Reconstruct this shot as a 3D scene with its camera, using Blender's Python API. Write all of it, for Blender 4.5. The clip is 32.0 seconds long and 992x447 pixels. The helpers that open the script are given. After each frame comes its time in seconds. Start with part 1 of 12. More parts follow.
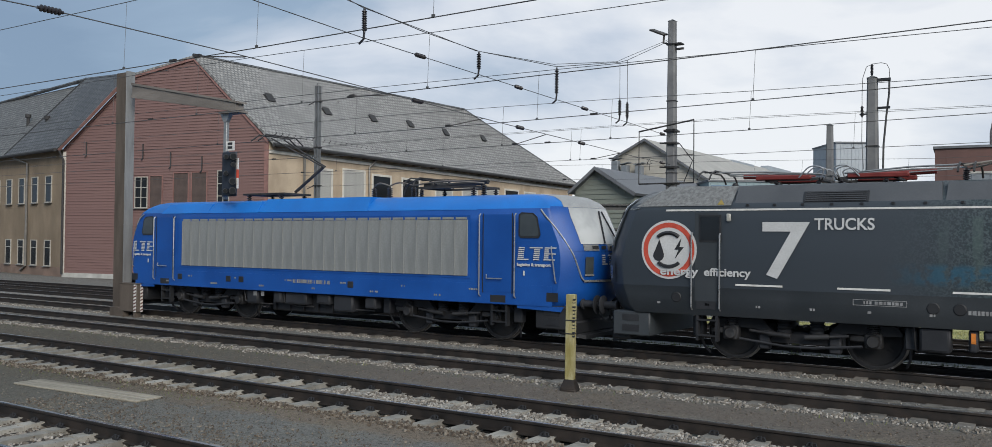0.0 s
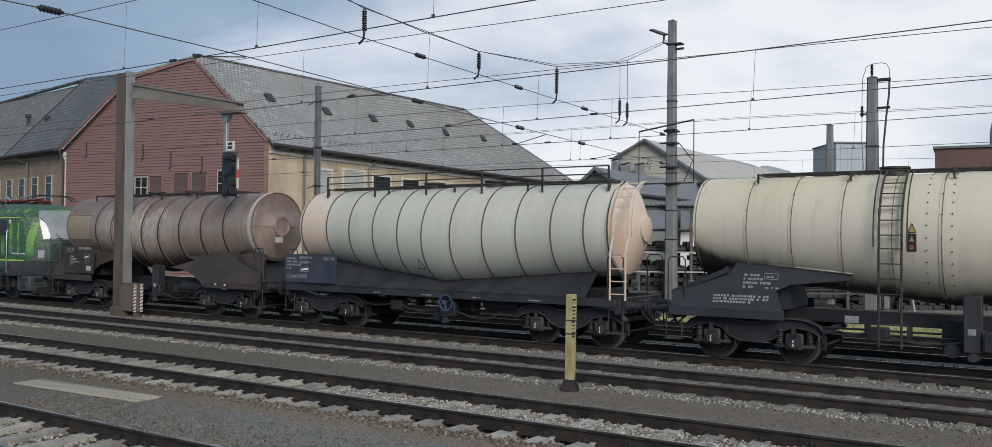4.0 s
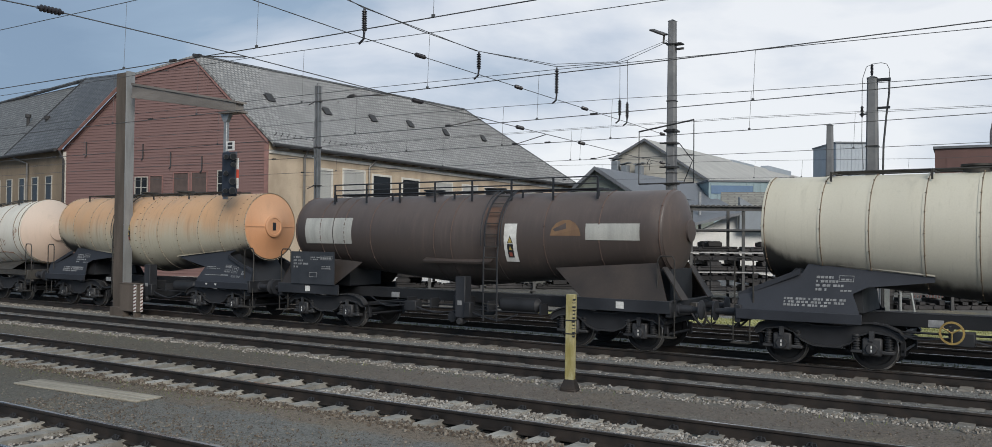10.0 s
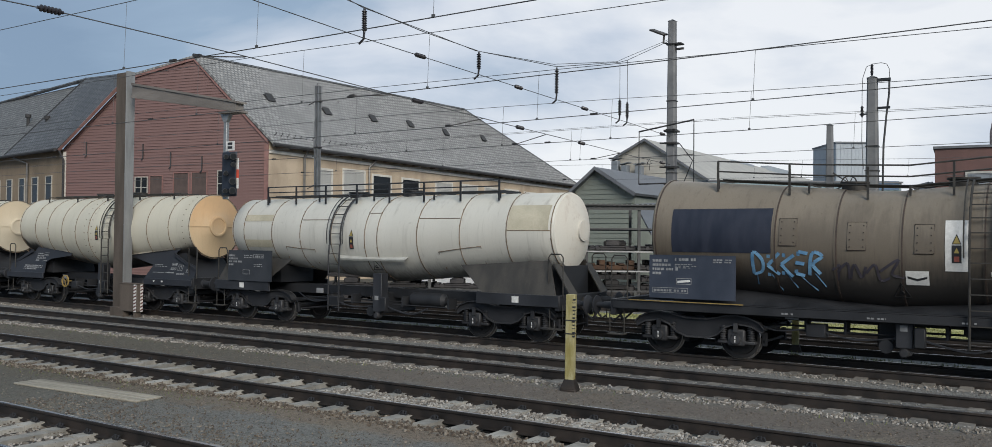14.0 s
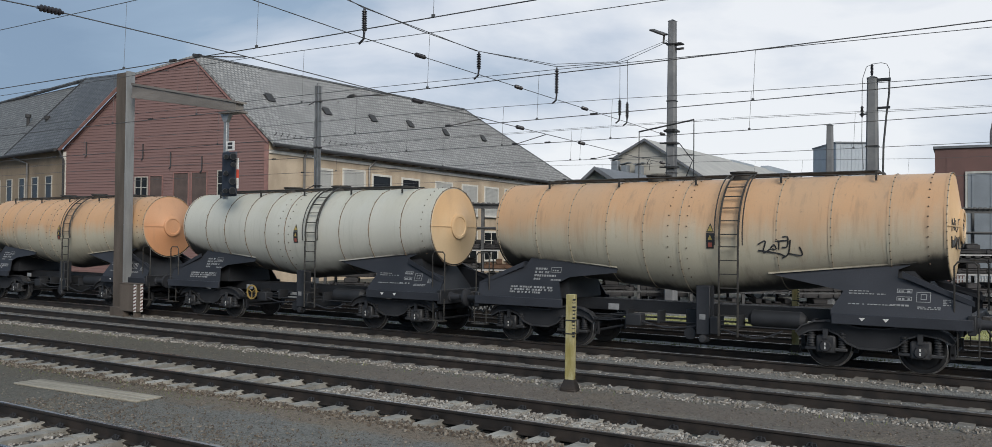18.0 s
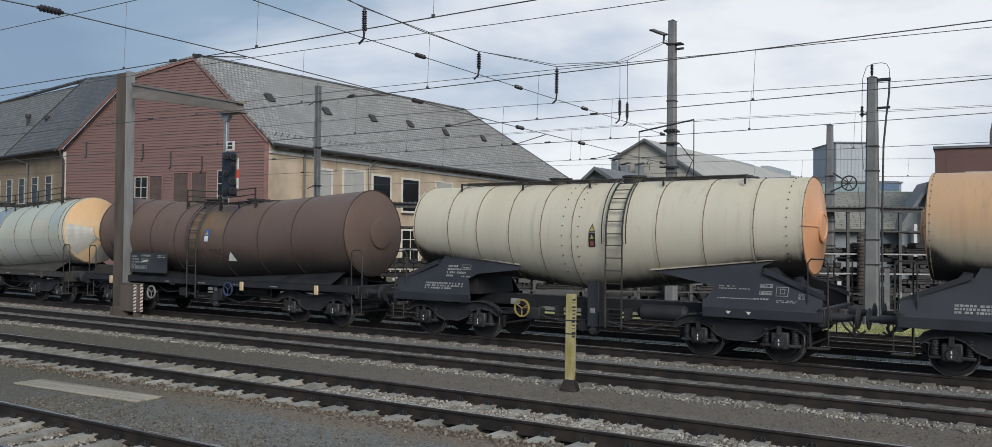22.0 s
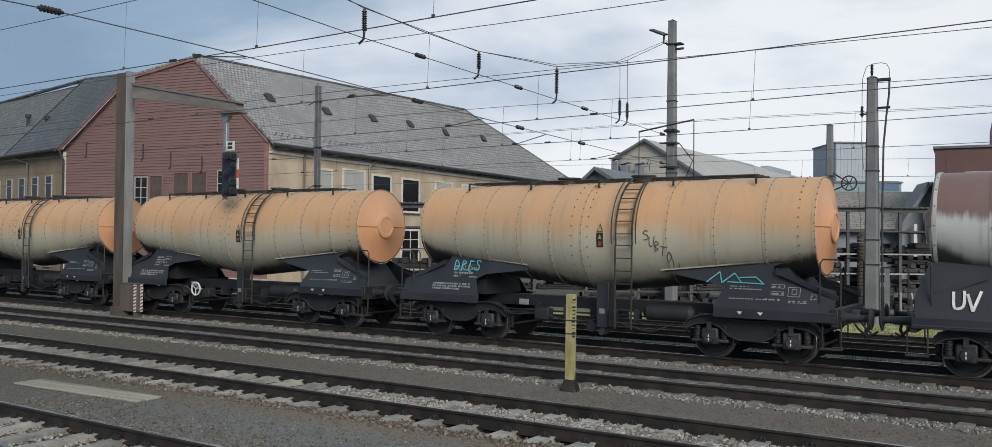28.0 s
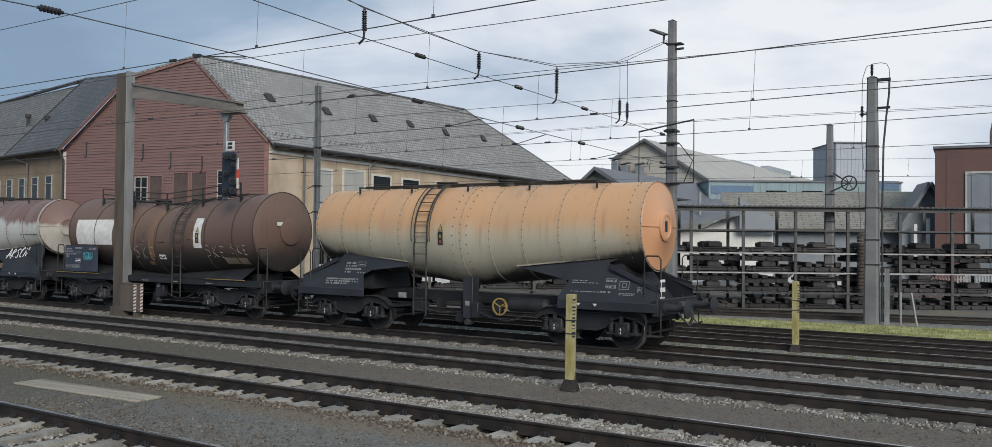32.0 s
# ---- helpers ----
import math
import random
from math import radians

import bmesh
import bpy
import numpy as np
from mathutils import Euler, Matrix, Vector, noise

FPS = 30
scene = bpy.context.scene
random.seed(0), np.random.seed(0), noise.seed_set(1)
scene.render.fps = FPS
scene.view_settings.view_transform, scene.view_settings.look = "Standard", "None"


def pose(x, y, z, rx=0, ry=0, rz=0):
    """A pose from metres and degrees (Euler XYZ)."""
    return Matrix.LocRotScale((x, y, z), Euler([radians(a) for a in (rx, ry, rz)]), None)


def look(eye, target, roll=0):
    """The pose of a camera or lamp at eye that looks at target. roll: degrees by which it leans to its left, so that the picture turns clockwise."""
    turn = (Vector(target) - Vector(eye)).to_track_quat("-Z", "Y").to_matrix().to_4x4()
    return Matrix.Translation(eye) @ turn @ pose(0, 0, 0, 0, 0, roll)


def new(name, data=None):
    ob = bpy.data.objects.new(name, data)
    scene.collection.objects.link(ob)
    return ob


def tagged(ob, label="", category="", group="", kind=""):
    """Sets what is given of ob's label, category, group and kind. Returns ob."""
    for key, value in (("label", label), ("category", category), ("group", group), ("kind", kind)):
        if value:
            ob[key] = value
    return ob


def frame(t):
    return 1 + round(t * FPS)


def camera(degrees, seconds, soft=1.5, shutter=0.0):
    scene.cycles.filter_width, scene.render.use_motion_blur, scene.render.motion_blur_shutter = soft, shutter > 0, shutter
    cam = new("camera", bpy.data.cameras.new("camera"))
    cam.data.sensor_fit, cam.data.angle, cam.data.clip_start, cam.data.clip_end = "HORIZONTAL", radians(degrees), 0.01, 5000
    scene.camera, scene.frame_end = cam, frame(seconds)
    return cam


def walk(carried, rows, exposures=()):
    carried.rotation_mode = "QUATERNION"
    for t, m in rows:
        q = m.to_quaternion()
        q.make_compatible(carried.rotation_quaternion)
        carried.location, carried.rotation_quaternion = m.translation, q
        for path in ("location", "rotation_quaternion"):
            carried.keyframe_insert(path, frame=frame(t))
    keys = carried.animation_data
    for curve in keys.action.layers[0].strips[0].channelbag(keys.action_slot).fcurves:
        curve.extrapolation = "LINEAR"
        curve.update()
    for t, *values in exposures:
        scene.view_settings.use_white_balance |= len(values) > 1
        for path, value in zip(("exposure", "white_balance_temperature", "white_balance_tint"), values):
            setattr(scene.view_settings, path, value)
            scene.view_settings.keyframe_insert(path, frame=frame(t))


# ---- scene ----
# ---- camera and its standpoint ----
EYE = (0.0, 0.0, 2.60)
cam = camera(58.5, 32.0, soft=0.24, shutter=0.02)
VIEW = look(EYE, (-54.925, 83.545, 4.455), 0.56)
walk(cam, [(0.0, VIEW), (32.0, VIEW)], exposures=[(0.0, 0.12), (32.0, 0.12)])

# track centre lines (y) and the train's pace
TRACKS = {"a": 6.61, "b": 11.72, "c": 16.34, "d": 20.35, "e": 23.95, "f": 26.6}
Y_TRAIN = TRACKS["d"]
PACE = 10.65

# ---- light ----
SUN_AZ, SUN_EL = radians(127.8), radians(36.5)


def sky_world():
    w = bpy.data.worlds.new("world")
    scene.world = w
    w.use_nodes = True
    nt = w.node_tree
    nt.nodes.clear()
    out = nt.nodes.new("ShaderNodeOutputWorld")
    bg = nt.nodes.new("ShaderNodeBackground")
    sky = nt.nodes.new("ShaderNodeTexSky")
    sky.sky_type = "NISHITA"
    sky.sun_disc = False
    sky.sun_elevation = SUN_EL
    sky.sun_rotation = SUN_AZ
    tc = nt.nodes.new("ShaderNodeTexCoord")
    mp = nt.nodes.new("ShaderNodeMapping")
    mp.inputs["Scale"].default_value = (1.6, 1.6, 4.2)
    n1 = nt.nodes.new("ShaderNodeTexNoise")
    n1.inputs["Scale"].default_value = 1.7
    n1.inputs["Detail"].default_value = 7.0
    n1.inputs["Roughness"].default_value = 0.52
    n1.inputs["Distortion"].default_value = 0.35
    dot = nt.nodes.new("ShaderNodeVectorMath")
    dot.operation = "DOT_PRODUCT"
    b = Vector((-0.22, 0.93, 0.24)).normalized()
    dot.inputs[1].default_value = b
    glow = nt.nodes.new("ShaderNodeMapRange")
    glow.inputs["From Min"].default_value = 0.64
    glow.inputs["From Max"].default_value = 0.99
    glow.inputs["To Min"].default_value = -0.30
    glow.inputs["To Max"].default_value = 0.33
    add = nt.nodes.new("ShaderNodeMath")
    add.operation = "ADD"
    ramp = nt.nodes.new("ShaderNodeValToRGB")
    e = ramp.color_ramp.elements
    e[0].position, e[0].color = 0.18, (0.185, 0.262, 0.37, 1)
    e[1].position, e[1].color = 0.88, (0.70, 0.72, 0.75, 1)
    m1 = e.new(0.44)
    m1.color = (0.25, 0.338, 0.45, 1)
    m2 = e.new(0.66)
    m2.color = (0.49, 0.54, 0.62, 1)
    mix = nt.nodes.new("ShaderNodeMix")
    mix.data_type = "RGBA"
    mix.inputs[0].default_value = 0.93
    scale = nt.nodes.new("ShaderNodeVectorMath")
    scale.operation = "SCALE"
    scale.inputs["Scale"].default_value = 0.10
    L = nt.links.new
    L(tc.outputs["Generated"], mp.inputs["Vector"])
    L(mp.outputs["Vector"], n1.inputs["Vector"])
    L(tc.outputs["Generated"], dot.inputs[0])
    L(dot.outputs["Value"], glow.inputs["Value"])
    amp = nt.nodes.new("ShaderNodeMath")
    amp.operation = "MULTIPLY_ADD"
    amp.inputs[1].default_value, amp.inputs[2].default_value = 1.5, -0.25
    L(n1.outputs["Fac"], amp.inputs[0])
    L(amp.outputs["Value"], add.inputs[0])
    L(glow.outputs["Result"], add.inputs[1])
    L(add.outputs["Value"], ramp.inputs["Fac"])
    L(sky.outputs["Color"], scale.inputs[0])
    L(scale.outputs["Vector"], mix.inputs["A"])
    L(ramp.outputs["Color"], mix.inputs["B"])
    # an overcast sky is brighter overhead than near the horizon
    sp = nt.nodes.new("ShaderNodeSeparateXYZ")
    L(tc.outputs["Generated"], sp.inputs[0])
    cb = nt.nodes.new("ShaderNodeCombineXYZ")
    for i, most in enumerate((1.70, 1.56, 1.38)):
        zen = nt.nodes.new("ShaderNodeMapRange")
        zen.inputs["From Min"].default_value, zen.inputs["From Max"].default_value = 0.30, 1.0
        zen.inputs["To Min"].default_value, zen.inputs["To Max"].default_value = 1.0, most
        L(sp.outputs["Z"], zen.inputs["Value"])
        L(zen.outputs["Result"], cb.inputs[i])
    lift = nt.nodes.new("ShaderNodeVectorMath")
    lift.operation = "MULTIPLY"
    L(mix.outputs["Result"], lift.inputs[0])
    L(cb.outputs["Vector"], lift.inputs[1])
    L(lift.outputs["Vector"], bg.inputs["Color"])
    bg.inputs["Strength"].default_value = 1.15
    L(bg.outputs["Background"], out.inputs["Surface"])


sky_world()
sun = new("sun", bpy.data.lights.new("sun", "SUN"))
sun.data.energy = 2.95
sun.data.angle = radians(32)
sun.data.color = (1.0, 0.94, 0.85)
sun.matrix_world = look((62, -52, 47), (0, 0, 0))


# ---- materials ----
MATS = {}


def nodes_of(name):
    m = bpy.data.materials.new(name)
    m.use_nodes = True
    nt = m.node_tree
    p = nt.nodes["Principled BSDF"]
    return m, nt, p, nt.links.new


def noise_node(nt, vec, scale, detail=5.0, rough=0.55, stretch=None):
    n = nt.nodes.new("ShaderNodeTexNoise")
    n.inputs["Scale"].default_value = scale
    n.inputs["Detail"].default_value = detail
    n.inputs["Roughness"].default_value = rough
    if stretch:
        mp = nt.nodes.new("ShaderNodeMapping")
        mp.inputs["Scale"].default_value = stretch
        nt.links.new(vec, mp.inputs["Vector"])
        vec = mp.outputs["Vector"]
    nt.links.new(vec, n.inputs["Vector"])
    return n.outputs["Fac"]


def ranged(nt, val, a, b, lo=0.0, hi=1.0):
    r = nt.nodes.new("ShaderNodeMapRange")
    r.interpolation_type = "SMOOTHSTEP"
    r.inputs["From Min"].default_value, r.inputs["From Max"].default_value = a, b
    r.inputs["To Min"].default_value, r.inputs["To Max"].default_value = lo, hi
    nt.links.new(val, r.inputs["Value"])
    return r.outputs["Result"]


def math_node(nt, op, a, b):
    n = nt.nodes.new("ShaderNodeMath")
    n.operation = op
    for i, s in enumerate((a, b)):
        if isinstance(s, (int, float)):
            n.inputs[i].default_value = s
        else:
            nt.links.new(s, n.inputs[i])
    return n.outputs["Value"]


def blend(nt, fac, a, b, mode="MIX"):
    n = nt.nodes.new("ShaderNodeMix")
    n.data_type = "RGBA"
    n.blend_type = mode
    if isinstance(fac, (int, float)):
        n.inputs[0].default_value = fac
    else:
        nt.links.new(fac, n.inputs[0])
    for key, s in (("A", a), ("B", b)):
        if isinstance(s, (tuple, list)):
            n.inputs[key].default_value = (*s[:3], 1)
        else:
            nt.links.new(s, n.inputs[key])
    return n.outputs["Result"]


def relief(nt, p, height, strength, dist=0.01):
    b = nt.nodes.new("ShaderNodeBump")
    b.inputs["Strength"].default_value = strength
    b.inputs["Distance"].default_value = dist
    nt.links.new(height, b.inputs["Height"])
    nt.links.new(b.outputs["Normal"], p.inputs["Normal"])


def coords(nt):
    return nt.nodes.new("ShaderNodeTexCoord").outputs["Object"]


def paint(name, col, rough=0.5, metal=0.0, col2=None, scale=2.0, fine=40.0, var=0.25, bump=0.15, dist=0.004, stretch=None, rnd=0.0):
    """A surface with variation at two scales, relief and an uneven gloss."""
    if name in MATS:
        return MATS[name]
    m, nt, p, L = nodes_of(name)
    vec = coords(nt)
    if rnd:
        oi = nt.nodes.new("ShaderNodeObjectInfo")
        va = nt.nodes.new("ShaderNodeVectorMath")
        sc = nt.nodes.new("ShaderNodeVectorMath")
        sc.operation = "SCALE"
        cb = nt.nodes.new("ShaderNodeCombineXYZ")
        for k in range(3):
            L(oi.outputs["Random"], cb.inputs[k])
        L(cb.outputs["Vector"], sc.inputs[0])
        sc.inputs["Scale"].default_value = 37.0
        L(vec, va.inputs[0])
        L(sc.outputs["Vector"], va.inputs[1])
        vec = va.outputs["Vector"]
    dark = tuple(c * (1 - var) for c in col)
    lite = col2 or tuple(min(1, c * (1 + var)) for c in col)
    n1 = noise_node(nt, vec, scale, 6, 0.6, stretch)
    n2 = noise_node(nt, vec, fine, 3, 0.6)
    f1 = ranged(nt, n1, 0.30, 0.70)
    c = blend(nt, f1, dark, lite)
    c = blend(nt, ranged(nt, n2, 0.25, 0.75, 0.0, 0.35), c, tuple(x * 0.6 for x in col))
    if rnd:
        hv = nt.nodes.new("ShaderNodeHueSaturation")
        L(c, hv.inputs["Color"])
        L(ranged(nt, oi.outputs["Random"], 0, 1, 1 - rnd, 1 + rnd), hv.inputs["Value"])
        c = hv.outputs["Color"]
    L(c, p.inputs["Base Color"])
    L(ranged(nt, n1, 0.2, 0.8, max(0.02, rough - 0.1), min(1, rough + 0.12)), p.inputs["Roughness"])
    p.inputs["Metallic"].default_value = metal
    if bump:
        relief(nt, p, n2, bump, dist)
    MATS[name] = m
    return m


def tank_paint(name, base, tint, lo, hi, amount=0.85, dirt=(0.10, 0.085, 0.07), dirty=0.25, rough=0.5, wave=0.7, blotch=0.0, blotch_col=(0.4, 0.36, 0.30), soot_shade=0.0, grime_shade=0.0, metal=0.0, bare=None):
    """Weathered tank coating: dust or rust from the crown down, runs, dirt specks, painted belly shade and flank sheen.
    """
    if name in MATS:
        return MATS[name]
    m, nt, p, L = nodes_of(name)
    vec = coords(nt)
    oi = nt.nodes.new("ShaderNodeObjectInfo")
    cb = nt.nodes.new("ShaderNodeCombineXYZ")
    L(math_node(nt, "MULTIPLY", oi.outputs["Random"], 60.0), cb.inputs[0])
    va = nt.nodes.new("ShaderNodeVectorMath")
    L(vec, va.inputs[0])
    L(cb.outputs["Vector"], va.inputs[1])
    v2 = va.outputs["Vector"]
    sep = nt.nodes.new("ShaderNodeSeparateXYZ")
    L(vec, sep.inputs[0])
    broad = noise_node(nt, v2, 0.55, 5, 0.55)
    runs = noise_node(nt, v2, 1.0, 5, 0.6, (5.0, 2.0, 0.35))
    fine = noise_node(nt, v2, 34.0, 4, 0.6)
    spots = noise_node(nt, v2, 5.0, 7, 0.7)
    zz = math_node(nt, "ADD", sep.outputs["Z"], math_node(nt, "MULTIPLY", math_node(nt, "SUBTRACT", broad, 0.5), wave * 2.2))
    sheets = noise_node(nt, v2, 1.0, 2, 0.5, (0.75, 0.02, 0.02))
    thin = noise_node(nt, v2, 1.0, 4, 0.65, (16.0, 5.0, 0.5))
    zz = math_node(nt, "ADD", zz, math_node(nt, "MULTIPLY", math_node(nt, "SUBTRACT", runs, 0.5), wave * 1.3))
    zz = math_node(nt, "ADD", zz, math_node(nt, "MULTIPLY", math_node(nt, "SUBTRACT", sheets, 0.5), wave * 1.6))
    zz = math_node(nt, "ADD", zz, math_node(nt, "MULTIPLY", math_node(nt, "SUBTRACT", thin, 0.5), wave * 0.8))
    f = math_node(nt, "MULTIPLY", ranged(nt, zz, lo, hi), amount)
    c = blend(nt, f, base, tint)
    if blotch:
        c = blend(nt, math_node(nt, "MULTIPLY", ranged(nt, spots, 0.52, 0.66), blotch), c, blotch_col)
    c = blend(nt, ranged(nt, runs, 0.54, 0.78, 0.0, dirty * 1.3), c, dirt)
    c = blend(nt, ranged(nt, thin, 0.56, 0.74, 0.0, dirty * 0.9), c, dirt)
    c = blend(nt, ranged(nt, sheets, 0.35, 0.68, 0.0, 0.22), c, tuple(x * 0.62 for x in base))
    c = blend(nt, ranged(nt, spots, 0.62, 0.74, 0.0, dirty * 1.2), c, dirt)
    c = blend(nt, ranged(nt, fine, 0.3, 0.8, 0.0, 0.16), c, tuple(x * 0.55 for x in base))
    if bare:
        # coat rubbed off to bright metal, most of all round the middle, and sheen painted along the flank
        mid = ranged(nt, math_node(nt, "ABSOLUTE", math_node(nt, "ADD", sep.outputs["X"], 0.7), 0.0), 0.5, 2.6, 1.0, 0.30)
        low = math_node(nt, "MULTIPLY", ranged(nt, zz, 1.7, 2.5), ranged(nt, zz, 3.2, 3.8, 1.0, 0.0))
        rub_sheen = math_node(nt, "MULTIPLY", ranged(nt, math_node(nt, "ADD", math_node(nt, "MULTIPLY", thin, 0.6), math_node(nt, "MULTIPLY", spots, 0.4)), 0.40, 0.58, 0.25, 1.0), math_node(nt, "MULTIPLY", mid, low))
        c = blend(nt, rub_sheen, c, bare)
    if soot_shade:
        # brake soot thrown up behind the bogies, a wavy black stain on the lower tank ends, and painted belly shade
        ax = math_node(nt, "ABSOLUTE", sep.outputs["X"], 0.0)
        bound = math_node(nt, "ADD", math_node(nt, "MULTIPLY", ax, 0.165), 0.52 + soot_shade)
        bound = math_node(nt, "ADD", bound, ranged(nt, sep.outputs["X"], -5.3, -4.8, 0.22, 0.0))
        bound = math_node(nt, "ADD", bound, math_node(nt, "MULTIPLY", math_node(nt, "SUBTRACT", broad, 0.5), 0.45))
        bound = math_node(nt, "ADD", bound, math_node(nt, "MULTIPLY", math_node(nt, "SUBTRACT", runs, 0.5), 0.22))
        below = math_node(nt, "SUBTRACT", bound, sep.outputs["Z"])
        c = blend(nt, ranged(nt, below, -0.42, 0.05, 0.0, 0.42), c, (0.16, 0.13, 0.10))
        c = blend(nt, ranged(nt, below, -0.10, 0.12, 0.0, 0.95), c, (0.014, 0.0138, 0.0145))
    if grime_shade:
        # oily road grime along the belly, with a ragged edge, and painted shade under the tank
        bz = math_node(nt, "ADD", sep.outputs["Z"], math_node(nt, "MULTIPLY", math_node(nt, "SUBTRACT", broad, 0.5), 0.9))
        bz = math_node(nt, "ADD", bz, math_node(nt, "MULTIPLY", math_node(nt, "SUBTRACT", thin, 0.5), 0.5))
        c = blend(nt, ranged(nt, bz, grime_shade - 0.30, grime_shade + 0.50, 0.90, 0.0), c, (0.023, 0.022, 0.022))
    p.inputs["Metallic"].default_value = metal
    L(c, p.inputs["Base Color"])
    L(ranged(nt, broad, 0.3, 0.7, rough - 0.08, rough + 0.14), p.inputs["Roughness"])
    relief(nt, p, fine, 0.08, 0.003)
    MATS[name] = m
    return m


def glassy(name, col, rough=0.06, spec=0.6):
    if name in MATS:
        return MATS[name]
    m, nt, p, L = nodes_of(name)
    vec = coords(nt)
    n = noise_node(nt, vec, 1.3, 3)
    L(blend(nt, ranged(nt, n, 0.3, 0.7), tuple(c * 0.7 for c in col), col), p.inputs["Base Color"])
    L(ranged(nt, noise_node(nt, vec, 6.0, 4), 0.3, 0.8, rough, rough + 0.10), p.inputs["Roughness"])
    p.inputs["Specular IOR Level"].default_value = spec
    MATS[name] = m
    return m


def rough_ground():
    """Grey grit with oily and sandy areas, moss and fine stones."""
    m, nt, p, L = nodes_of("yard_grit")
    vec = coords(nt)
    big = noise_node(nt, vec, 0.30, 6, 0.6)
    mid = noise_node(nt, vec, 1.6, 6, 0.62)
    fine = noise_node(nt, vec, 55.0, 5, 0.8)
    vo = nt.nodes.new("ShaderNodeTexVoronoi")
    vo.inputs["Scale"].default_value = 30.0
    L(vec, vo.inputs["Vector"])
    c = blend(nt, ranged(nt, big, 0.50, 0.64), (0.126, 0.127, 0.118), (0.175, 0.155, 0.108))
    c = blend(nt, ranged(nt, mid, 0.45, 0.70, 0, 0.65), c, (0.076, 0.076, 0.068))
    c = blend(nt, ranged(nt, mid, 0.30, 0.42, 0.6, 0.0), c, (0.150, 0.118, 0.070))
    # rust-brown soil along the sleeper ends, yellower earth towards the gantry
    sep = nt.nodes.new("ShaderNodeSeparateXYZ")
    L(vec, sep.inputs[0])
    wob = math_node(nt, "MULTIPLY", math_node(nt, "SUBTRACT", mid, 0.5), 1.8)
    yy = math_node(nt, "ADD", sep.outputs["Y"], wob)
    for y0, wide, col in ((10.15, 0.65, (0.145, 0.106, 0.070)), (14.2, 1.35, (0.100, 0.077, 0.059))):
        near = math_node(nt, "ABSOLUTE", math_node(nt, "SUBTRACT", yy, y0), 0.0)
        c = blend(nt, ranged(nt, near, wide * 0.25, wide, 0.75, 0.0), c, col)
    xx = math_node(nt, "ADD", sep.outputs["X"], math_node(nt, "MULTIPLY", wob, 3.0))
    c = blend(nt, ranged(nt, xx, -18.0, -10.0, 0.85, 0.0), c, (0.064, 0.057, 0.041))
    c = blend(nt, math_node(nt, "MULTIPLY", ranged(nt, yy, 16.6, 17.6), ranged(nt, yy, 33.0, 36.0, 0.75, 0.0)), c, (0.165, 0.163, 0.155))
    hv = nt.nodes.new("ShaderNodeHueSaturation")
    hv.inputs["Saturation"].default_value = 0.0
    L(vo.outputs["Color"], hv.inputs["Color"])
    c = blend(nt, 0.70, c, hv.outputs["Color"], "OVERLAY")
    c = blend(nt, ranged(nt, fine, 0.42, 0.66, 0.0, 0.75), c, (0.050, 0.048, 0.042))
    c = blend(nt, ranged(nt, fine, 0.42, 0.30, 0.0, 0.55), c, (0.27, 0.25, 0.215))
    L(c, p.inputs["Base Color"])
    p.inputs["Roughness"].default_value = 0.93
    relief(nt, p, math_node(nt, "ADD", fine, vo.outputs["Distance"]), 0.75, 0.025)
    MATS["yard_grit"] = m
    return m


M_GRIT = rough_ground()
M_RAIL = paint("rusty_rail", (0.016, 0.0135, 0.012), 0.6, 0.1, (0.034, 0.025, 0.020), 3.0, 60, 0.35, 0.2)
M_RAILTOP = paint("worn_steel", (0.42, 0.42, 0.43), 0.28, 0.9, None, 1.2, 30, 0.3, 0.05, stretch=(0.3, 6, 6))
M_RAILDULL = paint("dull_steel", (0.17, 0.15, 0.135), 0.45, 0.6, None, 1.2, 30, 0.3, 0.05, stretch=(0.3, 6, 6))
M_SLEEPERDK = paint("sunken_sleeper", (0.125, 0.115, 0.100), 0.95, 0, (0.200, 0.188, 0.168), 3.0, 45, 0.3, 0.4, 0.006, rnd=0.25)
M_SLEEPER = paint("sleeper_concrete", (0.235, 0.225, 0.200), 0.9, 0, (0.325, 0.312, 0.280), 3.0, 45, 0.25, 0.35, 0.006, rnd=0.18)


def stone_paint(name, lo, mid, hi):
    """Broken stone; each piece takes a shade of its own."""
    m, nt, p, L = nodes_of(name)
    g = nt.nodes.new("ShaderNodeNewGeometry")
    r = nt.nodes.new("ShaderNodeValToRGB")
    e = r.color_ramp.elements
    e[0].color, e[1].color = (*lo, 1), (*hi, 1)
    k = e.new(0.6)
    k.color = (*mid, 1)
    L(g.outputs["Random Per Island"], r.inputs["Fac"])
    n = noise_node(nt, coords(nt), 60.0, 4, 0.7)
    c = blend(nt, ranged(nt, n, 0.35, 0.7, 0.0, 0.5), r.outputs["Color"], tuple(x * 0.5 for x in mid))
    L(c, p.inputs["Base Color"])
    p.inputs["Roughness"].default_value = 0.93
    relief(nt, p, n, 0.4, 0.006)
    MATS[name] = m
    return m


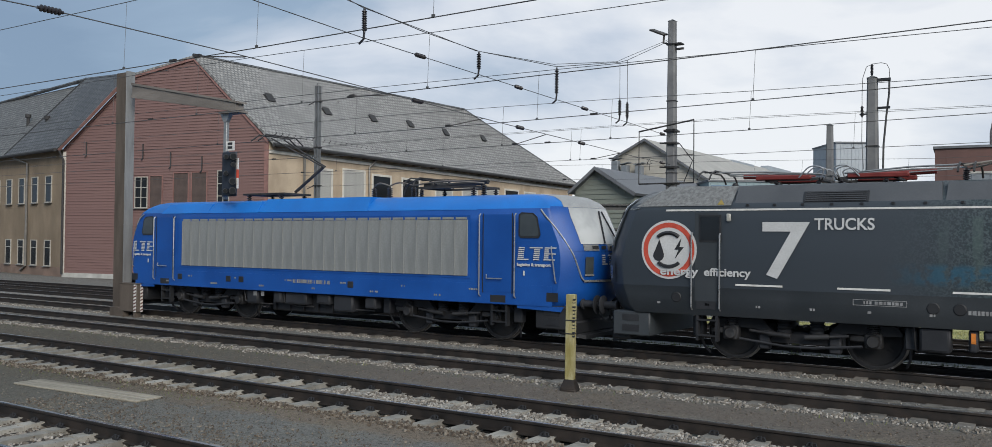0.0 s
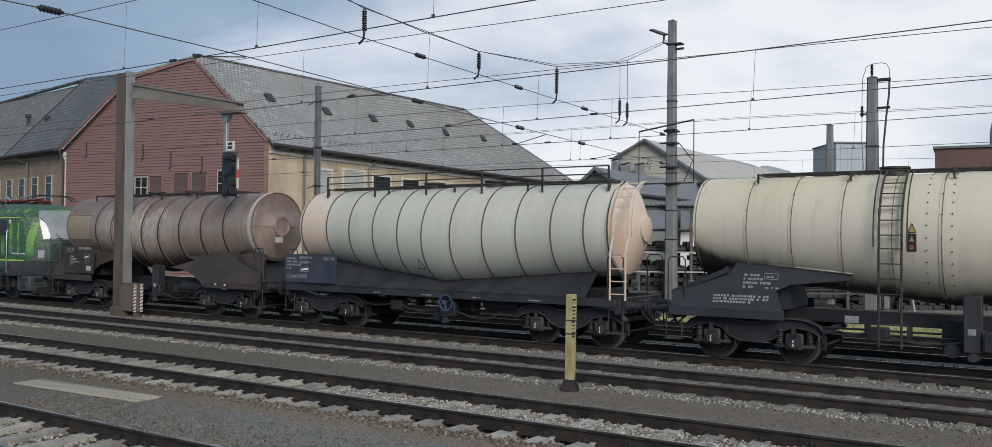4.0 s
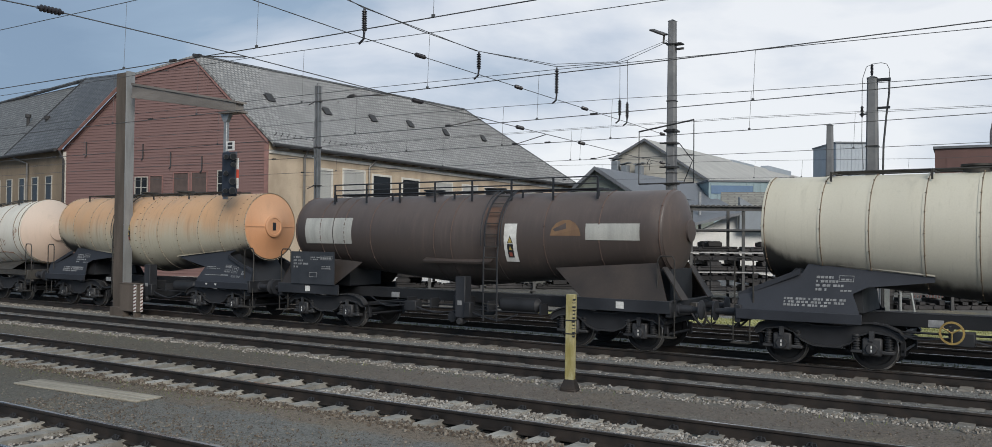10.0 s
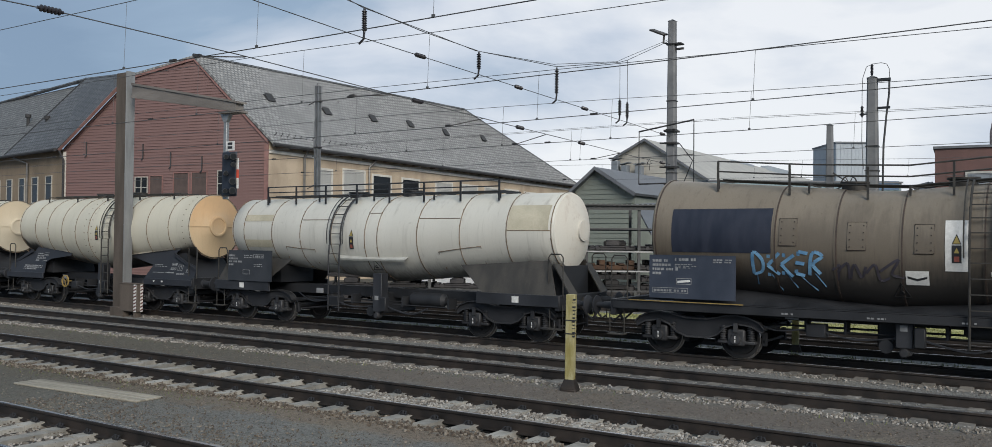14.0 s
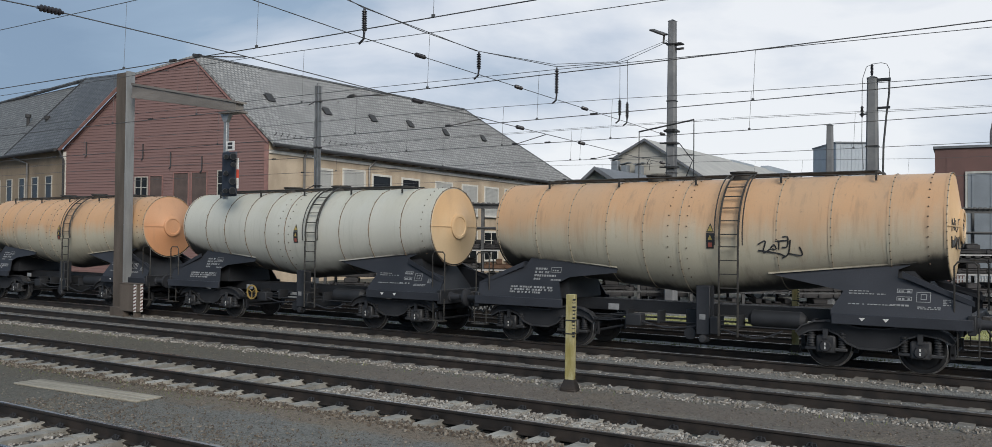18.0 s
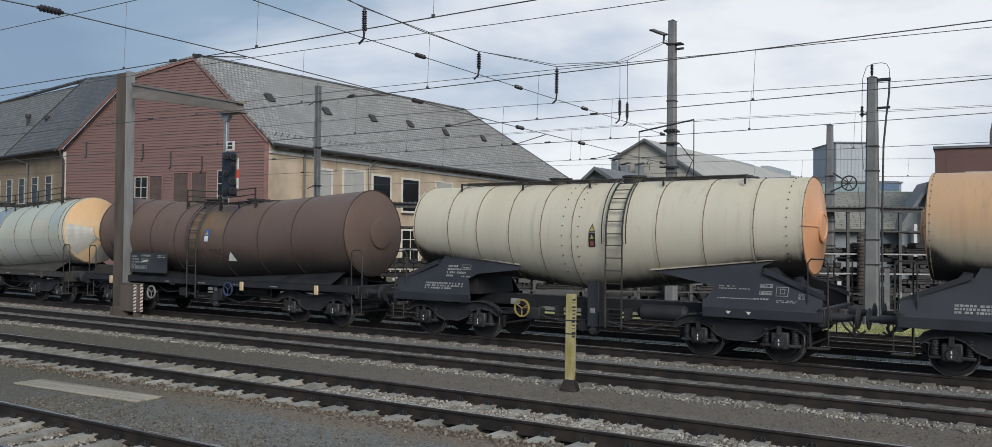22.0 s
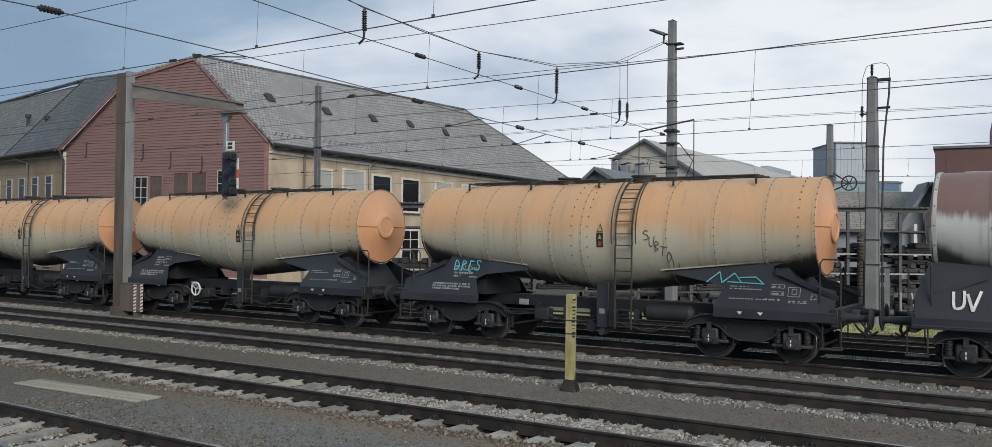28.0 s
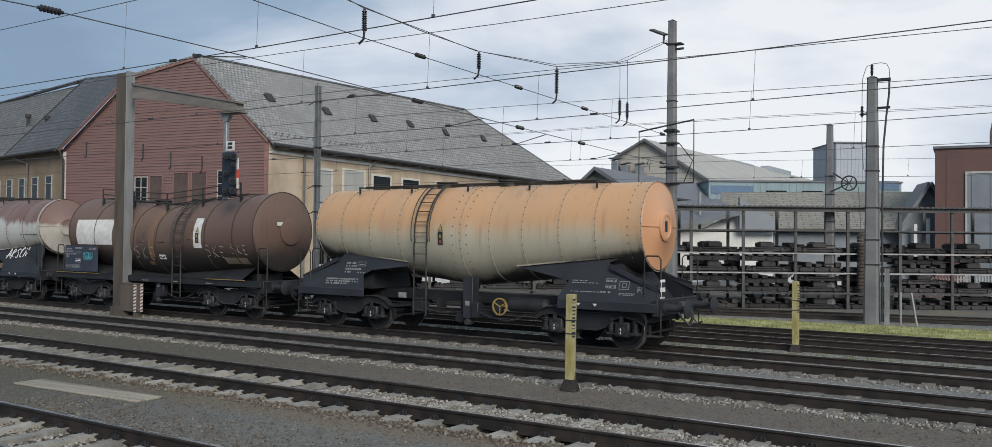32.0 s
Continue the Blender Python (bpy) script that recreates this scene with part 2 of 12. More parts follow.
M_STONE = stone_paint("ballast_stone", (0.10, 0.088, 0.075), (0.24, 0.22, 0.195), (0.44, 0.42, 0.39))
M_STONE2 = stone_paint("ballast_rusty", (0.055, 0.042, 0.034), (0.13, 0.105, 0.08), (0.28, 0.25, 0.21))
M_GRASS = paint("dry_grass", (0.29, 0.29, 0.095), 0.9, 0, (0.42, 0.41, 0.19), 1.4, 20, 0.4, 0.3, 0.02)
M_CONC = paint("mast_concrete", (0.155, 0.160, 0.170), 0.85, 0, (0.21, 0.215, 0.22), 1.2, 40, 0.2, 0.25, 0.004)
M_CONC2 = paint("stained_concrete", (0.076, 0.060, 0.048), 0.88, 0, (0.115, 0.094, 0.078), 0.9, 36, 0.25, 0.3, 0.005, stretch=(3, 3, 0.6))
M_GALV = paint("galvanised_steel", (0.33, 0.34, 0.345), 0.48, 0.55, None, 2.5, 50, 0.22, 0.05)
M_PALE = paint("pale_painted_steel", (0.42, 0.42, 0.39), 0.55, 0.1, None, 1.4, 40, 0.15, 0.08, stretch=(3, 3, 0.5))
M_DARKSTEEL = paint("dark_steel", (0.040, 0.040, 0.043), 0.55, 0.4, (0.075, 0.070, 0.066), 3, 60, 0.3, 0.1)
M_WIRE = paint("weathered_copper_wire", (0.085, 0.087, 0.090), 0.6, 0.2)
M_INSUL = paint("brown_porcelain", (0.028, 0.026, 0.030), 0.25, 0.0)
M_BLACK = paint("black_housing", (0.018, 0.019, 0.022), 0.5)
M_BOGIE = paint("bogie_grime", (0.0135, 0.0147, 0.018), 0.72, 0.1, (0.023, 0.0243, 0.029), 2.2, 50, 0.35, 0.2, 0.004)
M_AXLEBOX = paint("axlebox_grime", (0.024, 0.025, 0.029), 0.6, 0.15, (0.043, 0.0435, 0.046), 4, 60, 0.3, 0.2, 0.004, rnd=0.25)
M_TYRE = paint("tyre_face", (0.024, 0.025, 0.028), 0.55, 0.3, (0.040, 0.040, 0.042), 5, 60, 0.3, 0.1, 0.003)
M_WHEEL = paint("wheel_steel", (0.0095, 0.010, 0.0118), 0.74, 0.1, (0.016, 0.0162, 0.018), 5, 60, 0.3, 0.1, 0.003)
M_TREAD = paint("wheel_tread", (0.30, 0.29, 0.285), 0.32, 0.9, None, 5, 60, 0.2, 0.05)
M_UNDER = paint("underframe_grey", (0.0195, 0.0217, 0.0272), 0.65, 0.1, (0.030, 0.0327, 0.040), 1.3, 40, 0.3, 0.12, 0.004)
M_UNDERDK = paint("underframe_dark", (0.0142, 0.0158, 0.0197), 0.66, 0.1, (0.0215, 0.0232, 0.0275), 1.6, 40, 0.3, 0.12, 0.004)
M_CRADLE = paint("cradle_grey", (0.0185, 0.0213, 0.029), 0.66, 0.05, (0.0265, 0.030, 0.0395), 0.9, 36, 0.22, 0.1, 0.003, rnd=0.15)
M_CRADLEBR = paint("cradle_brown", (0.036, 0.028, 0.024), 0.6, 0.1, (0.056, 0.043, 0.036), 0.9, 36, 0.25, 0.1, 0.003)
M_CRADLELT = paint("cradle_dusty_grey", (0.036, 0.034, 0.031), 0.7, 0.05, (0.064, 0.059, 0.052), 1.0, 36, 0.25, 0.12, 0.003, stretch=(2.5, 2.5, 0.5))
M_WHITE = paint("white_marking", (0.62, 0.62, 0.60), 0.6, 0, None, 6, 60, 0.15, 0.05)
M_YELLOW = paint("yellow_marking", (0.55, 0.40, 0.045), 0.55, 0, None, 6, 60, 0.2, 0.05)
M_REDSIGN = paint("red_marking", (0.50, 0.07, 0.04), 0.5, 0, None, 6, 60, 0.2, 0.05)
M_ORANGE = paint("orange_marking", (0.62, 0.20, 0.03), 0.5, 0, None, 6, 60, 0.2, 0.05)
M_SIGNYEL = paint("faded_sign_yellow", (0.34, 0.26, 0.075), 0.6, 0, None, 6, 60, 0.2, 0.05)
M_SIGNRED = paint("faded_sign_red", (0.27, 0.075, 0.055), 0.6, 0, None, 6, 60, 0.2, 0.05)
M_BLUESIGN = paint("blue_marking", (0.03, 0.10, 0.35), 0.5, 0, None, 6, 60, 0.2, 0.05)
M_NAVY = paint("navy_board", (0.030, 0.040, 0.062), 0.55, 0, (0.045, 0.055, 0.080), 1.5, 40, 0.2, 0.05)
M_BOARDGREY = paint("board_grey", (0.028, 0.032, 0.039), 0.55, 0, (0.042, 0.046, 0.054), 1.5, 40, 0.2, 0.05)
M_LADDER = paint("ladder_iron", (0.028, 0.027, 0.026), 0.65, 0.2, (0.058, 0.054, 0.047), 4, 60, 0.3, 0.1)
M_POST = paint("yellow_post", (0.315, 0.265, 0.078), 0.75, 0, (0.41, 0.38, 0.23), 2.2, 40, 0.3, 0.25, 0.004, stretch=(3, 3, 0.8))


# ---- mesh helpers ----
class Geo:
    """Collects vertices and faces of one mesh."""

    def __init__(self):
        self.v, self.f, self.k = [], [], []

    def add(self, verts, faces, k=0):
        n = len(self.v)
        self.v += [tuple(p) for p in verts]
        self.f += [tuple(i + n for i in q) for q in faces]
        self.k += [k] * len(faces)
        return self

    def box(self, x0, x1, y0, y1, z0, z1, b=0.0, k=0, m=None):
        lo, hi = (x0, y0, z0), (x1, y1, z1)
        if b <= 0:
            v = [Vector((hi[0] if i & 1 else lo[0], hi[1] if i & 2 else lo[1], hi[2] if i & 4 else lo[2])) for i in range(8)]
            q = [(0, 2, 3, 1), (4, 5, 7, 6), (0, 1, 5, 4), (2, 6, 7, 3), (0, 4, 6, 2), (1, 3, 7, 5)]
        else:
            v, ids = [], {}
            for i in range(8):
                for a in range(3):
                    p = []
                    for c in range(3):
                        s = (i >> c) & 1
                        e = hi[c] if s else lo[c]
                        p.append(e if c == a else e + (-b if s else b))
                    ids[i, a] = len(v)
                    v.append(Vector(p))
            q = []
            for a in range(3):
                c1, c2 = (a + 1) % 3, (a + 2) % 3
                for s in (0, 1):
                    base = s << a
                    r = [base, base | 1 << c1, base | 1 << c1 | 1 << c2, base | 1 << c2]
                    loop = [ids[i, a] for i in r]
                    q.append(tuple(loop if s else loop[::-1]))
            for a in range(3):
                c1, c2 = (a + 1) % 3, (a + 2) % 3
                for s1 in (0, 1):
                    for s2 in (0, 1):
                        i = s1 << c1 | s2 << c2
                        j = i | 1 << a
                        loop = [ids[i, c1], ids[j, c1], ids[j, c2], ids[i, c2]]
                        q.append(tuple(loop if s1 ^ s2 else loop[::-1]))
            for i in range(8):
                loop = [ids[i, 0], ids[i, 1], ids[i, 2]]
                par = bin(i).count("1") % 2
                q.append(tuple(loop if par else loop[::-1]))
        if m is not None:
            v = [m @ p for p in v]
        return self.add(v, q, k)

    def cyl(self, p0, p1, r0, r1=None, n=10, caps=True, k=0):
        p0, p1 = Vector(p0), Vector(p1)
        r1 = r0 if r1 is None else r1
        d = p1 - p0
        if d.length < 1e-6:
            return self
        q = d.to_track_quat("Z", "Y")
        v = []
        for p, r in ((p0, r0), (p1, r1)):
            for i in range(n):
                a = 2 * math.pi * i / n
                v.append(p + q @ Vector((r * math.cos(a), r * math.sin(a), 0)))
        f = [(i, (i + 1) % n, n + (i + 1) % n, n + i) for i in range(n)]
        if caps:
            f += [tuple(range(n))[::-1], tuple(range(n, 2 * n))]
        return self.add(v, f, k)

    def tube(self, pts, r, n=6, k=0):
        pts = [Vector(p) for p in pts]
        rings = []
        for i, p in enumerate(pts):
            d = (pts[min(i + 1, len(pts) - 1)] - pts[max(i - 1, 0)]).normalized()
            q = d.to_track_quat("Z", "Y")
            if rings and abs(d.z) > 0.98:
                q = (d.to_track_quat("Z", "X"))
            rings.append((p, q))
        # parallel frames along the path
        v = []
        ref = None
        for p, q in rings:
            d = q @ Vector((0, 0, 1))
            if ref is None:
                ref = q @ Vector((1, 0, 0))
            ref = (ref - d * ref.dot(d)).normalized()
            side = d.cross(ref)
            for i in range(n):
                a = 2 * math.pi * i / n
                v.append(p + (ref * math.cos(a) + side * math.sin(a)) * r)
        f = []
        for s in range(len(pts) - 1):
            for i in range(n):
                f.append((s * n + i, s * n + (i + 1) % n, (s + 1) * n + (i + 1) % n, (s + 1) * n + i))
        f += [tuple(range(n))[::-1], tuple(range((len(pts) - 1) * n, len(pts) * n))]
        return self.add(v, f, k)

    def lathe(self, prof, origin=(0, 0, 0), axis="x", n=24, k=0):
        """prof: (along the axis, radius); closed where the radius is 0."""
        o = Vector(origin)
        v, f = [], []
        for a, r in prof:
            for i in range(n):
                t = 2 * math.pi * i / n
                c, s = r * math.cos(t), r * math.sin(t)
                v.append(o + Vector({"x": (a, c, s), "y": (c, a, -s), "z": (c, s, a)}[axis]))
        for j in range(len(prof) - 1):
            for i in range(n):
                i2 = (i + 1) % n
                f.append((j * n + i, j * n + i2, (j + 1) * n + i2, (j + 1) * n + i)[::-1] if axis != "z" else (j * n + i, j * n + i2, (j + 1) * n + i2, (j + 1) * n + i))
        return self.add(v, f, k)

    def plate(self, poly, y, t, slope=0.0, z0=0.0, k=0):
        """A flat piece of outline poly (x, z) at depth y, thickness t towards +y; slope: lean in y per metre of height."""
        n = len(poly)
        v = [Vector((x, y + slope * (z - z0), z)) for x, z in poly] + [Vector((x, y + t + slope * (z - z0), z)) for x, z in poly]
        f = [tuple(range(n)), tuple(range(n, 2 * n))[::-1]] + [(i, n + i, n + (i + 1) % n, (i + 1) % n) for i in range(n)]
        return self.add(v, f, k)

    def slab(self, quad, normal, t, k=0):
        """A thickened polygon in space."""
        nn = Vector(normal).normalized() * t
        n = len(quad)
        v = [Vector(p) for p in quad] + [Vector(p) + nn for p in quad]
        f = [tuple(range(n))[::-1], tuple(range(n, 2 * n))] + [(i, (i + 1) % n, n + (i + 1) % n, n + i) for i in range(n)]
        return self.add(v, f, k)

    def moved(self, m):
        self.v = [tuple(m @ Vector(p)) for p in self.v]
        return self

    def mesh(self, name, mats, smooth=True, angle=38):
        me = bpy.data.meshes.new(name)
        me.from_pydata(self.v, [], self.f)
        for mt in (mats if isinstance(mats, (list, tuple)) else [mats]):
            me.materials.append(mt)
        if any(self.k):
            me.polygons.foreach_set("material_index", self.k)
        bm = bmesh.new()
        bm.from_mesh(me)
        bmesh.ops.recalc_face_normals(bm, faces=bm.faces)
        bm.to_mesh(me)
        bm.free()
        if smooth:
            me.polygons.foreach_set("use_smooth", [True] * len(me.polygons))
            me.set_sharp_from_angle(angle=radians(angle))
        me.update()
        return me


SHARED = {}


def shared(key, make, mats, smooth=True):
    if key not in SHARED:
        SHARED[key] = make().mesh(key, mats, smooth)
    return SHARED[key]


def part(name, geo, material, parent, label="", smooth=True, at=None):
    """One mesh object under a thing or a part."""
    me = geo if isinstance(geo, bpy.types.Mesh) else geo.mesh(name, material, smooth)
    ob = new(name, me)
    ob.parent = parent
    if at is not None:
        ob.matrix_basis = at if isinstance(at, Matrix) else Matrix.Translation(at)
    if label:
        ob["label"] = label
    return ob


def thing(name, label, category, group="", kind="", at=None):
    ob = new(name)
    ob.empty_display_size = 0.2
    if at is not None:
        ob.matrix_basis = at if isinstance(at, Matrix) else Matrix.Translation(at)
    return tagged(ob, label, category, group, kind)


def solo(name, geo, material, label, category, group="", kind="", smooth=True, at=None):
    """A thing that is one mesh."""
    ob = part(name, geo, material, None, "", smooth, at)
    return tagged(ob, label, category, group, kind)


def lettering(text, size, depth=0.003, shear=0.0, spacing=1.0, bold=0.0):
    """Letters of the built-in font as a mesh lying in the x-z plane, readable from -y."""
    cu = bpy.data.curves.new("letters", "FONT")
    cu.body, cu.size, cu.extrude, cu.shear, cu.space_character = text, size, depth, shear, spacing
    cu.resolution_u, cu.offset = 6, bold
    ob = new("letters", cu)
    bpy.context.view_layer.update()
    me = bpy.data.meshes.new_from_object(ob.evaluated_get(bpy.context.evaluated_depsgraph_get()))
    bpy.data.objects.remove(ob)
    bpy.data.curves.remove(cu)
    me.transform(pose(0, 0, 0, 90))
    return me


# ---- ground ----
GROUND_Z = -0.20


def ground():
    # one sheet with shallow troughs under the two near tracks
    prof = [(-300, 0.0)]
    for k, d in (("a", 0.055), ("b", 0.07)):
        y = TRACKS[k]
        prof += [(y - 1.02, 0.0), (y - 0.84, -d), (y + 0.84, -d), (y + 1.02, 0.0)]
    prof.append((1500, 0.0))
    v = [(x, y, z) for y, z in prof for x in (-900, 900)]
    f = [(2 * i, 2 * i + 1, 2 * i + 3, 2 * i + 2) for i in range(len(prof) - 1)]
    solo("ground", Geo().add(v, f), M_GRIT, "grey gritty railway yard ground with sandy patches", "ground", kind="structure", smooth=False, at=(0, 0, GROUND_Z))


ground()


def rail_geo(x0, x1, y, bright, z=0.0, lift=0.198):
    """One flat-bottomed rail; the running surface is the second material."""
    g = Geo()
    prof = [(-0.075, -lift), (0.075, -lift), (0.075, -lift + 0.012), (0.012, -lift + 0.03), (0.010, -0.05), (0.036, -0.036), (0.036, -0.010), (0.026, 0.0), (-0.026, 0.0), (-0.036, -0.010), (-0.036, -0.036), (-0.010, -0.05), (-0.012, -lift + 0.03), (-0.075, -lift + 0.012)]
    n = len(prof)
    v = [(x, y + a, z + b) for x in (x0, x1) for a, b in prof]
    f = [(i, (i + 1) % n, n + (i + 1) % n, n + i) for i in range(n)]
    g.add(v, f)
    g.k[7] = 1
    g.k[6] = 1
    return g


def sleeper_geo():
    g = Geo()
    # twin raised ends and a lower waist
    for s in (-1, 1):
        g.add([(-0.14, s * 0.42, -0.1), (0.14, s * 0.42, -0.1), (0.14, s * 1.28, -0.1), (-0.14, s * 1.28, -0.1),
               (-0.125, s * 0.44, 0.030), (0.125, s * 0.44, 0.030), (0.118, s * 1.25, 0.034), (-0.118, s * 1.25, 0.034)],
              [(0, 1, 5, 4), (1, 2, 6, 5), (2, 3, 7, 6), (3, 0, 4, 7), (4, 5, 6, 7)])
    g.box(-0.115, 0.115, -0.43, 0.43, -0.1, 0.014)
    return g


def clip_geo():
    """Rail fastenings of one sleeper: base plates, screws and spring clips."""
    g = Geo()
    for s in (-0.7525, 0.7525):
        for e in (-1, 1):
            g.box(-0.06, 0.06, s + e * 0.09 - 0.03, s + e * 0.09 + 0.03, 0.03, 0.055)
            g.cyl((0, s + e * 0.11, 0.05), (0, s + e * 0.11, 0.105), 0.020, n=6)
            g.tube([(-0.07, s + e * 0.13, 0.05), (-0.05, s + e * 0.09, 0.085), (0.05, s + e * 0.09, 0.085), (0.07, s + e * 0.13, 0.05)], 0.012, 5)
    return g


def track(key, y, x0, x1, bright, singles, label, with_clips=False, skip=0.65):
    t = thing("railway_track", label, "railway track", group="tracks of the yard", kind="structure", at=(0, y, 0))
    for s in (-0.7525, 0.7525):
        part("rail", rail_geo(x0, x1, s, bright), [M_RAIL, M_RAILTOP if bright else M_RAILDULL], t, "dark rusty rail with a worn running surface", smooth=False)
    pale = key in "ab"
    me = shared("sleeper" if pale else "dark_sleeper", sleeper_geo, M_SLEEPER if pale else M_SLEEPERDK, False)
    mc = shared("rail_clips", clip_geo, M_BOGIE, False)
    rng = random.Random(ord(key))
    far = Geo()
    n = int((x1 - x0) / skip)
    for i in range(n):
        x = x0 + (i + 0.5) * skip + rng.uniform(-0.025, 0.025)
        if singles and singles[0] <= x <= singles[1]:
            s = part("sleeper", me, None, t, at=pose(x, rng.uniform(-0.02, 0.02), GROUND_Z + (0.006 if pale else -0.002) + rng.uniform(-0.004, 0.004), 0, 0, rng.uniform(-1.2, 1.2)))
            if with_clips:
                part("rail_clip", mc, None, s)
        else:
            g = sleeper_geo()
            g.moved(pose(x, 0, GROUND_Z - 0.004))
            far.add(g.v, g.f)
    if far.v:
        o = part("far_sleepers", far, M_SLEEPER if pale else M_SLEEPERDK, t, "concrete sleepers", smooth=False)
        o["kind"] = "stuff"
    return t


track("a", TRACKS["a"], -60, 40, True, (-16, -3), "near siding with bright worn rails on concrete sleepers", True)
track("b", TRACKS["b"], -160, 60, True, (-42, 4), "running track with bright rails on pale concrete sleepers", True)
track("c", TRACKS["c"], -200, 60, True, (-48, 4), "running track with dark sunken sleepers and stone shoulders")
track("d", TRACKS["d"], -320, 360, True, (-50, 6), "track that the tank train runs on, rusty rails")
track("e", TRACKS["e"], -200, 60, True, None, "yard track behind the train")
track("f", TRACKS["f"], -200, 60, False, None, "dull rusty siding at the edge of the grass")


def far_siding():
    t = thing("railway_track", "far siding in front of the storage racks", "railway track", group="tracks of the yard", kind="structure", at=pose(-5.8, 35.0, -0.02, 0, 0, 12))
    for s in (-0.7525, 0.7525):
        part("rail", rail_geo(-11, 60, s, False), [M_RAIL, M_RAILDULL], t, smooth=False)
    far = Geo()
    for i in range(108):
        g = sleeper_geo()
        g.moved(pose(-10.5 + i * 0.65, 0, GROUND_Z - 0.004))
        far.add(g.v, g.f)
    o = part("far_sleepers", far, M_SLEEPERDK, t, smooth=False)
    o["kind"] = "stuff"


far_siding()


def ballast_bed(x0, x1, y0, y1, z, seed, mat_, label="dark ballast bed between the sleepers"):
    """An uneven bed of dark ballast."""
    nx, ny = int((x1 - x0) / 0.12), max(2, int((y1 - y0) / 0.12))
    g = Geo()
    v = []
    for i in range(nx + 1):
        for j in range(ny + 1):
            x, y = x0 + (x1 - x0) * i / nx, y0 + (y1 - y0) * j / ny
            edge = min(1.0, min(j, ny - j) / 2.0)
            v.append((x, y, z + edge * (0.018 + 0.010 * noise.noise((x * 5, y * 5, seed)))))
    g.add(v, [(i * (ny + 1) + j, (i + 1) * (ny + 1) + j, (i + 1) * (ny + 1) + j + 1, i * (ny + 1) + j + 1) for i in range(nx) for j in range(ny)])
    solo("ballast_bed", g, mat_, label, "ballast", kind="structure")


M_BALLASTDK = paint("dark_ballast", (0.034, 0.029, 0.026), 0.95, 0, (0.085, 0.074, 0.064), 7.0, 34, 0.5, 0.9, 0.03)
M_BALLASTGREY = paint("dusty_grey_ballast", (0.105, 0.102, 0.096), 0.95, 0, (0.185, 0.178, 0.165), 7.0, 34, 0.5, 0.9, 0.03)
M_BALLASTPALE = paint("pale_dusty_ballast", (0.200, 0.195, 0.183), 0.95, 0, (0.31, 0.302, 0.285), 7.0, 34, 0.5, 0.9, 0.03)
ballast_bed(-48, 4, TRACKS["b"] - 0.90, TRACKS["b"] + 0.90, GROUND_Z - 0.076, 1, M_BALLASTDK)
ballast_bed(-11.8, 4, TRACKS["b"] - 0.66, TRACKS["b"] + 0.66, GROUND_Z - 0.018, 6, M_BALLASTGREY, "pale ballast filled in between the rails")
ballast_bed(-16, -3, TRACKS["a"] - 0.90, TRACKS["a"] + 0.90, GROUND_Z - 0.062, 2, M_BALLASTDK)
ballast_bed(-52, 5, TRACKS["c"] - 0.9, TRACKS["c"] + 1.0, GROUND_Z + 0.004, 3, M_BALLASTGREY, "dusty grey ballast between the rails")
ballast_bed(-56, 8, TRACKS["d"] - 0.72, TRACKS["d"] + 1.3, GROUND_Z + 0.010, 4, M_BALLASTPALE, "dusty grey ballast between the rails")
ballast_bed(-56, 8, TRACKS["e"] - 1.3, TRACKS["e"] + 1.3, GROUND_Z + 0.010, 5, M_BALLASTPALE, "dusty grey ballast between the rails")


def stones(name, count, place, lo, hi, mat_, label, seed):
    """Loose angular stones, each a jittered low block."""
    rng = np.random.default_rng(seed)
    base = np.array([(-1, -1, -1), (1, -1, -1), (1, 1, -1), (-1, 1, -1), (-0.7, -0.7, 0.8), (0.7, -0.7, 0.8), (0.7, 0.7, 0.8), (-0.7, 0.7, 0.8)], float)
    faces = np.array([(4, 5, 6, 7), (0, 1, 5, 4), (1, 2, 6, 5), (2, 3, 7, 6), (3, 0, 4, 7)])
    vs, fs = [], []
    for i in range(count):
        x, y, z = place(rng)
        s = rng.uniform(lo, hi)
        p = base * s * rng.uniform(0.6, 1.15, 3) + rng.normal(0, 0.22 * s, (8, 3))
        a = rng.uniform(0, 6.28)
        c, d = math.cos(a), math.sin(a)
        p = np.c_[p[:, 0] * c - p[:, 1] * d + x, p[:, 0] * d + p[:, 1] * c + y, p[:, 2] * 0.8 + z]
        vs.append(p)
        fs.append(faces + 8 * i)
    me = bpy.data.meshes.new(name)
    me.from_pydata(np.concatenate(vs).tolist(), [], np.concatenate(fs).tolist())
    me.materials.append(mat_)
    ob = new(name, me)
    tagged(ob, label, "ballast", kind="stuff")


def along(x0, x1, yc, half, z=GROUND_Z + 0.01, bias=1.0):
    def place(rng):
        u = rng.random() ** bias
        return x0 + (x1 - x0) * (1 - u), yc + rng.normal(0, half), z + rng.uniform(-0.01, 0.02)
    return place


def inside(x0, x1, yc, half, z=GROUND_Z + 0.004):
    def place(rng):
        return rng.uniform(x0, x1), yc + rng.uniform(-half, half), z + rng.uniform(-0.012, 0.018)
    return place


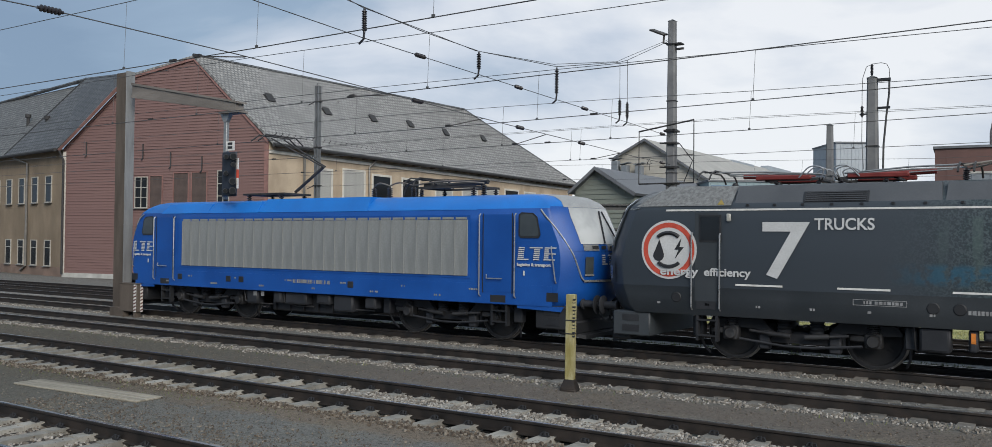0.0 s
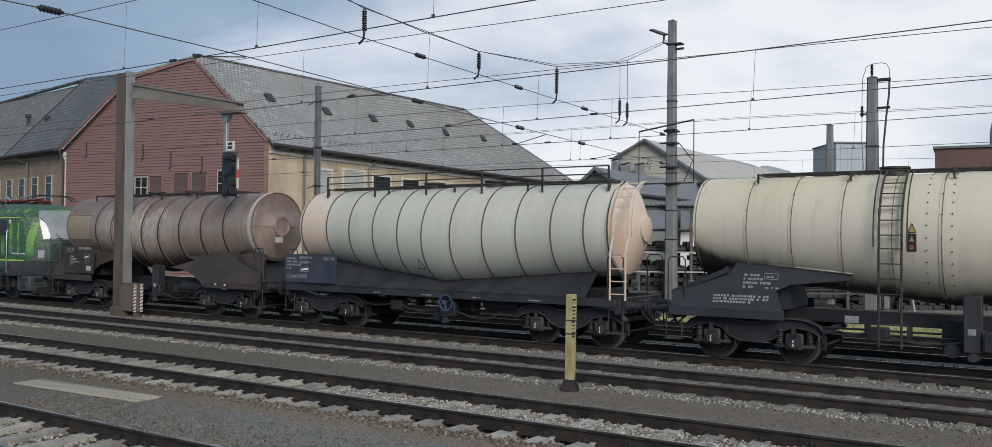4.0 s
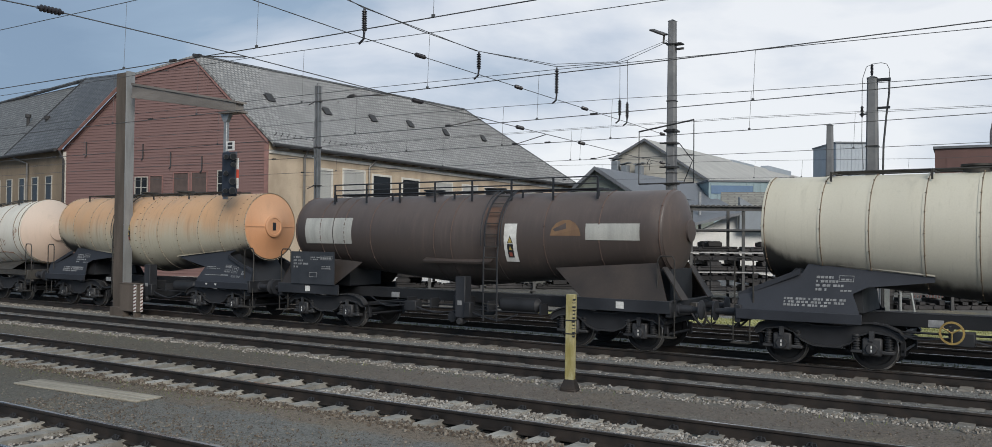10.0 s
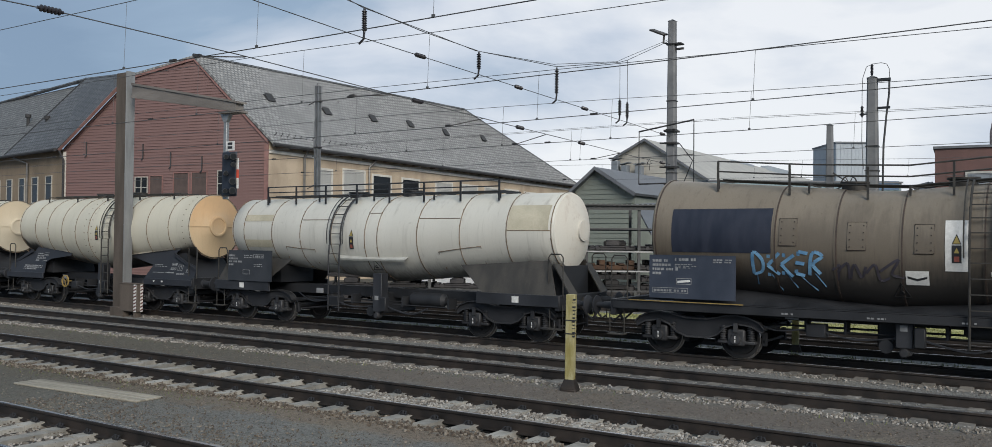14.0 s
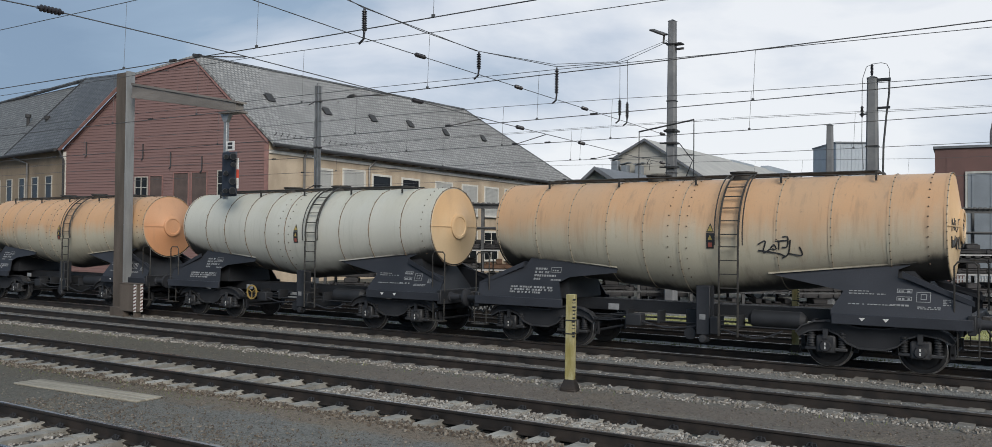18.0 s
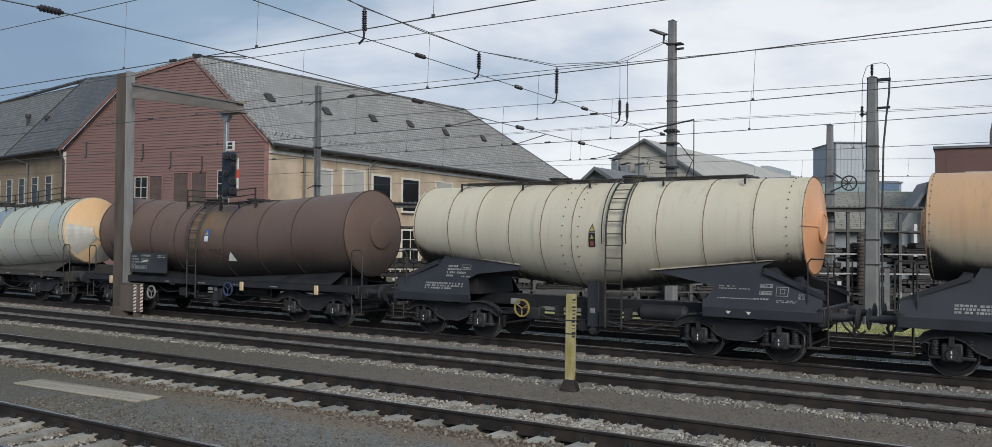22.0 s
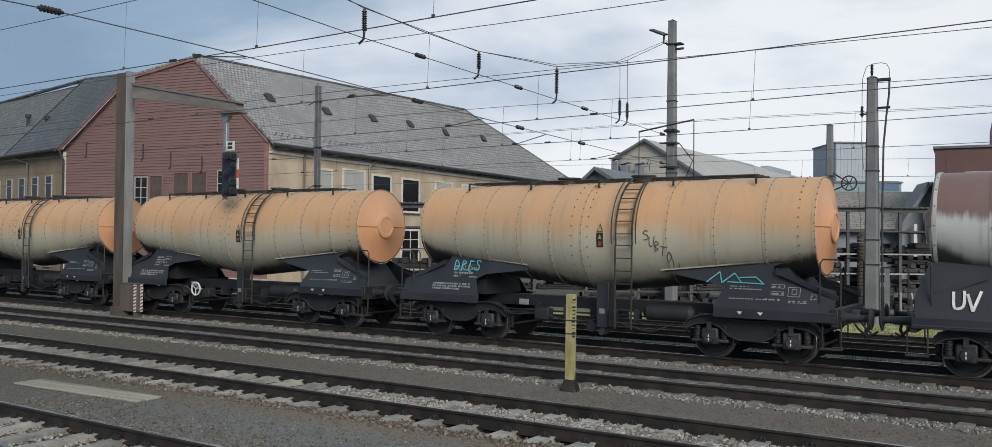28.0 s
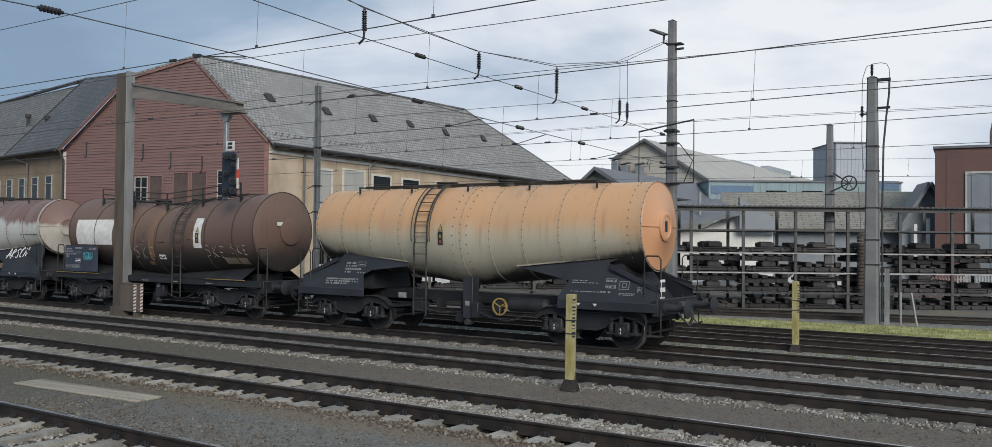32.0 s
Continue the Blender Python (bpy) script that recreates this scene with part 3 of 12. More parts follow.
stones("ballast_stones", 6000, inside(-40, -11.5, TRACKS["b"], 0.66, GROUND_Z - 0.068), 0.012, 0.026, M_STONE2, "dark ballast between the sleepers", 12)
stones("ballast_stones", 7500, inside(-11.5, 1, TRACKS["b"], 0.62), 0.014, 0.032, M_STONE, "pale angular ballast between the rails", 3)
stones("ballast_stones", 6000, along(-34, 1, TRACKS["b"] - 1.30, 0.14), 0.010, 0.026, M_STONE2, "loose stones along the sleeper ends", 4)
stones("ballast_stones", 7000, along(-45, 2, TRACKS["c"] - 1.22, 0.13), 0.010, 0.026, M_STONE, "strip of pale stones along the track", 5)
stones("ballast_stones", 5200, inside(-45, 2, TRACKS["c"], 0.60), 0.014, 0.030, M_STONE, "grey ballast between the rails", 6)
stones("ballast_stones", 3600, inside(-14, -3, TRACKS["a"], 0.72, GROUND_Z - 0.045), 0.014, 0.032, M_STONE, "brown ballast of the near siding", 7)
stones("ballast_stones", 4200, along(-60, 3, TRACKS["d"] - 1.25, 0.14), 0.012, 0.026, M_STONE, "pale stones along the train's track", 8)
stones("ballast_stones", 4000, along(-15, -3, TRACKS["a"] + 1.5, 0.6), 0.006, 0.015, M_STONE2, "scattered grit", 9)
stones("ballast_stones", 5000, inside(-40, 4, 13.9, 1.0, GROUND_Z + 0.001), 0.006, 0.014, M_STONE2, "scattered grit", 10)
stones("ballast_stones", 6000, inside(-24, 2, 9.3, 1.2, GROUND_Z + 0.001), 0.004, 0.011, M_STONE2, "scattered grit", 11)


def grass_strip(name, n, box_, lo, hi, mat_, label, seed):
    rng = np.random.default_rng(seed)
    x = rng.uniform(box_[0], box_[1], n)
    y = rng.uniform(box_[2], box_[3], n) 
    y = y + (x + 6) * 0.14 * (1 if name == "grass" else 0)
    h = rng.uniform(lo, hi, n)
    a = rng.uniform(0, 6.28, n)
    lean = rng.normal(0, 0.4, (n, 2)) * h[:, None]
    w = h * 0.09 + 0.003
    p0 = np.c_[x - w * np.cos(a), y - w * np.sin(a), np.full(n, GROUND_Z)]
    p1 = np.c_[x + w * np.cos(a), y + w * np.sin(a), np.full(n, GROUND_Z)]
    p2 = np.c_[x + lean[:, 0], y + lean[:, 1], GROUND_Z + h]
    v = np.stack([p0, p1, p2], 1).reshape(-1, 3)
    f = np.arange(3 * n).reshape(-1, 3)
    me = bpy.data.meshes.new(name)
    me.from_pydata(v.tolist(), [], f.tolist())
    me.materials.append(mat_)
    tagged(new(name, me), label, "grass", kind="stuff")


M_GREEN = paint("weeds_green", (0.12, 0.165, 0.045), 0.9, 0, (0.20, 0.225, 0.08), 2.0, 20, 0.4, 0.2, 0.02)
grass_strip("grass", 30000, (-17, 8, 28.0, 32.6), 0.02, 0.075, M_GRASS, "strip of short yellow-green dry grass", 21)
grass_strip("grass", 6000, (-17, 8, 28.0, 32.4), 0.02, 0.09, M_GREEN, "green blades in the grass strip", 22)
grass_strip("weeds", 5200, (-30, -2, 21.75, 22.7), 0.03, 0.13, M_GREEN, "weeds between the tracks", 23)
grass_strip("weeds", 900, (-32, -10, 9.8, 10.4), 0.01, 0.05, M_GREEN, "sparse moss and weeds beside the sleepers", 24)
grass_strip("weeds", 260, (-30, 0, 14.6, 15.2), 0.02, 0.08, M_GREEN, "sparse weeds beside the stones", 25)


def grass_bed():
    g = Geo()
    pts = [(-18, 27.9), (-6, 28.1), (9, 29.0), (9, 34.4), (-6, 32.4), (-18, 30.8)]
    g.add([(x, y, GROUND_Z + 0.006) for x, y in pts], [tuple(range(6))])
    solo("grass_bed", g, M_GRASS, "worn dry lawn under the grass blades", "grass", kind="structure", smooth=False)


grass_bed()


def planks():
    t = thing("plank_crossing", "pale weathered boards of a foot crossing laid flush in the grit", "planks", at=pose(-15.0, 9.36, GROUND_Z, 0, 0, 3.2))
    m = paint("weathered_board", (0.25, 0.226, 0.178), 0.9, 0, (0.34, 0.315, 0.26), 2, 40, 0.25, 0.3, 0.004, stretch=(0.4, 6, 6), rnd=0.15)
    for i in range(6):
        g = Geo()
        g.box(-1.75, 1.75, -0.27 + i * 0.092, -0.187 + i * 0.092, 0.0, 0.03 + 0.004 * (i % 2), 0.006)
        part("board", g, m, t)


planks()


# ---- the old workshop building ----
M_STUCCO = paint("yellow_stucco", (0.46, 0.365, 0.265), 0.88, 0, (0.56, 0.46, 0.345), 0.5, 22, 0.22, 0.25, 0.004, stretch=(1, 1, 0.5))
# wing stucco: darker base stands in for the weaker light on that side
M_STUCCO2 = paint("dim_wing_stucco", (0.224, 0.172, 0.117), 0.88, 0, (0.288, 0.225, 0.160), 0.5, 22, 0.22, 0.25, 0.004, stretch=(1, 1, 0.5))
M_REDBOARD = paint("red_boarding", (0.182, 0.106, 0.098), 0.75, 0, (0.228, 0.138, 0.127), 0.8, 26, 0.20, 0.12, 0.003, stretch=(0.5, 0.5, 3))
M_REDTRIM = paint("red_trim", (0.25, 0.135, 0.12), 0.7, 0, None, 1.5, 30, 0.2, 0.1)
M_PLINTH = paint("pale_plinth", (0.42, 0.42, 0.40), 0.85, 0, None, 1.0, 30, 0.25, 0.2)
M_BROWNPL = paint("brown_plinth", (0.20, 0.14, 0.11), 0.85, 0, None, 1.0, 30, 0.25, 0.2)
M_FRAME = paint("white_window_frame", (0.60, 0.58, 0.53), 0.6, 0, None, 3, 40, 0.12, 0.05)
M_FRAMEOLD = paint("greyed_window_frame", (0.36, 0.345, 0.31), 0.7, 0, None, 3, 40, 0.2, 0.05)
M_PANE = glassy("window_glass", (0.014, 0.015, 0.016), 0.10, 0.3)
M_BLIND = paint("pale_blind", (0.42, 0.42, 0.40), 0.7, 0, None, 2, 40, 0.12, 0.05)
M_BOARDED = paint("boarded_window", (0.085, 0.062, 0.055), 0.7, 0, None, 2, 40, 0.25, 0.1)
M_GUTTER = paint("zinc_gutter", (0.035, 0.035, 0.037), 0.75, 0.0, None, 2, 40, 0.25, 0.05)
M_PIPE = paint("zinc_pipe", (0.20, 0.195, 0.185), 0.5, 0.4, None, 2, 40, 0.25, 0.05)


def slate(name, c1, c2, sx, sy, mort, rows="z"):
    """Fish-scale slates in courses, with uneven weathering."""
    m, nt, p, L = nodes_of(name)
    vec = coords(nt)
    br = nt.nodes.new("ShaderNodeTexBrick")
    br.inputs["Color1"].default_value = (*c1, 1)
    br.inputs["Color2"].default_value = (*c2, 1)
    br.inputs["Mortar"].default_value = (*mort, 1)
    br.inputs["Scale"].default_value = 1.0
    br.inputs["Mortar Size"].default_value = 0.05
    br.inputs["Brick Width"].default_value = sx
    br.inputs["Row Height"].default_value = sy
    br.inputs["Bias"].default_value = -0.1
    L(vec, br.inputs["Vector"])
    big = noise_node(nt, vec, 0.25, 6, 0.6)
    mid = noise_node(nt, vec, 2.5, 5, 0.6)
    c = blend(nt, ranged(nt, big, 0.35, 0.7, 0.0, 0.55), br.outputs["Color"], tuple(x * 0.55 for x in c1))
    c = blend(nt, ranged(nt, mid, 0.5, 0.75, 0.0, 0.5), c, tuple(x * 1.3 for x in c2))
    L(c, p.inputs["Base Color"])
    p.inputs["Roughness"].default_value = 0.62
    relief(nt, p, br.outputs["Fac"], 0.6, 0.03)
    MATS[name] = m
    return m


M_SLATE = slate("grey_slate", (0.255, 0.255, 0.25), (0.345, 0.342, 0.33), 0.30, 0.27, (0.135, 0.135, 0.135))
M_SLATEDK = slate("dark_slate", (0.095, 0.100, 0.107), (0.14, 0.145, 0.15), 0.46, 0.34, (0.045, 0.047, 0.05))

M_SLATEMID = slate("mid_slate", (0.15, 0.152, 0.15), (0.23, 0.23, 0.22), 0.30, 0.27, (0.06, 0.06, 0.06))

# plan of the building: corners at the eaves, ridge and hip points
BL, BR, BF = Vector((-57.5, 34.1, 0)), Vector((-41.1, 37.3, 0)), Vector((-43.7, 80.8, 0))
BW = Vector((-84.0, 37.9, 0))
Z_EAVE, Z_RIDGE, Z_KNEE = 8.5, 13.95, 13.1


def on_wall(a, b, s, z, out=0.0):
    """A point s metres along the wall a-b, at height z, standing out towards the yard."""
    d = (b - a).normalized()
    n = Vector((d.y, -d.x, 0))
    p = a + d * s + n * out
    return Vector((p.x, p.y, z))


def wall_frame(a, b, s=0.0, z=0.0, out=0.0):
    """A pose whose x runs along the wall, y into it and z up."""
    d = (b - a).normalized()
    n = Vector((-d.y, d.x, 0))
    m = Matrix.Identity(4)
    m.col[0][:3], m.col[1][:3], m.col[2][:3] = d, n, Vector((0, 0, 1))
    o = on_wall(a, b, s, z, out)
    m.translation = o
    return m


def window_unit(parent, m, w, h, style, bars=(1, 2)):
    """A recessed window: frame, sill, glazing bars and panes. m: lower left corner on the wall face."""
    t = 0.15 if w > 1.0 else 0.07
    fm = M_FRAME if w > 1.0 else M_FRAMEOLD
    fr = Geo()
    if style != "boarded":
        fr.box(-t, 0, -0.05, 0.05, -t, h + t, 0.01)
        fr.box(w, w + t, -0.05, 0.05, -t, h + t, 0.01)
        fr.box(0, w, -0.05, 0.05, h, h + t, 0.01)
        fr.box(0, w, -0.05, 0.05, -t, 0, 0.01)
    else:
        for x0, x1, z0, z1 in ((-0.06, 0, 0, h), (w, w + 0.06, 0, h), (-0.06, w + 0.06, h, h + 0.06)):
            fr.box(x0, x1, -0.05, 0.03, z0, z1)
    wi = part("window", fr, fm if style != "boarded" else M_REDTRIM, parent, {"boarded": "boarded-up window in a red frame", "blind": "window with a lowered pale blind"}.get(style, "dark window in a white frame"), smooth=False, at=m)
    g = Geo()
    g.box(0, w, -0.012, 0.0, 0, h)
    part("pane", g, {"boarded": M_BOARDED, "blind": M_BLIND}.get(style, M_PANE), wi, smooth=False)
    if style in ("glass", "blind"):
        nx, nz = bars
        for i in range(1, nx + 1):
            x = w * i / (nx + 1)
            part("glazing_bar", Geo().box(x - 0.03, x + 0.03, -0.045, -0.013, 0, h), fm, wi, smooth=False)
        for i in range(1, nz + 1):
            z = h * (0.72 if nz == 1 else i / (nz + 1))
            part("glazing_bar", Geo().box(0, w, -0.04, -0.014, z - 0.025, z + 0.025), fm, wi, smooth=False)
    if style == "blind":
        me = Geo().box(0.02, w - 0.02, -0.028, -0.014, 0, 0.08).mesh("blind_slat", M_BLIND, False)
        for i in range(int(h * 0.9 / 0.11)):
            part("blind_slat", me, None, wi, at=(0, 0, h - 0.1 - i * 0.11))
    sl = Geo()
    sl.box(-t - 0.04, w + t + 0.04, -0.16, 0.03, -t - 0.05, -t, 0.008)
    part("sill", sl, M_PIPE if style != "boarded" else M_REDTRIM, wi, smooth=False)
    return wi


def workshop():
    b = thing("workshop_building", "old yellow stucco workshop with red boarded gable and grey slate roof", "building")
    # walls with thickness
    g = Geo()
    m = wall_frame(BR, BF)
    g.box(0, (BF - BR).length, 0, 0.45, GROUND_Z, Z_EAVE, m=m)
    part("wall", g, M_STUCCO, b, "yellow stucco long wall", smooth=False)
    g = Geo()
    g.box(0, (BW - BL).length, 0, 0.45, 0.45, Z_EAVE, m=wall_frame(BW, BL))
    part("wall", g, M_STUCCO2, b, "ochre stucco wall of the wing, painted darker as the dim side", smooth=False)
    g = Geo()
    g.box(0, (BW - BL).length, -0.05, 0.45, GROUND_Z, 0.45, m=wall_frame(BW, BL))
    part("plinth", g, M_BROWNPL, b, "brown plinth", smooth=False)
    # gable core and its boards
    gw = (BR - BL).length
    m = wall_frame(BL, BR)
    outline = [(0, GROUND_Z), (gw, GROUND_Z), (gw, Z_EAVE), (10.94, Z_RIDGE), (6.0, Z_KNEE), (0, Z_EAVE)]
    g = Geo()
    g.plate(outline, 0.0, 0.4)
    g.moved(m)
    part("gable_wall", g, M_REDTRIM, b, "gable wall behind the boards", smooth=False)

    def edge(z):
        if z <= Z_EAVE:
            return 0.0, gw
        r = gw - (z - Z_EAVE) / (Z_RIDGE - Z_EAVE) * (gw - 10.94)
        if z <= Z_KNEE:
            return (z - Z_EAVE) / (Z_KNEE - Z_EAVE) * 6.0, r
        return 6.0 + (z - Z_KNEE) / (Z_RIDGE - Z_KNEE) * 4.94, r

    holes = [(6.28, 7.24, 4.5, 6.42), (7.5, 8.49, 4.5, 6.5), (9.45, 10.6, 4.4, 6.64), (10.9, 12.05, 4.4, 6.66), (12.95, 13.75, 4.4, 6.7)]
    mb = shared("gable_board", lambda: Geo().add([(0, 0, 0), (1, 0, 0), (1, 0.028, 1), (0, 0.028, 1), (0, 0.04, 0), (1, 0.04, 0)], [(0, 1, 2, 3), (0, 4, 5, 1)]), M_REDBOARD, False)
    z = 0.10
    rng = random.Random(5)
    while z < Z_RIDGE - 0.1:
        h = 0.185
        a0, a1 = edge(z + h)
        cuts = sorted(c for c in holes if c[2] < z + h and c[3] > z)
        x = a0
        spans = []
        for c in cuts:
            spans.append((x, c[0] - 0.04))
            x = c[1] + 0.04
        spans.append((x, a1))
        for s0, s1 in spans:
            if s1 - s0 > 0.05:
                part("gable_plank", mb, None, b, at=m @ Matrix.Translation((s0, -0.042 + rng.uniform(-0.003, 0.003), z)) @ Matrix.Diagonal((s1 - s0, 1, h + 0.012, 1)))
        z += h
    for k, (x0, x1, z0, z1) in enumerate(holes):
        window_unit(b, m @ Matrix.Translation((x0, -0.02, z0)), x1 - x0, z1 - z0, ("glass", "boarded", "boarded", "boarded", "glass")[k], (1, 2))
    g = Geo()
    g.box(0, gw, -0.12, 0.0, GROUND_Z, 0.10, m=m)
    part("plinth", g, M_PLINTH, b, "pale concrete plinth", smooth=False)
    va, vb = on_wall(BL, BR, -0.1, Z_EAVE - 0.1, 0.42), on_wall(BL, BR, 6.0, Z_KNEE + 0.06, 0.34)
    part("verge_board", Geo().tube([va, vb], 0.13, 4), M_REDTRIM, b, "red verge board over the wing roof", smooth=False)
    # verge boards, corner boards
    g = Geo()
    for p, q in (((0, Z_EAVE), (6.0, Z_KNEE)), ((6.0, Z_KNEE), (10.94, Z_RIDGE)), ((10.94, Z_RIDGE), (gw, Z_EAVE))):
        a, c = Vector((p[0], 0, p[1])), Vector((q[0], 0, q[1]))
        g.slab([a + Vector((0, -0.07, -0.16)), c + Vector((0, -0.07, -0.16)), c + Vector((0, -0.07, 0.04)), a + Vector((0, -0.07, 0.04))], (0, -1, 0), 0.06)
    g.moved(m)
    part("verge_board", g, M_REDTRIM, b, "red verge boards", smooth=False)
    for x, mt in ((-0.02, M_FRAME), (gw - 0.16, M_REDTRIM)):
        g = Geo()
        g.box(x - 0.1, x + 0.16, -0.09, 0.0, 0.1, Z_EAVE - 0.2, m=m)
        part("corner_board", g, mt, b, smooth=False)
    # windows of the long wall
    ml = wall_frame(BR, BF)
    for k, (s0, s1, top) in enumerate(((4.45, 5.85, 7.15), (6.95, 9.3, 7.3), (10.15, 12.35, 7.15), (13.7, 15.95, 7.12), (18.15, 20.6, 7.15), (22.1, 24.55, 7.15), (25.7, 28.1, 7.15), (29.25, 31.8, 7.15), (32.95, 35.2, 7.08), (36.4, 39.1, 7.05))):
        st = ("blind", "blind", "glass", "glass", "blind", "blind", "blind", "glass", "blind", "glass")[k]
        window_unit(b, ml @ Matrix.Translation((s0 + 0.1, -0.02, 4.7)), s1 - s0 - 0.2, top - 4.8, st, (0, 0))
        window_unit(b, ml @ Matrix.Translation((s0 + 0.1, -0.02, 0.9)), s1 - s0 - 0.2, 2.3, "glass", (1, 1))
    # windows of the wing
    mw = wall_frame(BW, BL)
    n = (BW - BL).length
    for i in range(9):
        s = 1.68 + i * 2.37
        for z0, h in ((4.88, 1.92), (0.45, 1.86)):
            window_unit(b, mw @ Matrix.Translation((n - s - 1.35, -0.02, z0 + 0.08)), 0.95, h - 0.16, "glass", (0, 1))
    # roofs
    up = Vector((0, 0, 1))

    def roof(name, pts, material, label):
        """A roof slope as a slab with its own axes, so that the slate courses run along the eaves."""
        o = Vector(pts[0])
        ex = (Vector(pts[1]) - o).normalized()
        nn = ex.cross(Vector(pts[2]) - o).normalized()
        if nn.z < 0:
            nn = -nn
        ey = nn.cross(ex)
        mm = Matrix.Identity(4)
        mm.col[0][:3], mm.col[1][:3], mm.col[2][:3] = ex, ey, nn
        mm.translation = o
        inv = mm.inverted()
        loc = [inv @ Vector(p) for p in pts]
        g = Geo().slab([(p.x, p.y, 0) for p in loc], (0, 0, 1), 0.14)
        return part(name, g, material, b, label, smooth=False, at=mm)

    def warped_roof(pts, material, label, n=8):
        """A slightly twisted slope, eave first."""
        o = Vector(pts[0])
        ex = (Vector(pts[1]) - o).normalized()
        nn = ex.cross(Vector(pts[3]) - o).normalized()
        if nn.z < 0:
            nn = -nn
        ey = nn.cross(ex)
        mm = Matrix.Identity(4)
        mm.col[0][:3], mm.col[1][:3], mm.col[2][:3] = ex, ey, nn
        mm.translation = o
        q = [mm.inverted() @ Vector(p) for p in pts]
        g = Geo()
        for dz in (0.0, 0.14):
            v = []
            for i in range(n + 1):
                for j in range(n + 1):
                    a, c = i / n, j / n
                    p = q[0] * (1 - a) * (1 - c) + q[1] * a * (1 - c) + q[2] * a * c + q[3] * (1 - a) * c
                    v.append((p.x, p.y, p.z + dz))
            g.add(v, [(i * (n + 1) + j, i * (n + 1) + j + 1, (i + 1) * (n + 1) + j + 1, (i + 1) * (n + 1) + j) for i in range(n) for j in range(n)])
        k = (n + 1) ** 2
        rim = [i for i in range(n + 1)] + [i * (n + 1) + n for i in range(1, n + 1)] + [n * (n + 1) + j for j in range(n - 1, -1, -1)] + [i * (n + 1) for i in range(n - 1, 0, -1)]
        g.f += [(rim[i], rim[(i + 1) % len(rim)], k + rim[(i + 1) % len(rim)], k + rim[i]) for i in range(len(rim))]
        g.k += [0] * len(rim)
        return part("roof", g, material, b, label, at=mm)

    d = (BF - BR).normalized()
    nr = Vector((d.y, -d.x, 0))
    r0 = on_wall(BL, BR, 10.94, Z_RIDGE, 0.15)
    r1 = Vector((-45.4, 63.8, Z_RIDGE))
    e0 = on_wall(BL, BR, gw, Z_EAVE, 0.15) + nr * 0.45 + up * -0.25
    e1 = BF + nr * 0.45 + d * 0.4 + up * (Z_EAVE - 0.25)
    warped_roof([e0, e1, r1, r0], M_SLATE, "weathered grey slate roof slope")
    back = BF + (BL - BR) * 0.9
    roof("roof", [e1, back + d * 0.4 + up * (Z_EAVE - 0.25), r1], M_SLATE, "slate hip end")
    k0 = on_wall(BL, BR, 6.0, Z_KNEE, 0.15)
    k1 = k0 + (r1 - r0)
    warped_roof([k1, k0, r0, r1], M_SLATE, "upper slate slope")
    # wing roof in front of it
    l0 = on_wall(BL, BR, 0.0, Z_EAVE, 0.15) + up * -0.1
    dw = (BW - BL).normalized()
    nw = Vector((dw.y, -dw.x, 0))
    if nw.y > 0:
        nw = -nw
    foot = BL + dw * 9.4 + nw * 0.45 + up * (Z_EAVE - 0.1)
    p1 = Vector((-61.9, 38.3, 14.2))
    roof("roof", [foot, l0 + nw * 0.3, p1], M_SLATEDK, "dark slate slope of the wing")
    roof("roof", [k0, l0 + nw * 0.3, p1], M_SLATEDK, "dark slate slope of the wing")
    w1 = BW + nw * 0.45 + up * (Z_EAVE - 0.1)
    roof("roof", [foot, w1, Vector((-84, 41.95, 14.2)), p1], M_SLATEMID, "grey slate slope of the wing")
    hip = Geo().tube([foot + up * 0.16, p1 + up * 0.18], 0.10, 6)
    part("hip_cap", hip, M_GUTTER, b)
    part("ridge_cap", Geo().tube([p1 + up * 0.1, Vector((-84, 41.95, 14.3))], 0.13, 6), M_SLATEDK, b)
    part("ridge_cap", Geo().tube([p1 + up * 0.1, k0 + up * 0.1], 0.13, 6), M_SLATEDK, b)
    # ridge tiles, gutters, downpipes
    part("ridge_cap", Geo().tube([r0 + up * 0.14, r1 + up * 0.14], 0.13, 6), M_SLATEDK, b)
    part("ridge_cap", Geo().tube([r1 + up * 0.1, e1 + up * 0.12], 0.12, 6), M_SLATEDK, b)
    part("gutter", Geo().tube([e0 + nr * 0.08 + up * -0.02, e1 + nr * 0.08 + up * -0.02], 0.13, 8), M_GUTTER, b, "dark zinc gutter")
    part("gutter", Geo().tube([l0 + nw * 0.55, w1 + nw * 0.1], 0.12, 8), M_GUTTER, b, "dark zinc gutter")
    pp = on_wall(BR, BF, 3.0, 0, 0.16)
    part("downpipe", Geo().tube([pp + up * 8.2 + nr * 0.3, pp + up * 7.7, pp + up * 0.0], 0.08, 8), M_PIPE, b)
    pp = on_wall(BR, BF, 9.7, 0, 0.12)
    part("downpipe", Geo().tube([pp + up * 8.2 + nr * 0.35 + d * 0.5, pp + up * 7.6, pp + up * 0.0], 0.07, 8), M_PIPE, b)
    pp = BL + dw * 6.1 + nw * 0.14
    part("downpipe", Geo().tube([pp + up * 8.25 + dw * 1.6 + nw * 0.4, pp + up * 7.8, pp + up * 0.4, pp + dw * 0.9 + up * 0.05], 0.08, 8), M_PIPE, b)
    pp = BL + dw * -0.12 + nw * 0.16
    part("downpipe", Geo().tube([pp + up * 8.35 + nw * 0.3, pp + up * 7.7, pp + up * 0.0], 0.08, 8), M_GUTTER, b)
    # rafters ends under the long eave and a cornice
    g = Geo()
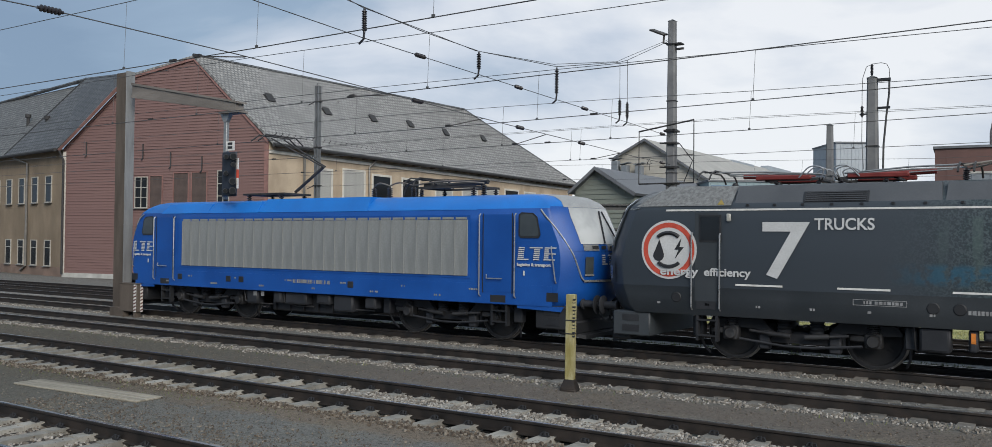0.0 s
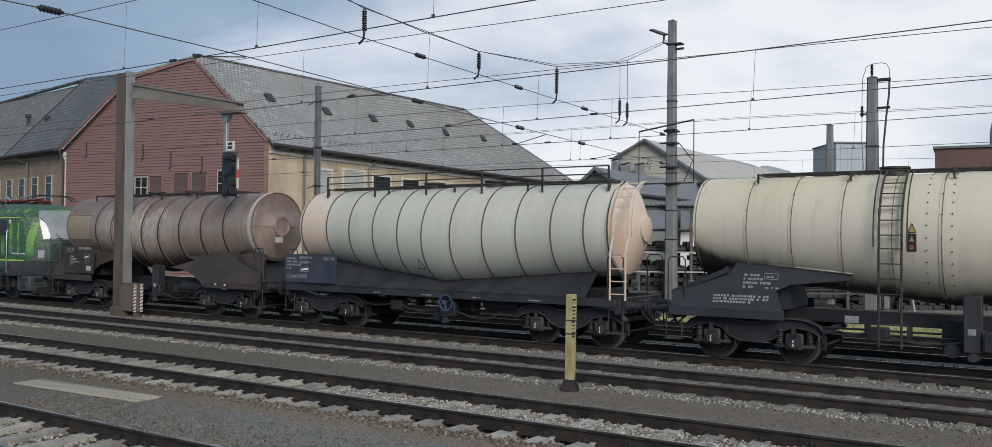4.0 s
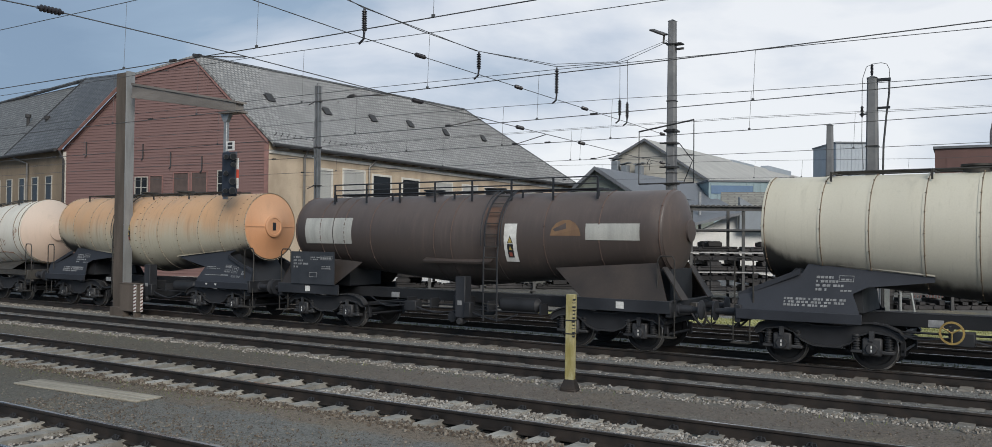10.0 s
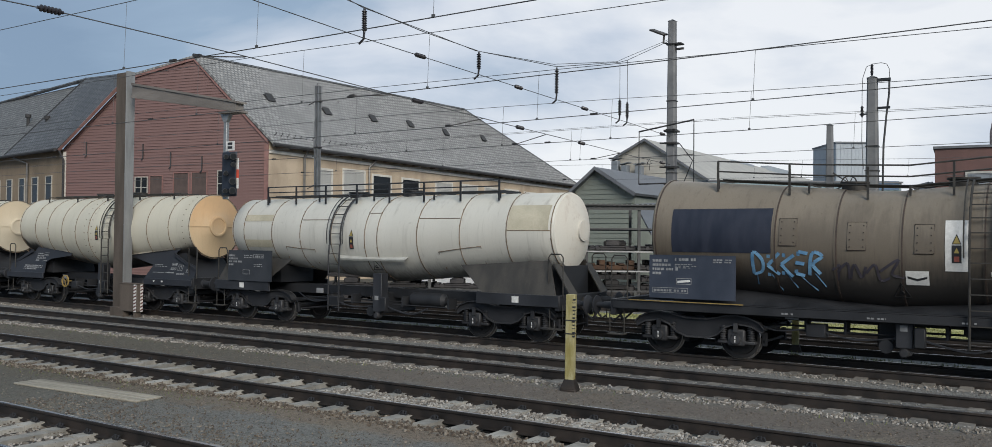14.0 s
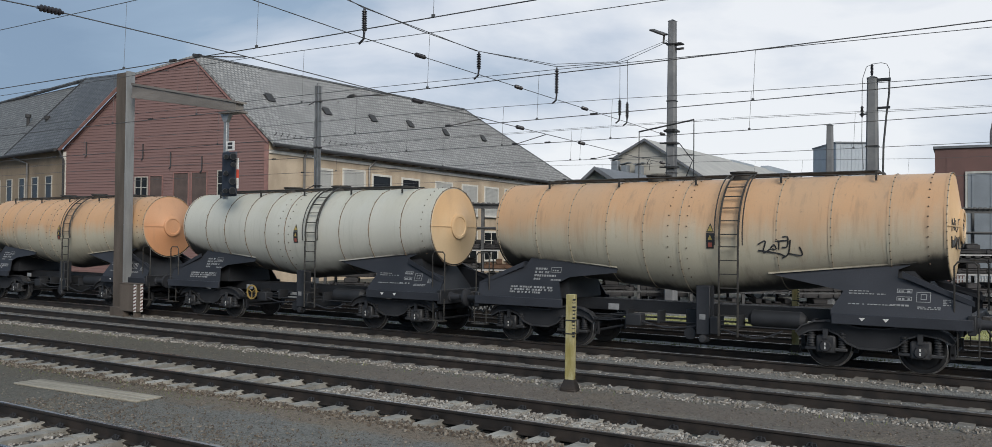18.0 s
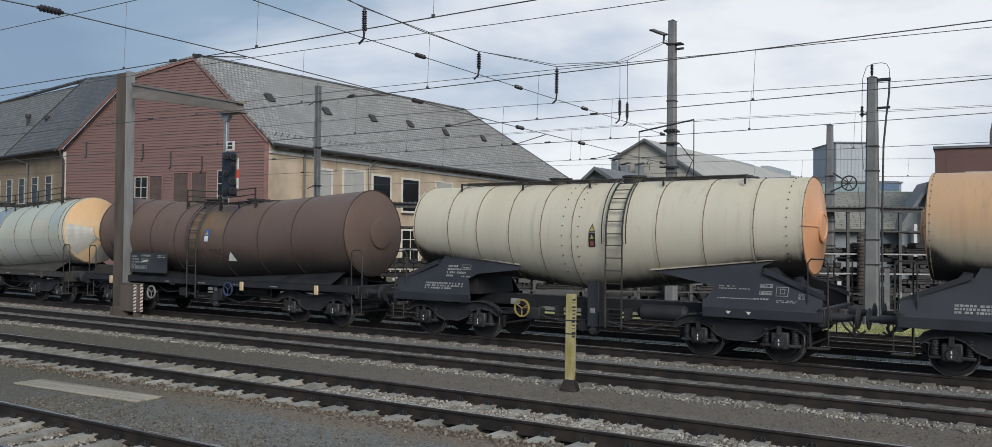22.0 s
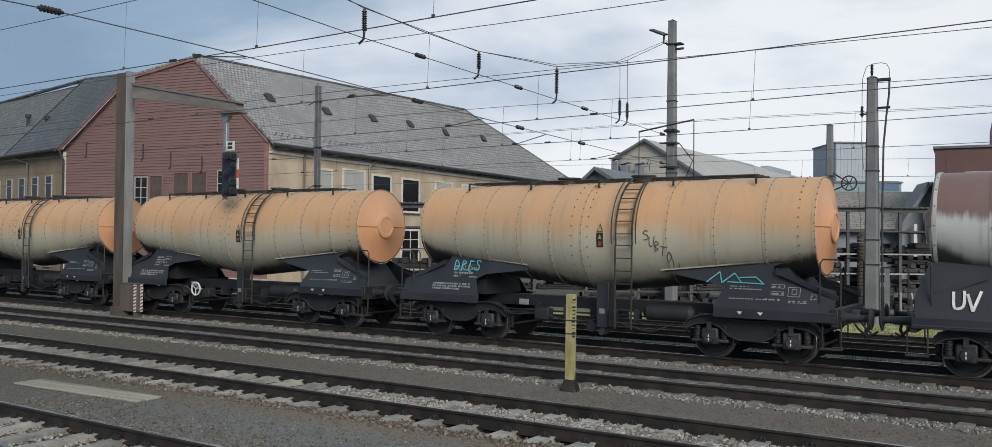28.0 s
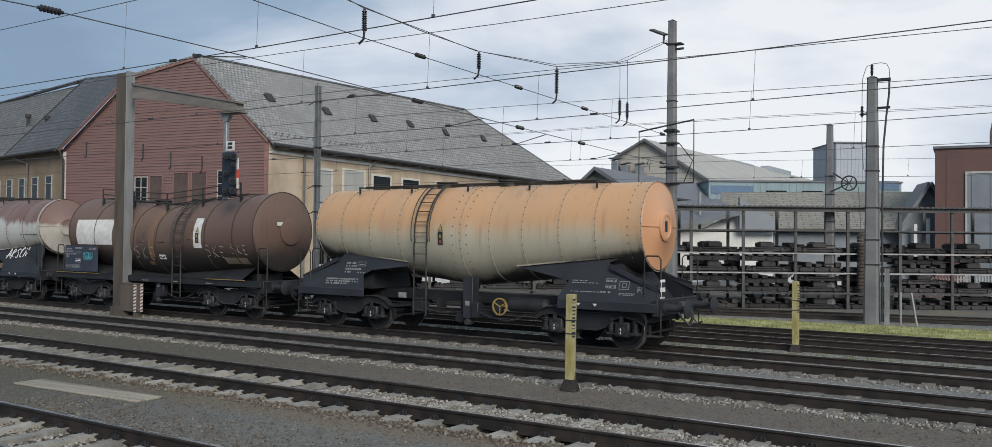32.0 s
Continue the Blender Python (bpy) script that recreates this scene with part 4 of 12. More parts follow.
    for i in range(36):
        g.box(0.6 + i * 1.2, 0.72 + i * 1.2, -0.42, 0.0, Z_EAVE - 0.42, Z_EAVE - 0.25, m=ml)
    part("rafter_ends", g, M_BROWNPL, b, smooth=False)
    g = Geo().box(0, (BF - BR).length, -0.10, 0.0, Z_EAVE - 0.75, Z_EAVE - 0.55, m=ml)
    part("cornice", g, M_FRAME, b, "pale cornice under the eaves", smooth=False)
    # roof lights and vent pipes on the long slope
    ex, ey = (e1 - e0).normalized(), None
    nn = ex.cross(r0 - e0).normalized()
    if nn.z < 0:
        nn = -nn
    ey = nn.cross(ex)
    if ey.z < 0:
        ey = -ey
    mm = Matrix.Identity(4)
    mm.col[0][:3], mm.col[1][:3], mm.col[2][:3] = ex, ey, nn
    for s, u in ((0.101, 0.575), (0.241, 0.532), (0.389, 0.555), (0.526, 0.575), (0.649, 0.545), (0.821, 0.565)):
        mm.translation = (e0 * (1 - s) + e1 * s) * (1 - u) + (r0 * (1 - s) + r1 * s) * u + up * 0.14
        g = Geo()
        g.box(-0.33, 0.33, -0.34, 0.34, -0.15, 0.10, 0.01)
        g.box(-0.35, 0.35, -0.34, 0.34, 0.12, 0.15, 0.01, m=pose(0, 0.0, 0.02, 10))
        rl = part("roof_light", g, M_GUTTER, b, "small dark roof hatch", smooth=False, at=mm.copy())
        part("pane", Geo().box(-0.28, 0.28, -0.28, 0.28, 0.102, 0.108), M_PANE, rl, smooth=False)
    for s, u, hh in ((10.3, 5.1, 0.7), (30, 3.0, 0.4)):
        q = e0 + ex * s + ey * u
        part("vent_pipe", Geo().cyl(q, q + up * hh, 0.09, n=8).cyl(q + up * hh, q + up * (hh + 0.1), 0.16, n=8), M_GUTTER, b)
    # snow guard rows near the eaves
    g = Geo()
    for i in range(150):
        mm.translation = e0 + ex * (0.6 + i * 0.28) + ey * (0.75 + 0.22 * (i % 2)) + nn * 0.14
        g.box(-0.03, 0.03, -0.02, 0.02, 0, 0.10, m=mm)
    part("snow_guards", g, M_GUTTER, b, smooth=False)
    # wing vents
    for x, y, z, hh in ((-63.5, 36.2, 10.8, 1.2), (-67.5, 37.0, 11.2, 1.3)):
        part("vent_pipe", Geo().cyl((x, y, z - 0.8), (x, y, z + hh - 0.8), 0.12, n=8).cyl((x, y, z + hh - 0.85), (x, y, z + hh - 0.6), 0.22, n=8), M_GUTTER, b)
    # wall brackets on the gable
    for s, z in ((2.0, 8.9), (6.9, 8.6), (9.2, 8.0), (11.7, 7.7)):
        q = on_wall(BL, BR, s, z, 0.08)
        part("wall_anchor", Geo().tube([q, q + up * -0.9, q + up * -1.05 + nw * 0.12], 0.04, 5), M_GUTTER, b)


workshop()


# ---- masts, signal, posts ----
M_BEAM = paint("weathered_beam", (0.155, 0.135, 0.118), 0.6, 0.1, (0.24, 0.22, 0.20), 0.8, 36, 0.2, 0.1, 0.004, stretch=(0.4, 2, 2))
M_MASTSIDE = paint("mast_side_grey", (0.215, 0.222, 0.225), 0.6, 0.1, None, 1.4, 40, 0.2, 0.08, stretch=(3, 3, 0.5))
M_MASTGREY = paint("dull_galvanised_mast", (0.165, 0.175, 0.185), 0.6, 0.2, None, 2, 40, 0.2, 0.08)
M_DARKRED = paint("dark_red_stripe", (0.10, 0.035, 0.030), 0.6, 0, None, 6, 60, 0.2, 0.05)
M_SIGNAL = paint("signal_navy", (0.022, 0.028, 0.042), 0.5, 0, None, 3, 40, 0.2, 0.05)


def left_mast():
    m = thing("signal_gantry", "brown and pale steel mast with a short cantilever carrying a signal", "mast", at=(-28.05, 19.0, GROUND_Z))
    g = Geo()
    g.box(-0.60, -0.012, -0.15, 0.15, 0, 8.6, 0.012)
    part("mast_face", g, M_CONC2, m, "brown stained concrete half of the mast")
    g = Geo()
    g.box(-0.010, 0.03, -0.17, 0.17, 0.0, 8.64, 0.006)
    for z in (6.1, 5.0, 3.2):
        g.box(-0.012, 0.036, -0.175, 0.175, z, z + 0.035)
    part("mast_side", g, M_MASTSIDE, m, "pale flat side of the mast")
    g = Geo()
    g.box(-0.68, 0.10, -0.22, 0.22, -0.1, 0.32, 0.03)
    part("foot", g, M_CONC2, m, "concrete foot")
    # cabinet with striped edges
    g = Geo().box(0.06, 1.0, -0.30, -0.05, 0.20, 1.15, 0.012)
    cab = part("cabinet", g, M_CONC2, m, "small brown switch cabinet with striped edges")
    part("cabinet_lid", Geo().box(0.04, 1.02, -0.32, -0.03, 1.15, 1.18, 0.006), M_CONC2, cab)
    s = Geo().box(0.84, 0.985, -0.310, -0.3035, 0.20, 1.14)
    st = part("warning_strip", s, M_WHITE, cab, "white and dark red warning strip", smooth=False)
    q = Geo()
    for i in range(8):
        z = 0.22 + i * 0.115
        q.plate([(0.84, z), (0.985, z + 0.045), (0.985, z + 0.095), (0.84, z + 0.05)], -0.314, 0.003)
    part("stripes", q, M_DARKRED, st, smooth=False)
    s = Geo().box(1.0035, 1.010, -0.16, -0.055, 0.20, 1.14)
    st = part("warning_strip", s, M_WHITE, cab, "white and dark red warning strip", smooth=False)
    q = Geo()
    for i in range(8):
        z = 0.22 + i * 0.115
        q.slab([(1.013, -0.16, z), (1.013, -0.055, z + 0.045), (1.013, -0.055, z + 0.095), (1.013, -0.16, z + 0.05)], (1, 0, 0), 0.003)
    part("stripes", q, M_DARKRED, st, smooth=False)
    for x in (0.12, 0.80):
        part("cabinet_leg", Geo().box(x, x + 0.12, -0.28, -0.07, -0.05, 0.20), M_CONC2, cab)
    # cantilever beam and the hanging signal
    g = Geo()
    g.slab([(0.34, -0.16, 7.72), (5.75, -0.16, 6.82), (5.75, -0.16, 7.08), (0.34, -0.16, 8.12)], (0, 1, 0), 0.32)
    g.slab([(0.34, -0.2, 8.10), (5.85, -0.2, 7.05), (5.85, -0.2, 7.11), (0.34, -0.2, 8.18)], (0, 1, 0), 0.4)
    g.slab([(0.34, -0.2, 7.66), (5.85, -0.2, 6.77), (5.85, -0.2, 6.83), (0.34, -0.2, 7.74)], (0, 1, 0), 0.4)
    g.box(5.0, 5.9, -0.22, 0.22, 6.76, 6.82)
    part("cantilever", g, M_BEAM, m, "tapered grey-brown cantilever beam", smooth=False)
    g = Geo()
    g.box(5.06, 5.20, -0.06, 0.06, 4.02, 6.76, 0.01)
    g.slab([(4.92, -0.07, 6.76), (5.36, -0.07, 6.76), (5.20, -0.07, 6.50), (5.06, -0.07, 6.50)], (0, 1, 0), 0.14)
    part("hanger", g, M_GALV, m)
    g = Geo().box(5.12, 5.80, -0.16, -0.08, 4.10, 5.52, 0.03)
    head = part("signal_head", g, M_SIGNAL, m, "dark navy signal head with hooded lamps")
    for i, (z, x) in enumerate(((5.36, 5.66), (5.10, 5.66), (5.36, 5.32), (4.84, 5.32), (4.58, 5.64), (4.28, 5.64), (4.28, 5.30))):
        h = Geo()
        big = 0.11 if i in (0, 4, 5) else 0.075
        h.tube([(x, -0.165, z), (x + 0.10, -0.24, z), (x + 0.30, -0.40, z - 0.02)], big, 12)
        hd = part("lamp_hood", h, M_BLACK, head)
        part("lens", Geo().cyl((x + 0.30, -0.40, z - 0.02), (x + 0.305, -0.404, z - 0.02), big * 0.8, n=12), M_PANE, hd)
    b = Geo().box(5.82, 5.87, -0.15, -0.10, 4.35, 5.3)
    part("edge_strip", b, M_WHITE, head, "white edge with red band", smooth=False)
    part("edge_band", Geo().box(5.818, 5.874, -0.154, -0.096, 4.68, 4.95), M_REDSIGN, head, smooth=False)
    pl = part("number_plate", Geo().box(5.32, 5.68, -0.15, -0.12, 5.56, 5.86), M_WHITE, m, "white plate with dark bars", smooth=False)
    bars = Geo()
    for z in (5.62, 5.74):
        bars.box(5.39, 5.61, -0.156, -0.151, z, z + 0.08)
    part("bars", bars, M_BLACK, pl, smooth=False)


left_mast()


def yellow_post(x, y, h, lean):
    p = thing("marker_post", "worn yellow concrete marker post with black strap and scraped edge", "post", group="marker posts", at=pose(x, y, GROUND_Z, 0, lean, 8))
    g = Geo()
    w = 0.085
    g.box(-w, w, -0.07, 0.07, 0, h, 0.012)
    part("shaft", g, M_POST, p)
    g = Geo()
    g.box(-0.16, 0.16, -0.13, 0.13, -0.06, 0.05, 0.02)
    g.add([(-0.15, -0.12, 0.05), (0.15, -0.12, 0.05), (0.15, 0.12, 0.05), (-0.15, 0.12, 0.05), (-0.09, -0.075, 0.22), (0.09, -0.075, 0.22), (0.09, 0.075, 0.22), (-0.09, 0.075, 0.22)], [(0, 1, 5, 4), (1, 2, 6, 5), (2, 3, 7, 6), (3, 0, 4, 7)])
    part("socket", g, M_RAIL, p)
    for z in (h - 0.49, h - 0.74):
        part("strap", Geo().box(-w - 0.008, w + 0.008, -0.078, 0.078, z, z + 0.018), M_BLACK, p)
    rng = random.Random(int(abs(x) * 100))
    for i in range(11):
        z = h - 0.08 - i * 0.068
        part("chip", Geo().box(w - 0.035 + rng.uniform(-0.01, 0.01), w + 0.012, -0.082, -0.02, z - rng.uniform(0.01, 0.035), z, 0.004), M_BLACK, p, smooth=False)


yellow_post(-7.93, 14.62, 1.80, 0.6)
yellow_post(-6.01, 23.05, 1.82, 0.0)


def concrete_mast(x, y, h, w, label, lamp=False, flat=False):
    m = thing("catenary_mast", label, "mast", group="catenary masts", at=pose(x, y, GROUND_Z, 0, 0, 0 if flat else 8))
    g = Geo()
    a, b = w if isinstance(w, tuple) else (w * 0.47, w * 0.38)
    v = []
    for z, r in ((0, a), (h, b)):
        c = r * 0.28
        v += [(-r + c, -r, z), (r - c, -r, z), (r, -r + c, z), (r, r - c, z), (r - c, r, z), (-r + c, r, z), (-r, r - c, z), (-r, -r + c, z)]
    g.add(v, [(i, (i + 1) % 8, 8 + (i + 1) % 8, 8 + i) for i in range(8)] + [tuple(range(8, 16))])
    part("shaft", g, M_CONC, m, smooth=False)
    for z in (h * 0.24, h * 0.34, h * 0.47, h * 0.62, h * 0.72):
        r = a + (b - a) * z / h + 0.02
        part("band", Geo().box(-r, r, -r, r, z, z + 0.035), M_DARKSTEEL, m, smooth=False)
    g = Geo().add([(-b - 0.02, -b - 0.02, h), (b + 0.02, -b - 0.02, h), (b + 0.02, b + 0.02, h), (-b - 0.02, b + 0.02, h), (0, 0, h + 0.10)], [(0, 1, 4), (1, 2, 4), (2, 3, 4), (3, 0, 4)])
    part("cap", g, M_CONC, m)
    return m


def insulator(parent, p0, p1, n=7, r=0.07):
    """A ribbed insulator between two points."""
    a, b = Vector(p0), Vector(p1)
    d = (b - a)
    prof = [(0.0, 0.0), (0.0, 0.03)]
    for i in range(n):
        u = 0.08 + 0.84 * i / n
        prof += [(u, 0.03), (u + 0.28 / n, r), (u + 0.52 / n, r), (u + 0.8 / n, 0.03)]
    prof += [(1.0, 0.03), (1.0, 0.0)]
    g = Geo().lathe([(q * d.length, s) for q, s in prof], (0, 0, 0), "z", 10)
    m = Matrix.Translation(a) @ d.to_track_quat("Z", "Y").to_matrix().to_4x4()
    return part("insulator", g, M_INSUL, parent, at=m)


X_SPAN = -14.15
span_mast = concrete_mast(X_SPAN, 34.8, 12.0, (0.235, 0.145), "tall grey concrete catenary mast with a floodlight on top")
span_mast.matrix_basis = pose(X_SPAN, 34.8, GROUND_Z)
part("floodlight", Geo().box(-0.36, 0.36, -0.2, 0.2, -0.04, 0.04, 0.02, m=pose(-0.62, 0, 11.62, 14, 24, 0)).tube([(-0.36, 0, 11.50), (-0.40, 0, 11.15), (-0.1, 0, 11.05)], 0.045, 6), M_DARKSTEEL, span_mast, "dark floodlight")
part("bracket", Geo().box(-0.2, 0.45, -0.2, 0.2, 11.0, 11.05).box(0.14, 0.5, -0.05, 0.05, 10.78, 10.86), M_DARKSTEEL, span_mast)
g = Geo()
for z in (5.2, 7.4):
    g.tube([(-1.25, -0.5, z), (1.15, -0.5, z + 0.35 * (z > 6))], 0.035, 6)
for x in (-1.25, 1.15):
    g.tube([(x, -0.5, 5.2), (x, -0.5, 7.4 + (0.35 if x > 0 else 0))], 0.022, 6)
g.tube([(-1.25, -0.5, 6.3), (1.15, -0.5, 6.35)], 0.018, 6)
for z in (5.2, 7.4):
    g.box(-0.25, 0.25, -0.26, 0.26, z - 0.04, z + 0.04)
    g.box(-0.16, -0.10, -0.5, -0.2, z - 0.02, z + 0.02)
    g.box(0.10, 0.16, -0.5, -0.2, z - 0.02, z + 0.02)
part("platform_frame", g, M_DARKSTEEL, span_mast, "dark square frame round the mast", smooth=False)
g = Geo()
for z in (6.9, 5.9):
    g.box(-0.24, 0.24, -0.25, 0.25, z - 0.035, z + 0.035)
    g.tube([(-0.42, -0.26, z), (0.32, -0.26, z - 0.05)], 0.04, 6)
g.tube([(0.45, -0.3, 6.85), (1.1, -0.5, 6.1), (0.7, -0.4, 5.25)], 0.02, 6)
part("fittings", g, M_DARKSTEEL, span_mast)
part("safety_sign", Geo().tube([(-0.88, -0.53, 6.02), (-0.66, -0.53, 6.02), (-0.77, -0.53, 6.22), (-0.88, -0.53, 6.02)], 0.018, 4).tube([(-0.77, -0.53, 6.02), (-0.77, -0.5, 5.76)], 0.010, 4).tube([(-1.25, -0.5, 6.02), (-0.88, -0.53, 6.02)], 0.008, 4), M_BLACK, span_mast, "dark triangular safety sign", smooth=False)

switch_mast = concrete_mast(-6.0, 33.0, 8.58, (0.262, 0.158), "grey concrete mast with cable drop and switch gear on top", flat=True)
insulator(switch_mast, (0.0, -0.1, 8.66), (0.0, -0.1, 9.06), 7, 0.055)
insulator(switch_mast, (-0.32, -0.1, 7.22), (-0.32, -0.1, 7.62), 7, 0.055)
g = Geo()
g.box(-0.02, 0.60, -0.12, 0.0, 8.44, 8.54)
g.box(0.1, 0.58, -0.12, 0.0, 7.48, 7.55)
g.box(-0.4, 0.1, -0.12, -0.04, 7.30, 7.35)
g.tube([(0.56, -0.06, 8.5), (0.55, -0.06, 8.0), (0.46, -0.06, 7.2), (0.38, -0.1, 6.2), (0.36, -0.2, 4.0), (0.38, -0.25, 0.2)], 0.034, 8)
part("cable", g, M_BLACK, switch_mast, "thick black cable in a pipe")
g = Geo()
g.tube([(0.0, -0.1, 9.06), (0.3, -0.1, 9.08), (0.48, -0.1, 9.02), (0.56, -0.1, 8.85), (0.57, -0.06, 8.5)], 0.011, 6)
g.tube([(0.0, -0.1, 9.06), (-0.18, -0.1, 8.98), (-0.30, -0.1, 8.6), (-0.32, -0.1, 8.1), (-0.32, -0.1, 7.62)], 0.011, 6)
g.tube([(-0.32, -0.1, 7.22), (-0.33, -0.1, 6.4), (-0.27, -0.1, 5.4)], 0.011, 6)
part("jumper", g, M_WIRE, switch_mast)
part("pipe_stub", Geo().box(0.45, 0.60, -0.3, -0.2, 0, 1.95), M_GALV, switch_mast, "short grey cable post", smooth=False)

wheel_mast = concrete_mast(-8.95, 39.8, 7.88, (0.235, 0.12), "weathered concrete mast with a tensioning wheel", flat=True)
g = Geo()
g.lathe([(-0.04, 0.33), (0.04, 0.33), (0.04, 0.28), (-0.04, 0.28), (-0.04, 0.33)], (0.85, -0.3, 5.35), "y", 20)
for i in range(3):
    a = i * math.pi / 3
    g.tube([(0.85 - 0.3 * math.cos(a), -0.3, 5.35 - 0.3 * math.sin(a)), (0.85 + 0.3 * math.cos(a), -0.3, 5.35 + 0.3 * math.sin(a))], 0.02, 5)
g.tube([(0.1, -0.3, 5.0), (0.85, -0.3, 5.35), (0.2, -0.3, 5.8)], 0.04, 5)
part("tension_wheel", g, M_DARKSTEEL, wheel_mast, "dark spoked tensioning wheel")
g = Geo()
for i in range(16):
    g.cyl((1.35, -0.1, 0.9 + i * 0.15), (1.35, -0.1, 1.02 + i * 0.15), 0.22, n=12)
part("weights", g, M_CONC2, wheel_mast, "stack of round tension weights")
part("weight_rope", Geo().tube([(1.3, -0.1, 3.2), (1.2, -0.2, 5.2)], 0.012, 5), M_WIRE, wheel_mast)

lattice = thing("catenary_mast", "slim grey steel mast in front of the yellow wall", "mast", group="catenary masts", at=(-31.75, 32.0, GROUND_Z))
g = Geo()
for x in (-0.085, 0.085):
    for y in (-0.085, 0.085):
        g.box(x - 0.03, x + 0.03, y - 0.03, y + 0.03, 0, 10.4)
for i in range(26):
    z = 0.2 + i * 0.4
    s = 1 if i % 2 else -1
    g.slab([(-0.085 * s, -0.118, z), (0.085 * s, -0.118, z + 0.34), (0.085 * s, -0.118, z + 0.39), (-0.085 * s, -0.118, z + 0.05)], (0, 1, 0), 0.02)
g.box(-0.115, 0.115, -0.02, 0.02, 0, 10.4)
part("lattice", g, M_MASTGREY, lattice, smooth=False)
for z in (9.6, 7.3, 5.4, 4.1):
    part("bracket", Geo().box(-0.17, 0.17, -0.15, 0.15, z, z + 0.05).tube([(-0.15, -0.12, z), (-0.55, -0.12, z - 0.12)], 0.022, 6), M_DARKSTEEL, lattice)


def stub_posts():
    for x0, x1 in ((-5.05, -5.05), (-4.72, -4.52)):
        solo("stake", Geo().cyl((x1, 32.8, GROUND_Z - 0.1), (x0, 32.8, 0.95), 0.035, n=8), M_GALV, "slim grey steel stake in the grass", "stake", group="stakes")


stub_posts()


# ---- overhead wires ----
def level(pts, x):
    """Height of a wire at x, along a list of (x, z)."""
    if x <= pts[0][0]:
        return pts[0][1]
    for (a, za), (b, zb) in zip(pts, pts[1:]):
        if x <= b:
            return za + (zb - za) * (x - a) / (b - a)
    return pts[-1][1]


def overhead(y, contact, messenger, drops, label, r=0.011, twin=False):
    t = thing("overhead_line", label, "overhead wire", group="overhead lines")
    part("contact_wire", Geo().tube([(x, y, z) for x, z in contact], r, 5), M_WIRE, t)
    part("messenger_wire", Geo().tube([(x, y + 0.02, z) for x, z in messenger], r * 0.8, 5), M_WIRE, t)
    if twin:
        part("messenger_wire", Geo().tube([(x, y + 0.06, z + 0.05) for x, z in messenger], r * 0.7, 5), M_WIRE, t)
    for x in drops:
        z = level(contact, x)
        part("dropper", Geo().tube([(x, y, z), (x + 0.05, y + 0.01, level(messenger, x + 0.05))], 0.005, 4).box(x - 0.03, x + 0.03, y - 0.015, y + 0.015, z, z + 0.05), M_WIRE, t)
    for x in (drops[0] + 1.7, drops[-1] - 2.1):
        z = level(contact, x)
        part("wire_clamp", Geo().box(x - 0.10, x + 0.10, y - 0.02, y + 0.02, z - 0.012, z + 0.04), M_DARKSTEEL, t, smooth=False)


overhead(11.72, [(-190, 6.30), (-22.7, 6.29), (-13.5, 6.275), (-7.75, 6.32), (60, 6.6)], [(-190, 7.9), (-22.8, 7.79), (-17.5, 7.76), (60, 7.8)], (-17.55, -13.3, -9.0, -28, -36), "overhead line above the running track")
overhead(16.34, [(-190, 6.05), (-18.8, 6.08), (-12.7, 6.12), (-5.2, 6.18), (-1.16, 6.24), (60, 6.4)], [(-190, 7.6), (-18.9, 7.49), (-12.7, 7.43), (-10.8, 7.40), (60, 6.9)], (-16.8, -12.7, -25, -33, -21), "overhead line above the second track")
overhead(20.35, [(-190, 5.78), (-13.4, 5.82), (-6.5, 5.885), (-1.45, 5.95), (60, 6.2)], [(-190, 7.5), (-21.4, 7.21), (-18.4, 7.20), (-12.0, 7.13), (-6.25, 7.06), (-1.45, 7.0), (60, 6.6)], (-12.1, -6.29, -18.6, -25, -33), "overhead line above the train")
overhead(23.95, [(-190, 5.62), (-15.8, 5.64), (-7.6, 5.67), (-1.7, 5.73), (60, 5.9)], [(-190, 7.1), (-21.7, 6.96), (-15.8, 6.91), (-11.65, 6.85), (-7.65, 6.74), (-1.7, 6.63), (60, 6.3)], (-15.55, -11.68, -7.5, -19.5, -24), "overhead line above the yard track", 0.010)
overhead(29.4, [(-190, 5.7), (-16.0, 5.63), (-9.4, 5.59), (-2.1, 5.59), (60, 5.6)], [(-190, 6.8), (-19.4, 6.78), (-13.5, 6.79), (-9.4, 6.77), (-2.1, 6.63), (60, 6.4)], (-16.0, -15.6, -5.9, -22, -28), "twin overhead line above the dry grass strip", 0.009, True)
overhead(40.0, [(-190, 5.9), (-26.3, 5.82), (-12.8, 5.54), (-4.9, 5.38), (60, 5.3)], [(-190, 6.6), (-26.3, 6.54), (-12.8, 6.33), (-4.9, 6.11), (60, 6.0)], (-12.3, -10.2, -5.9, -20), "thin overhead line beside the storage racks", 0.009)


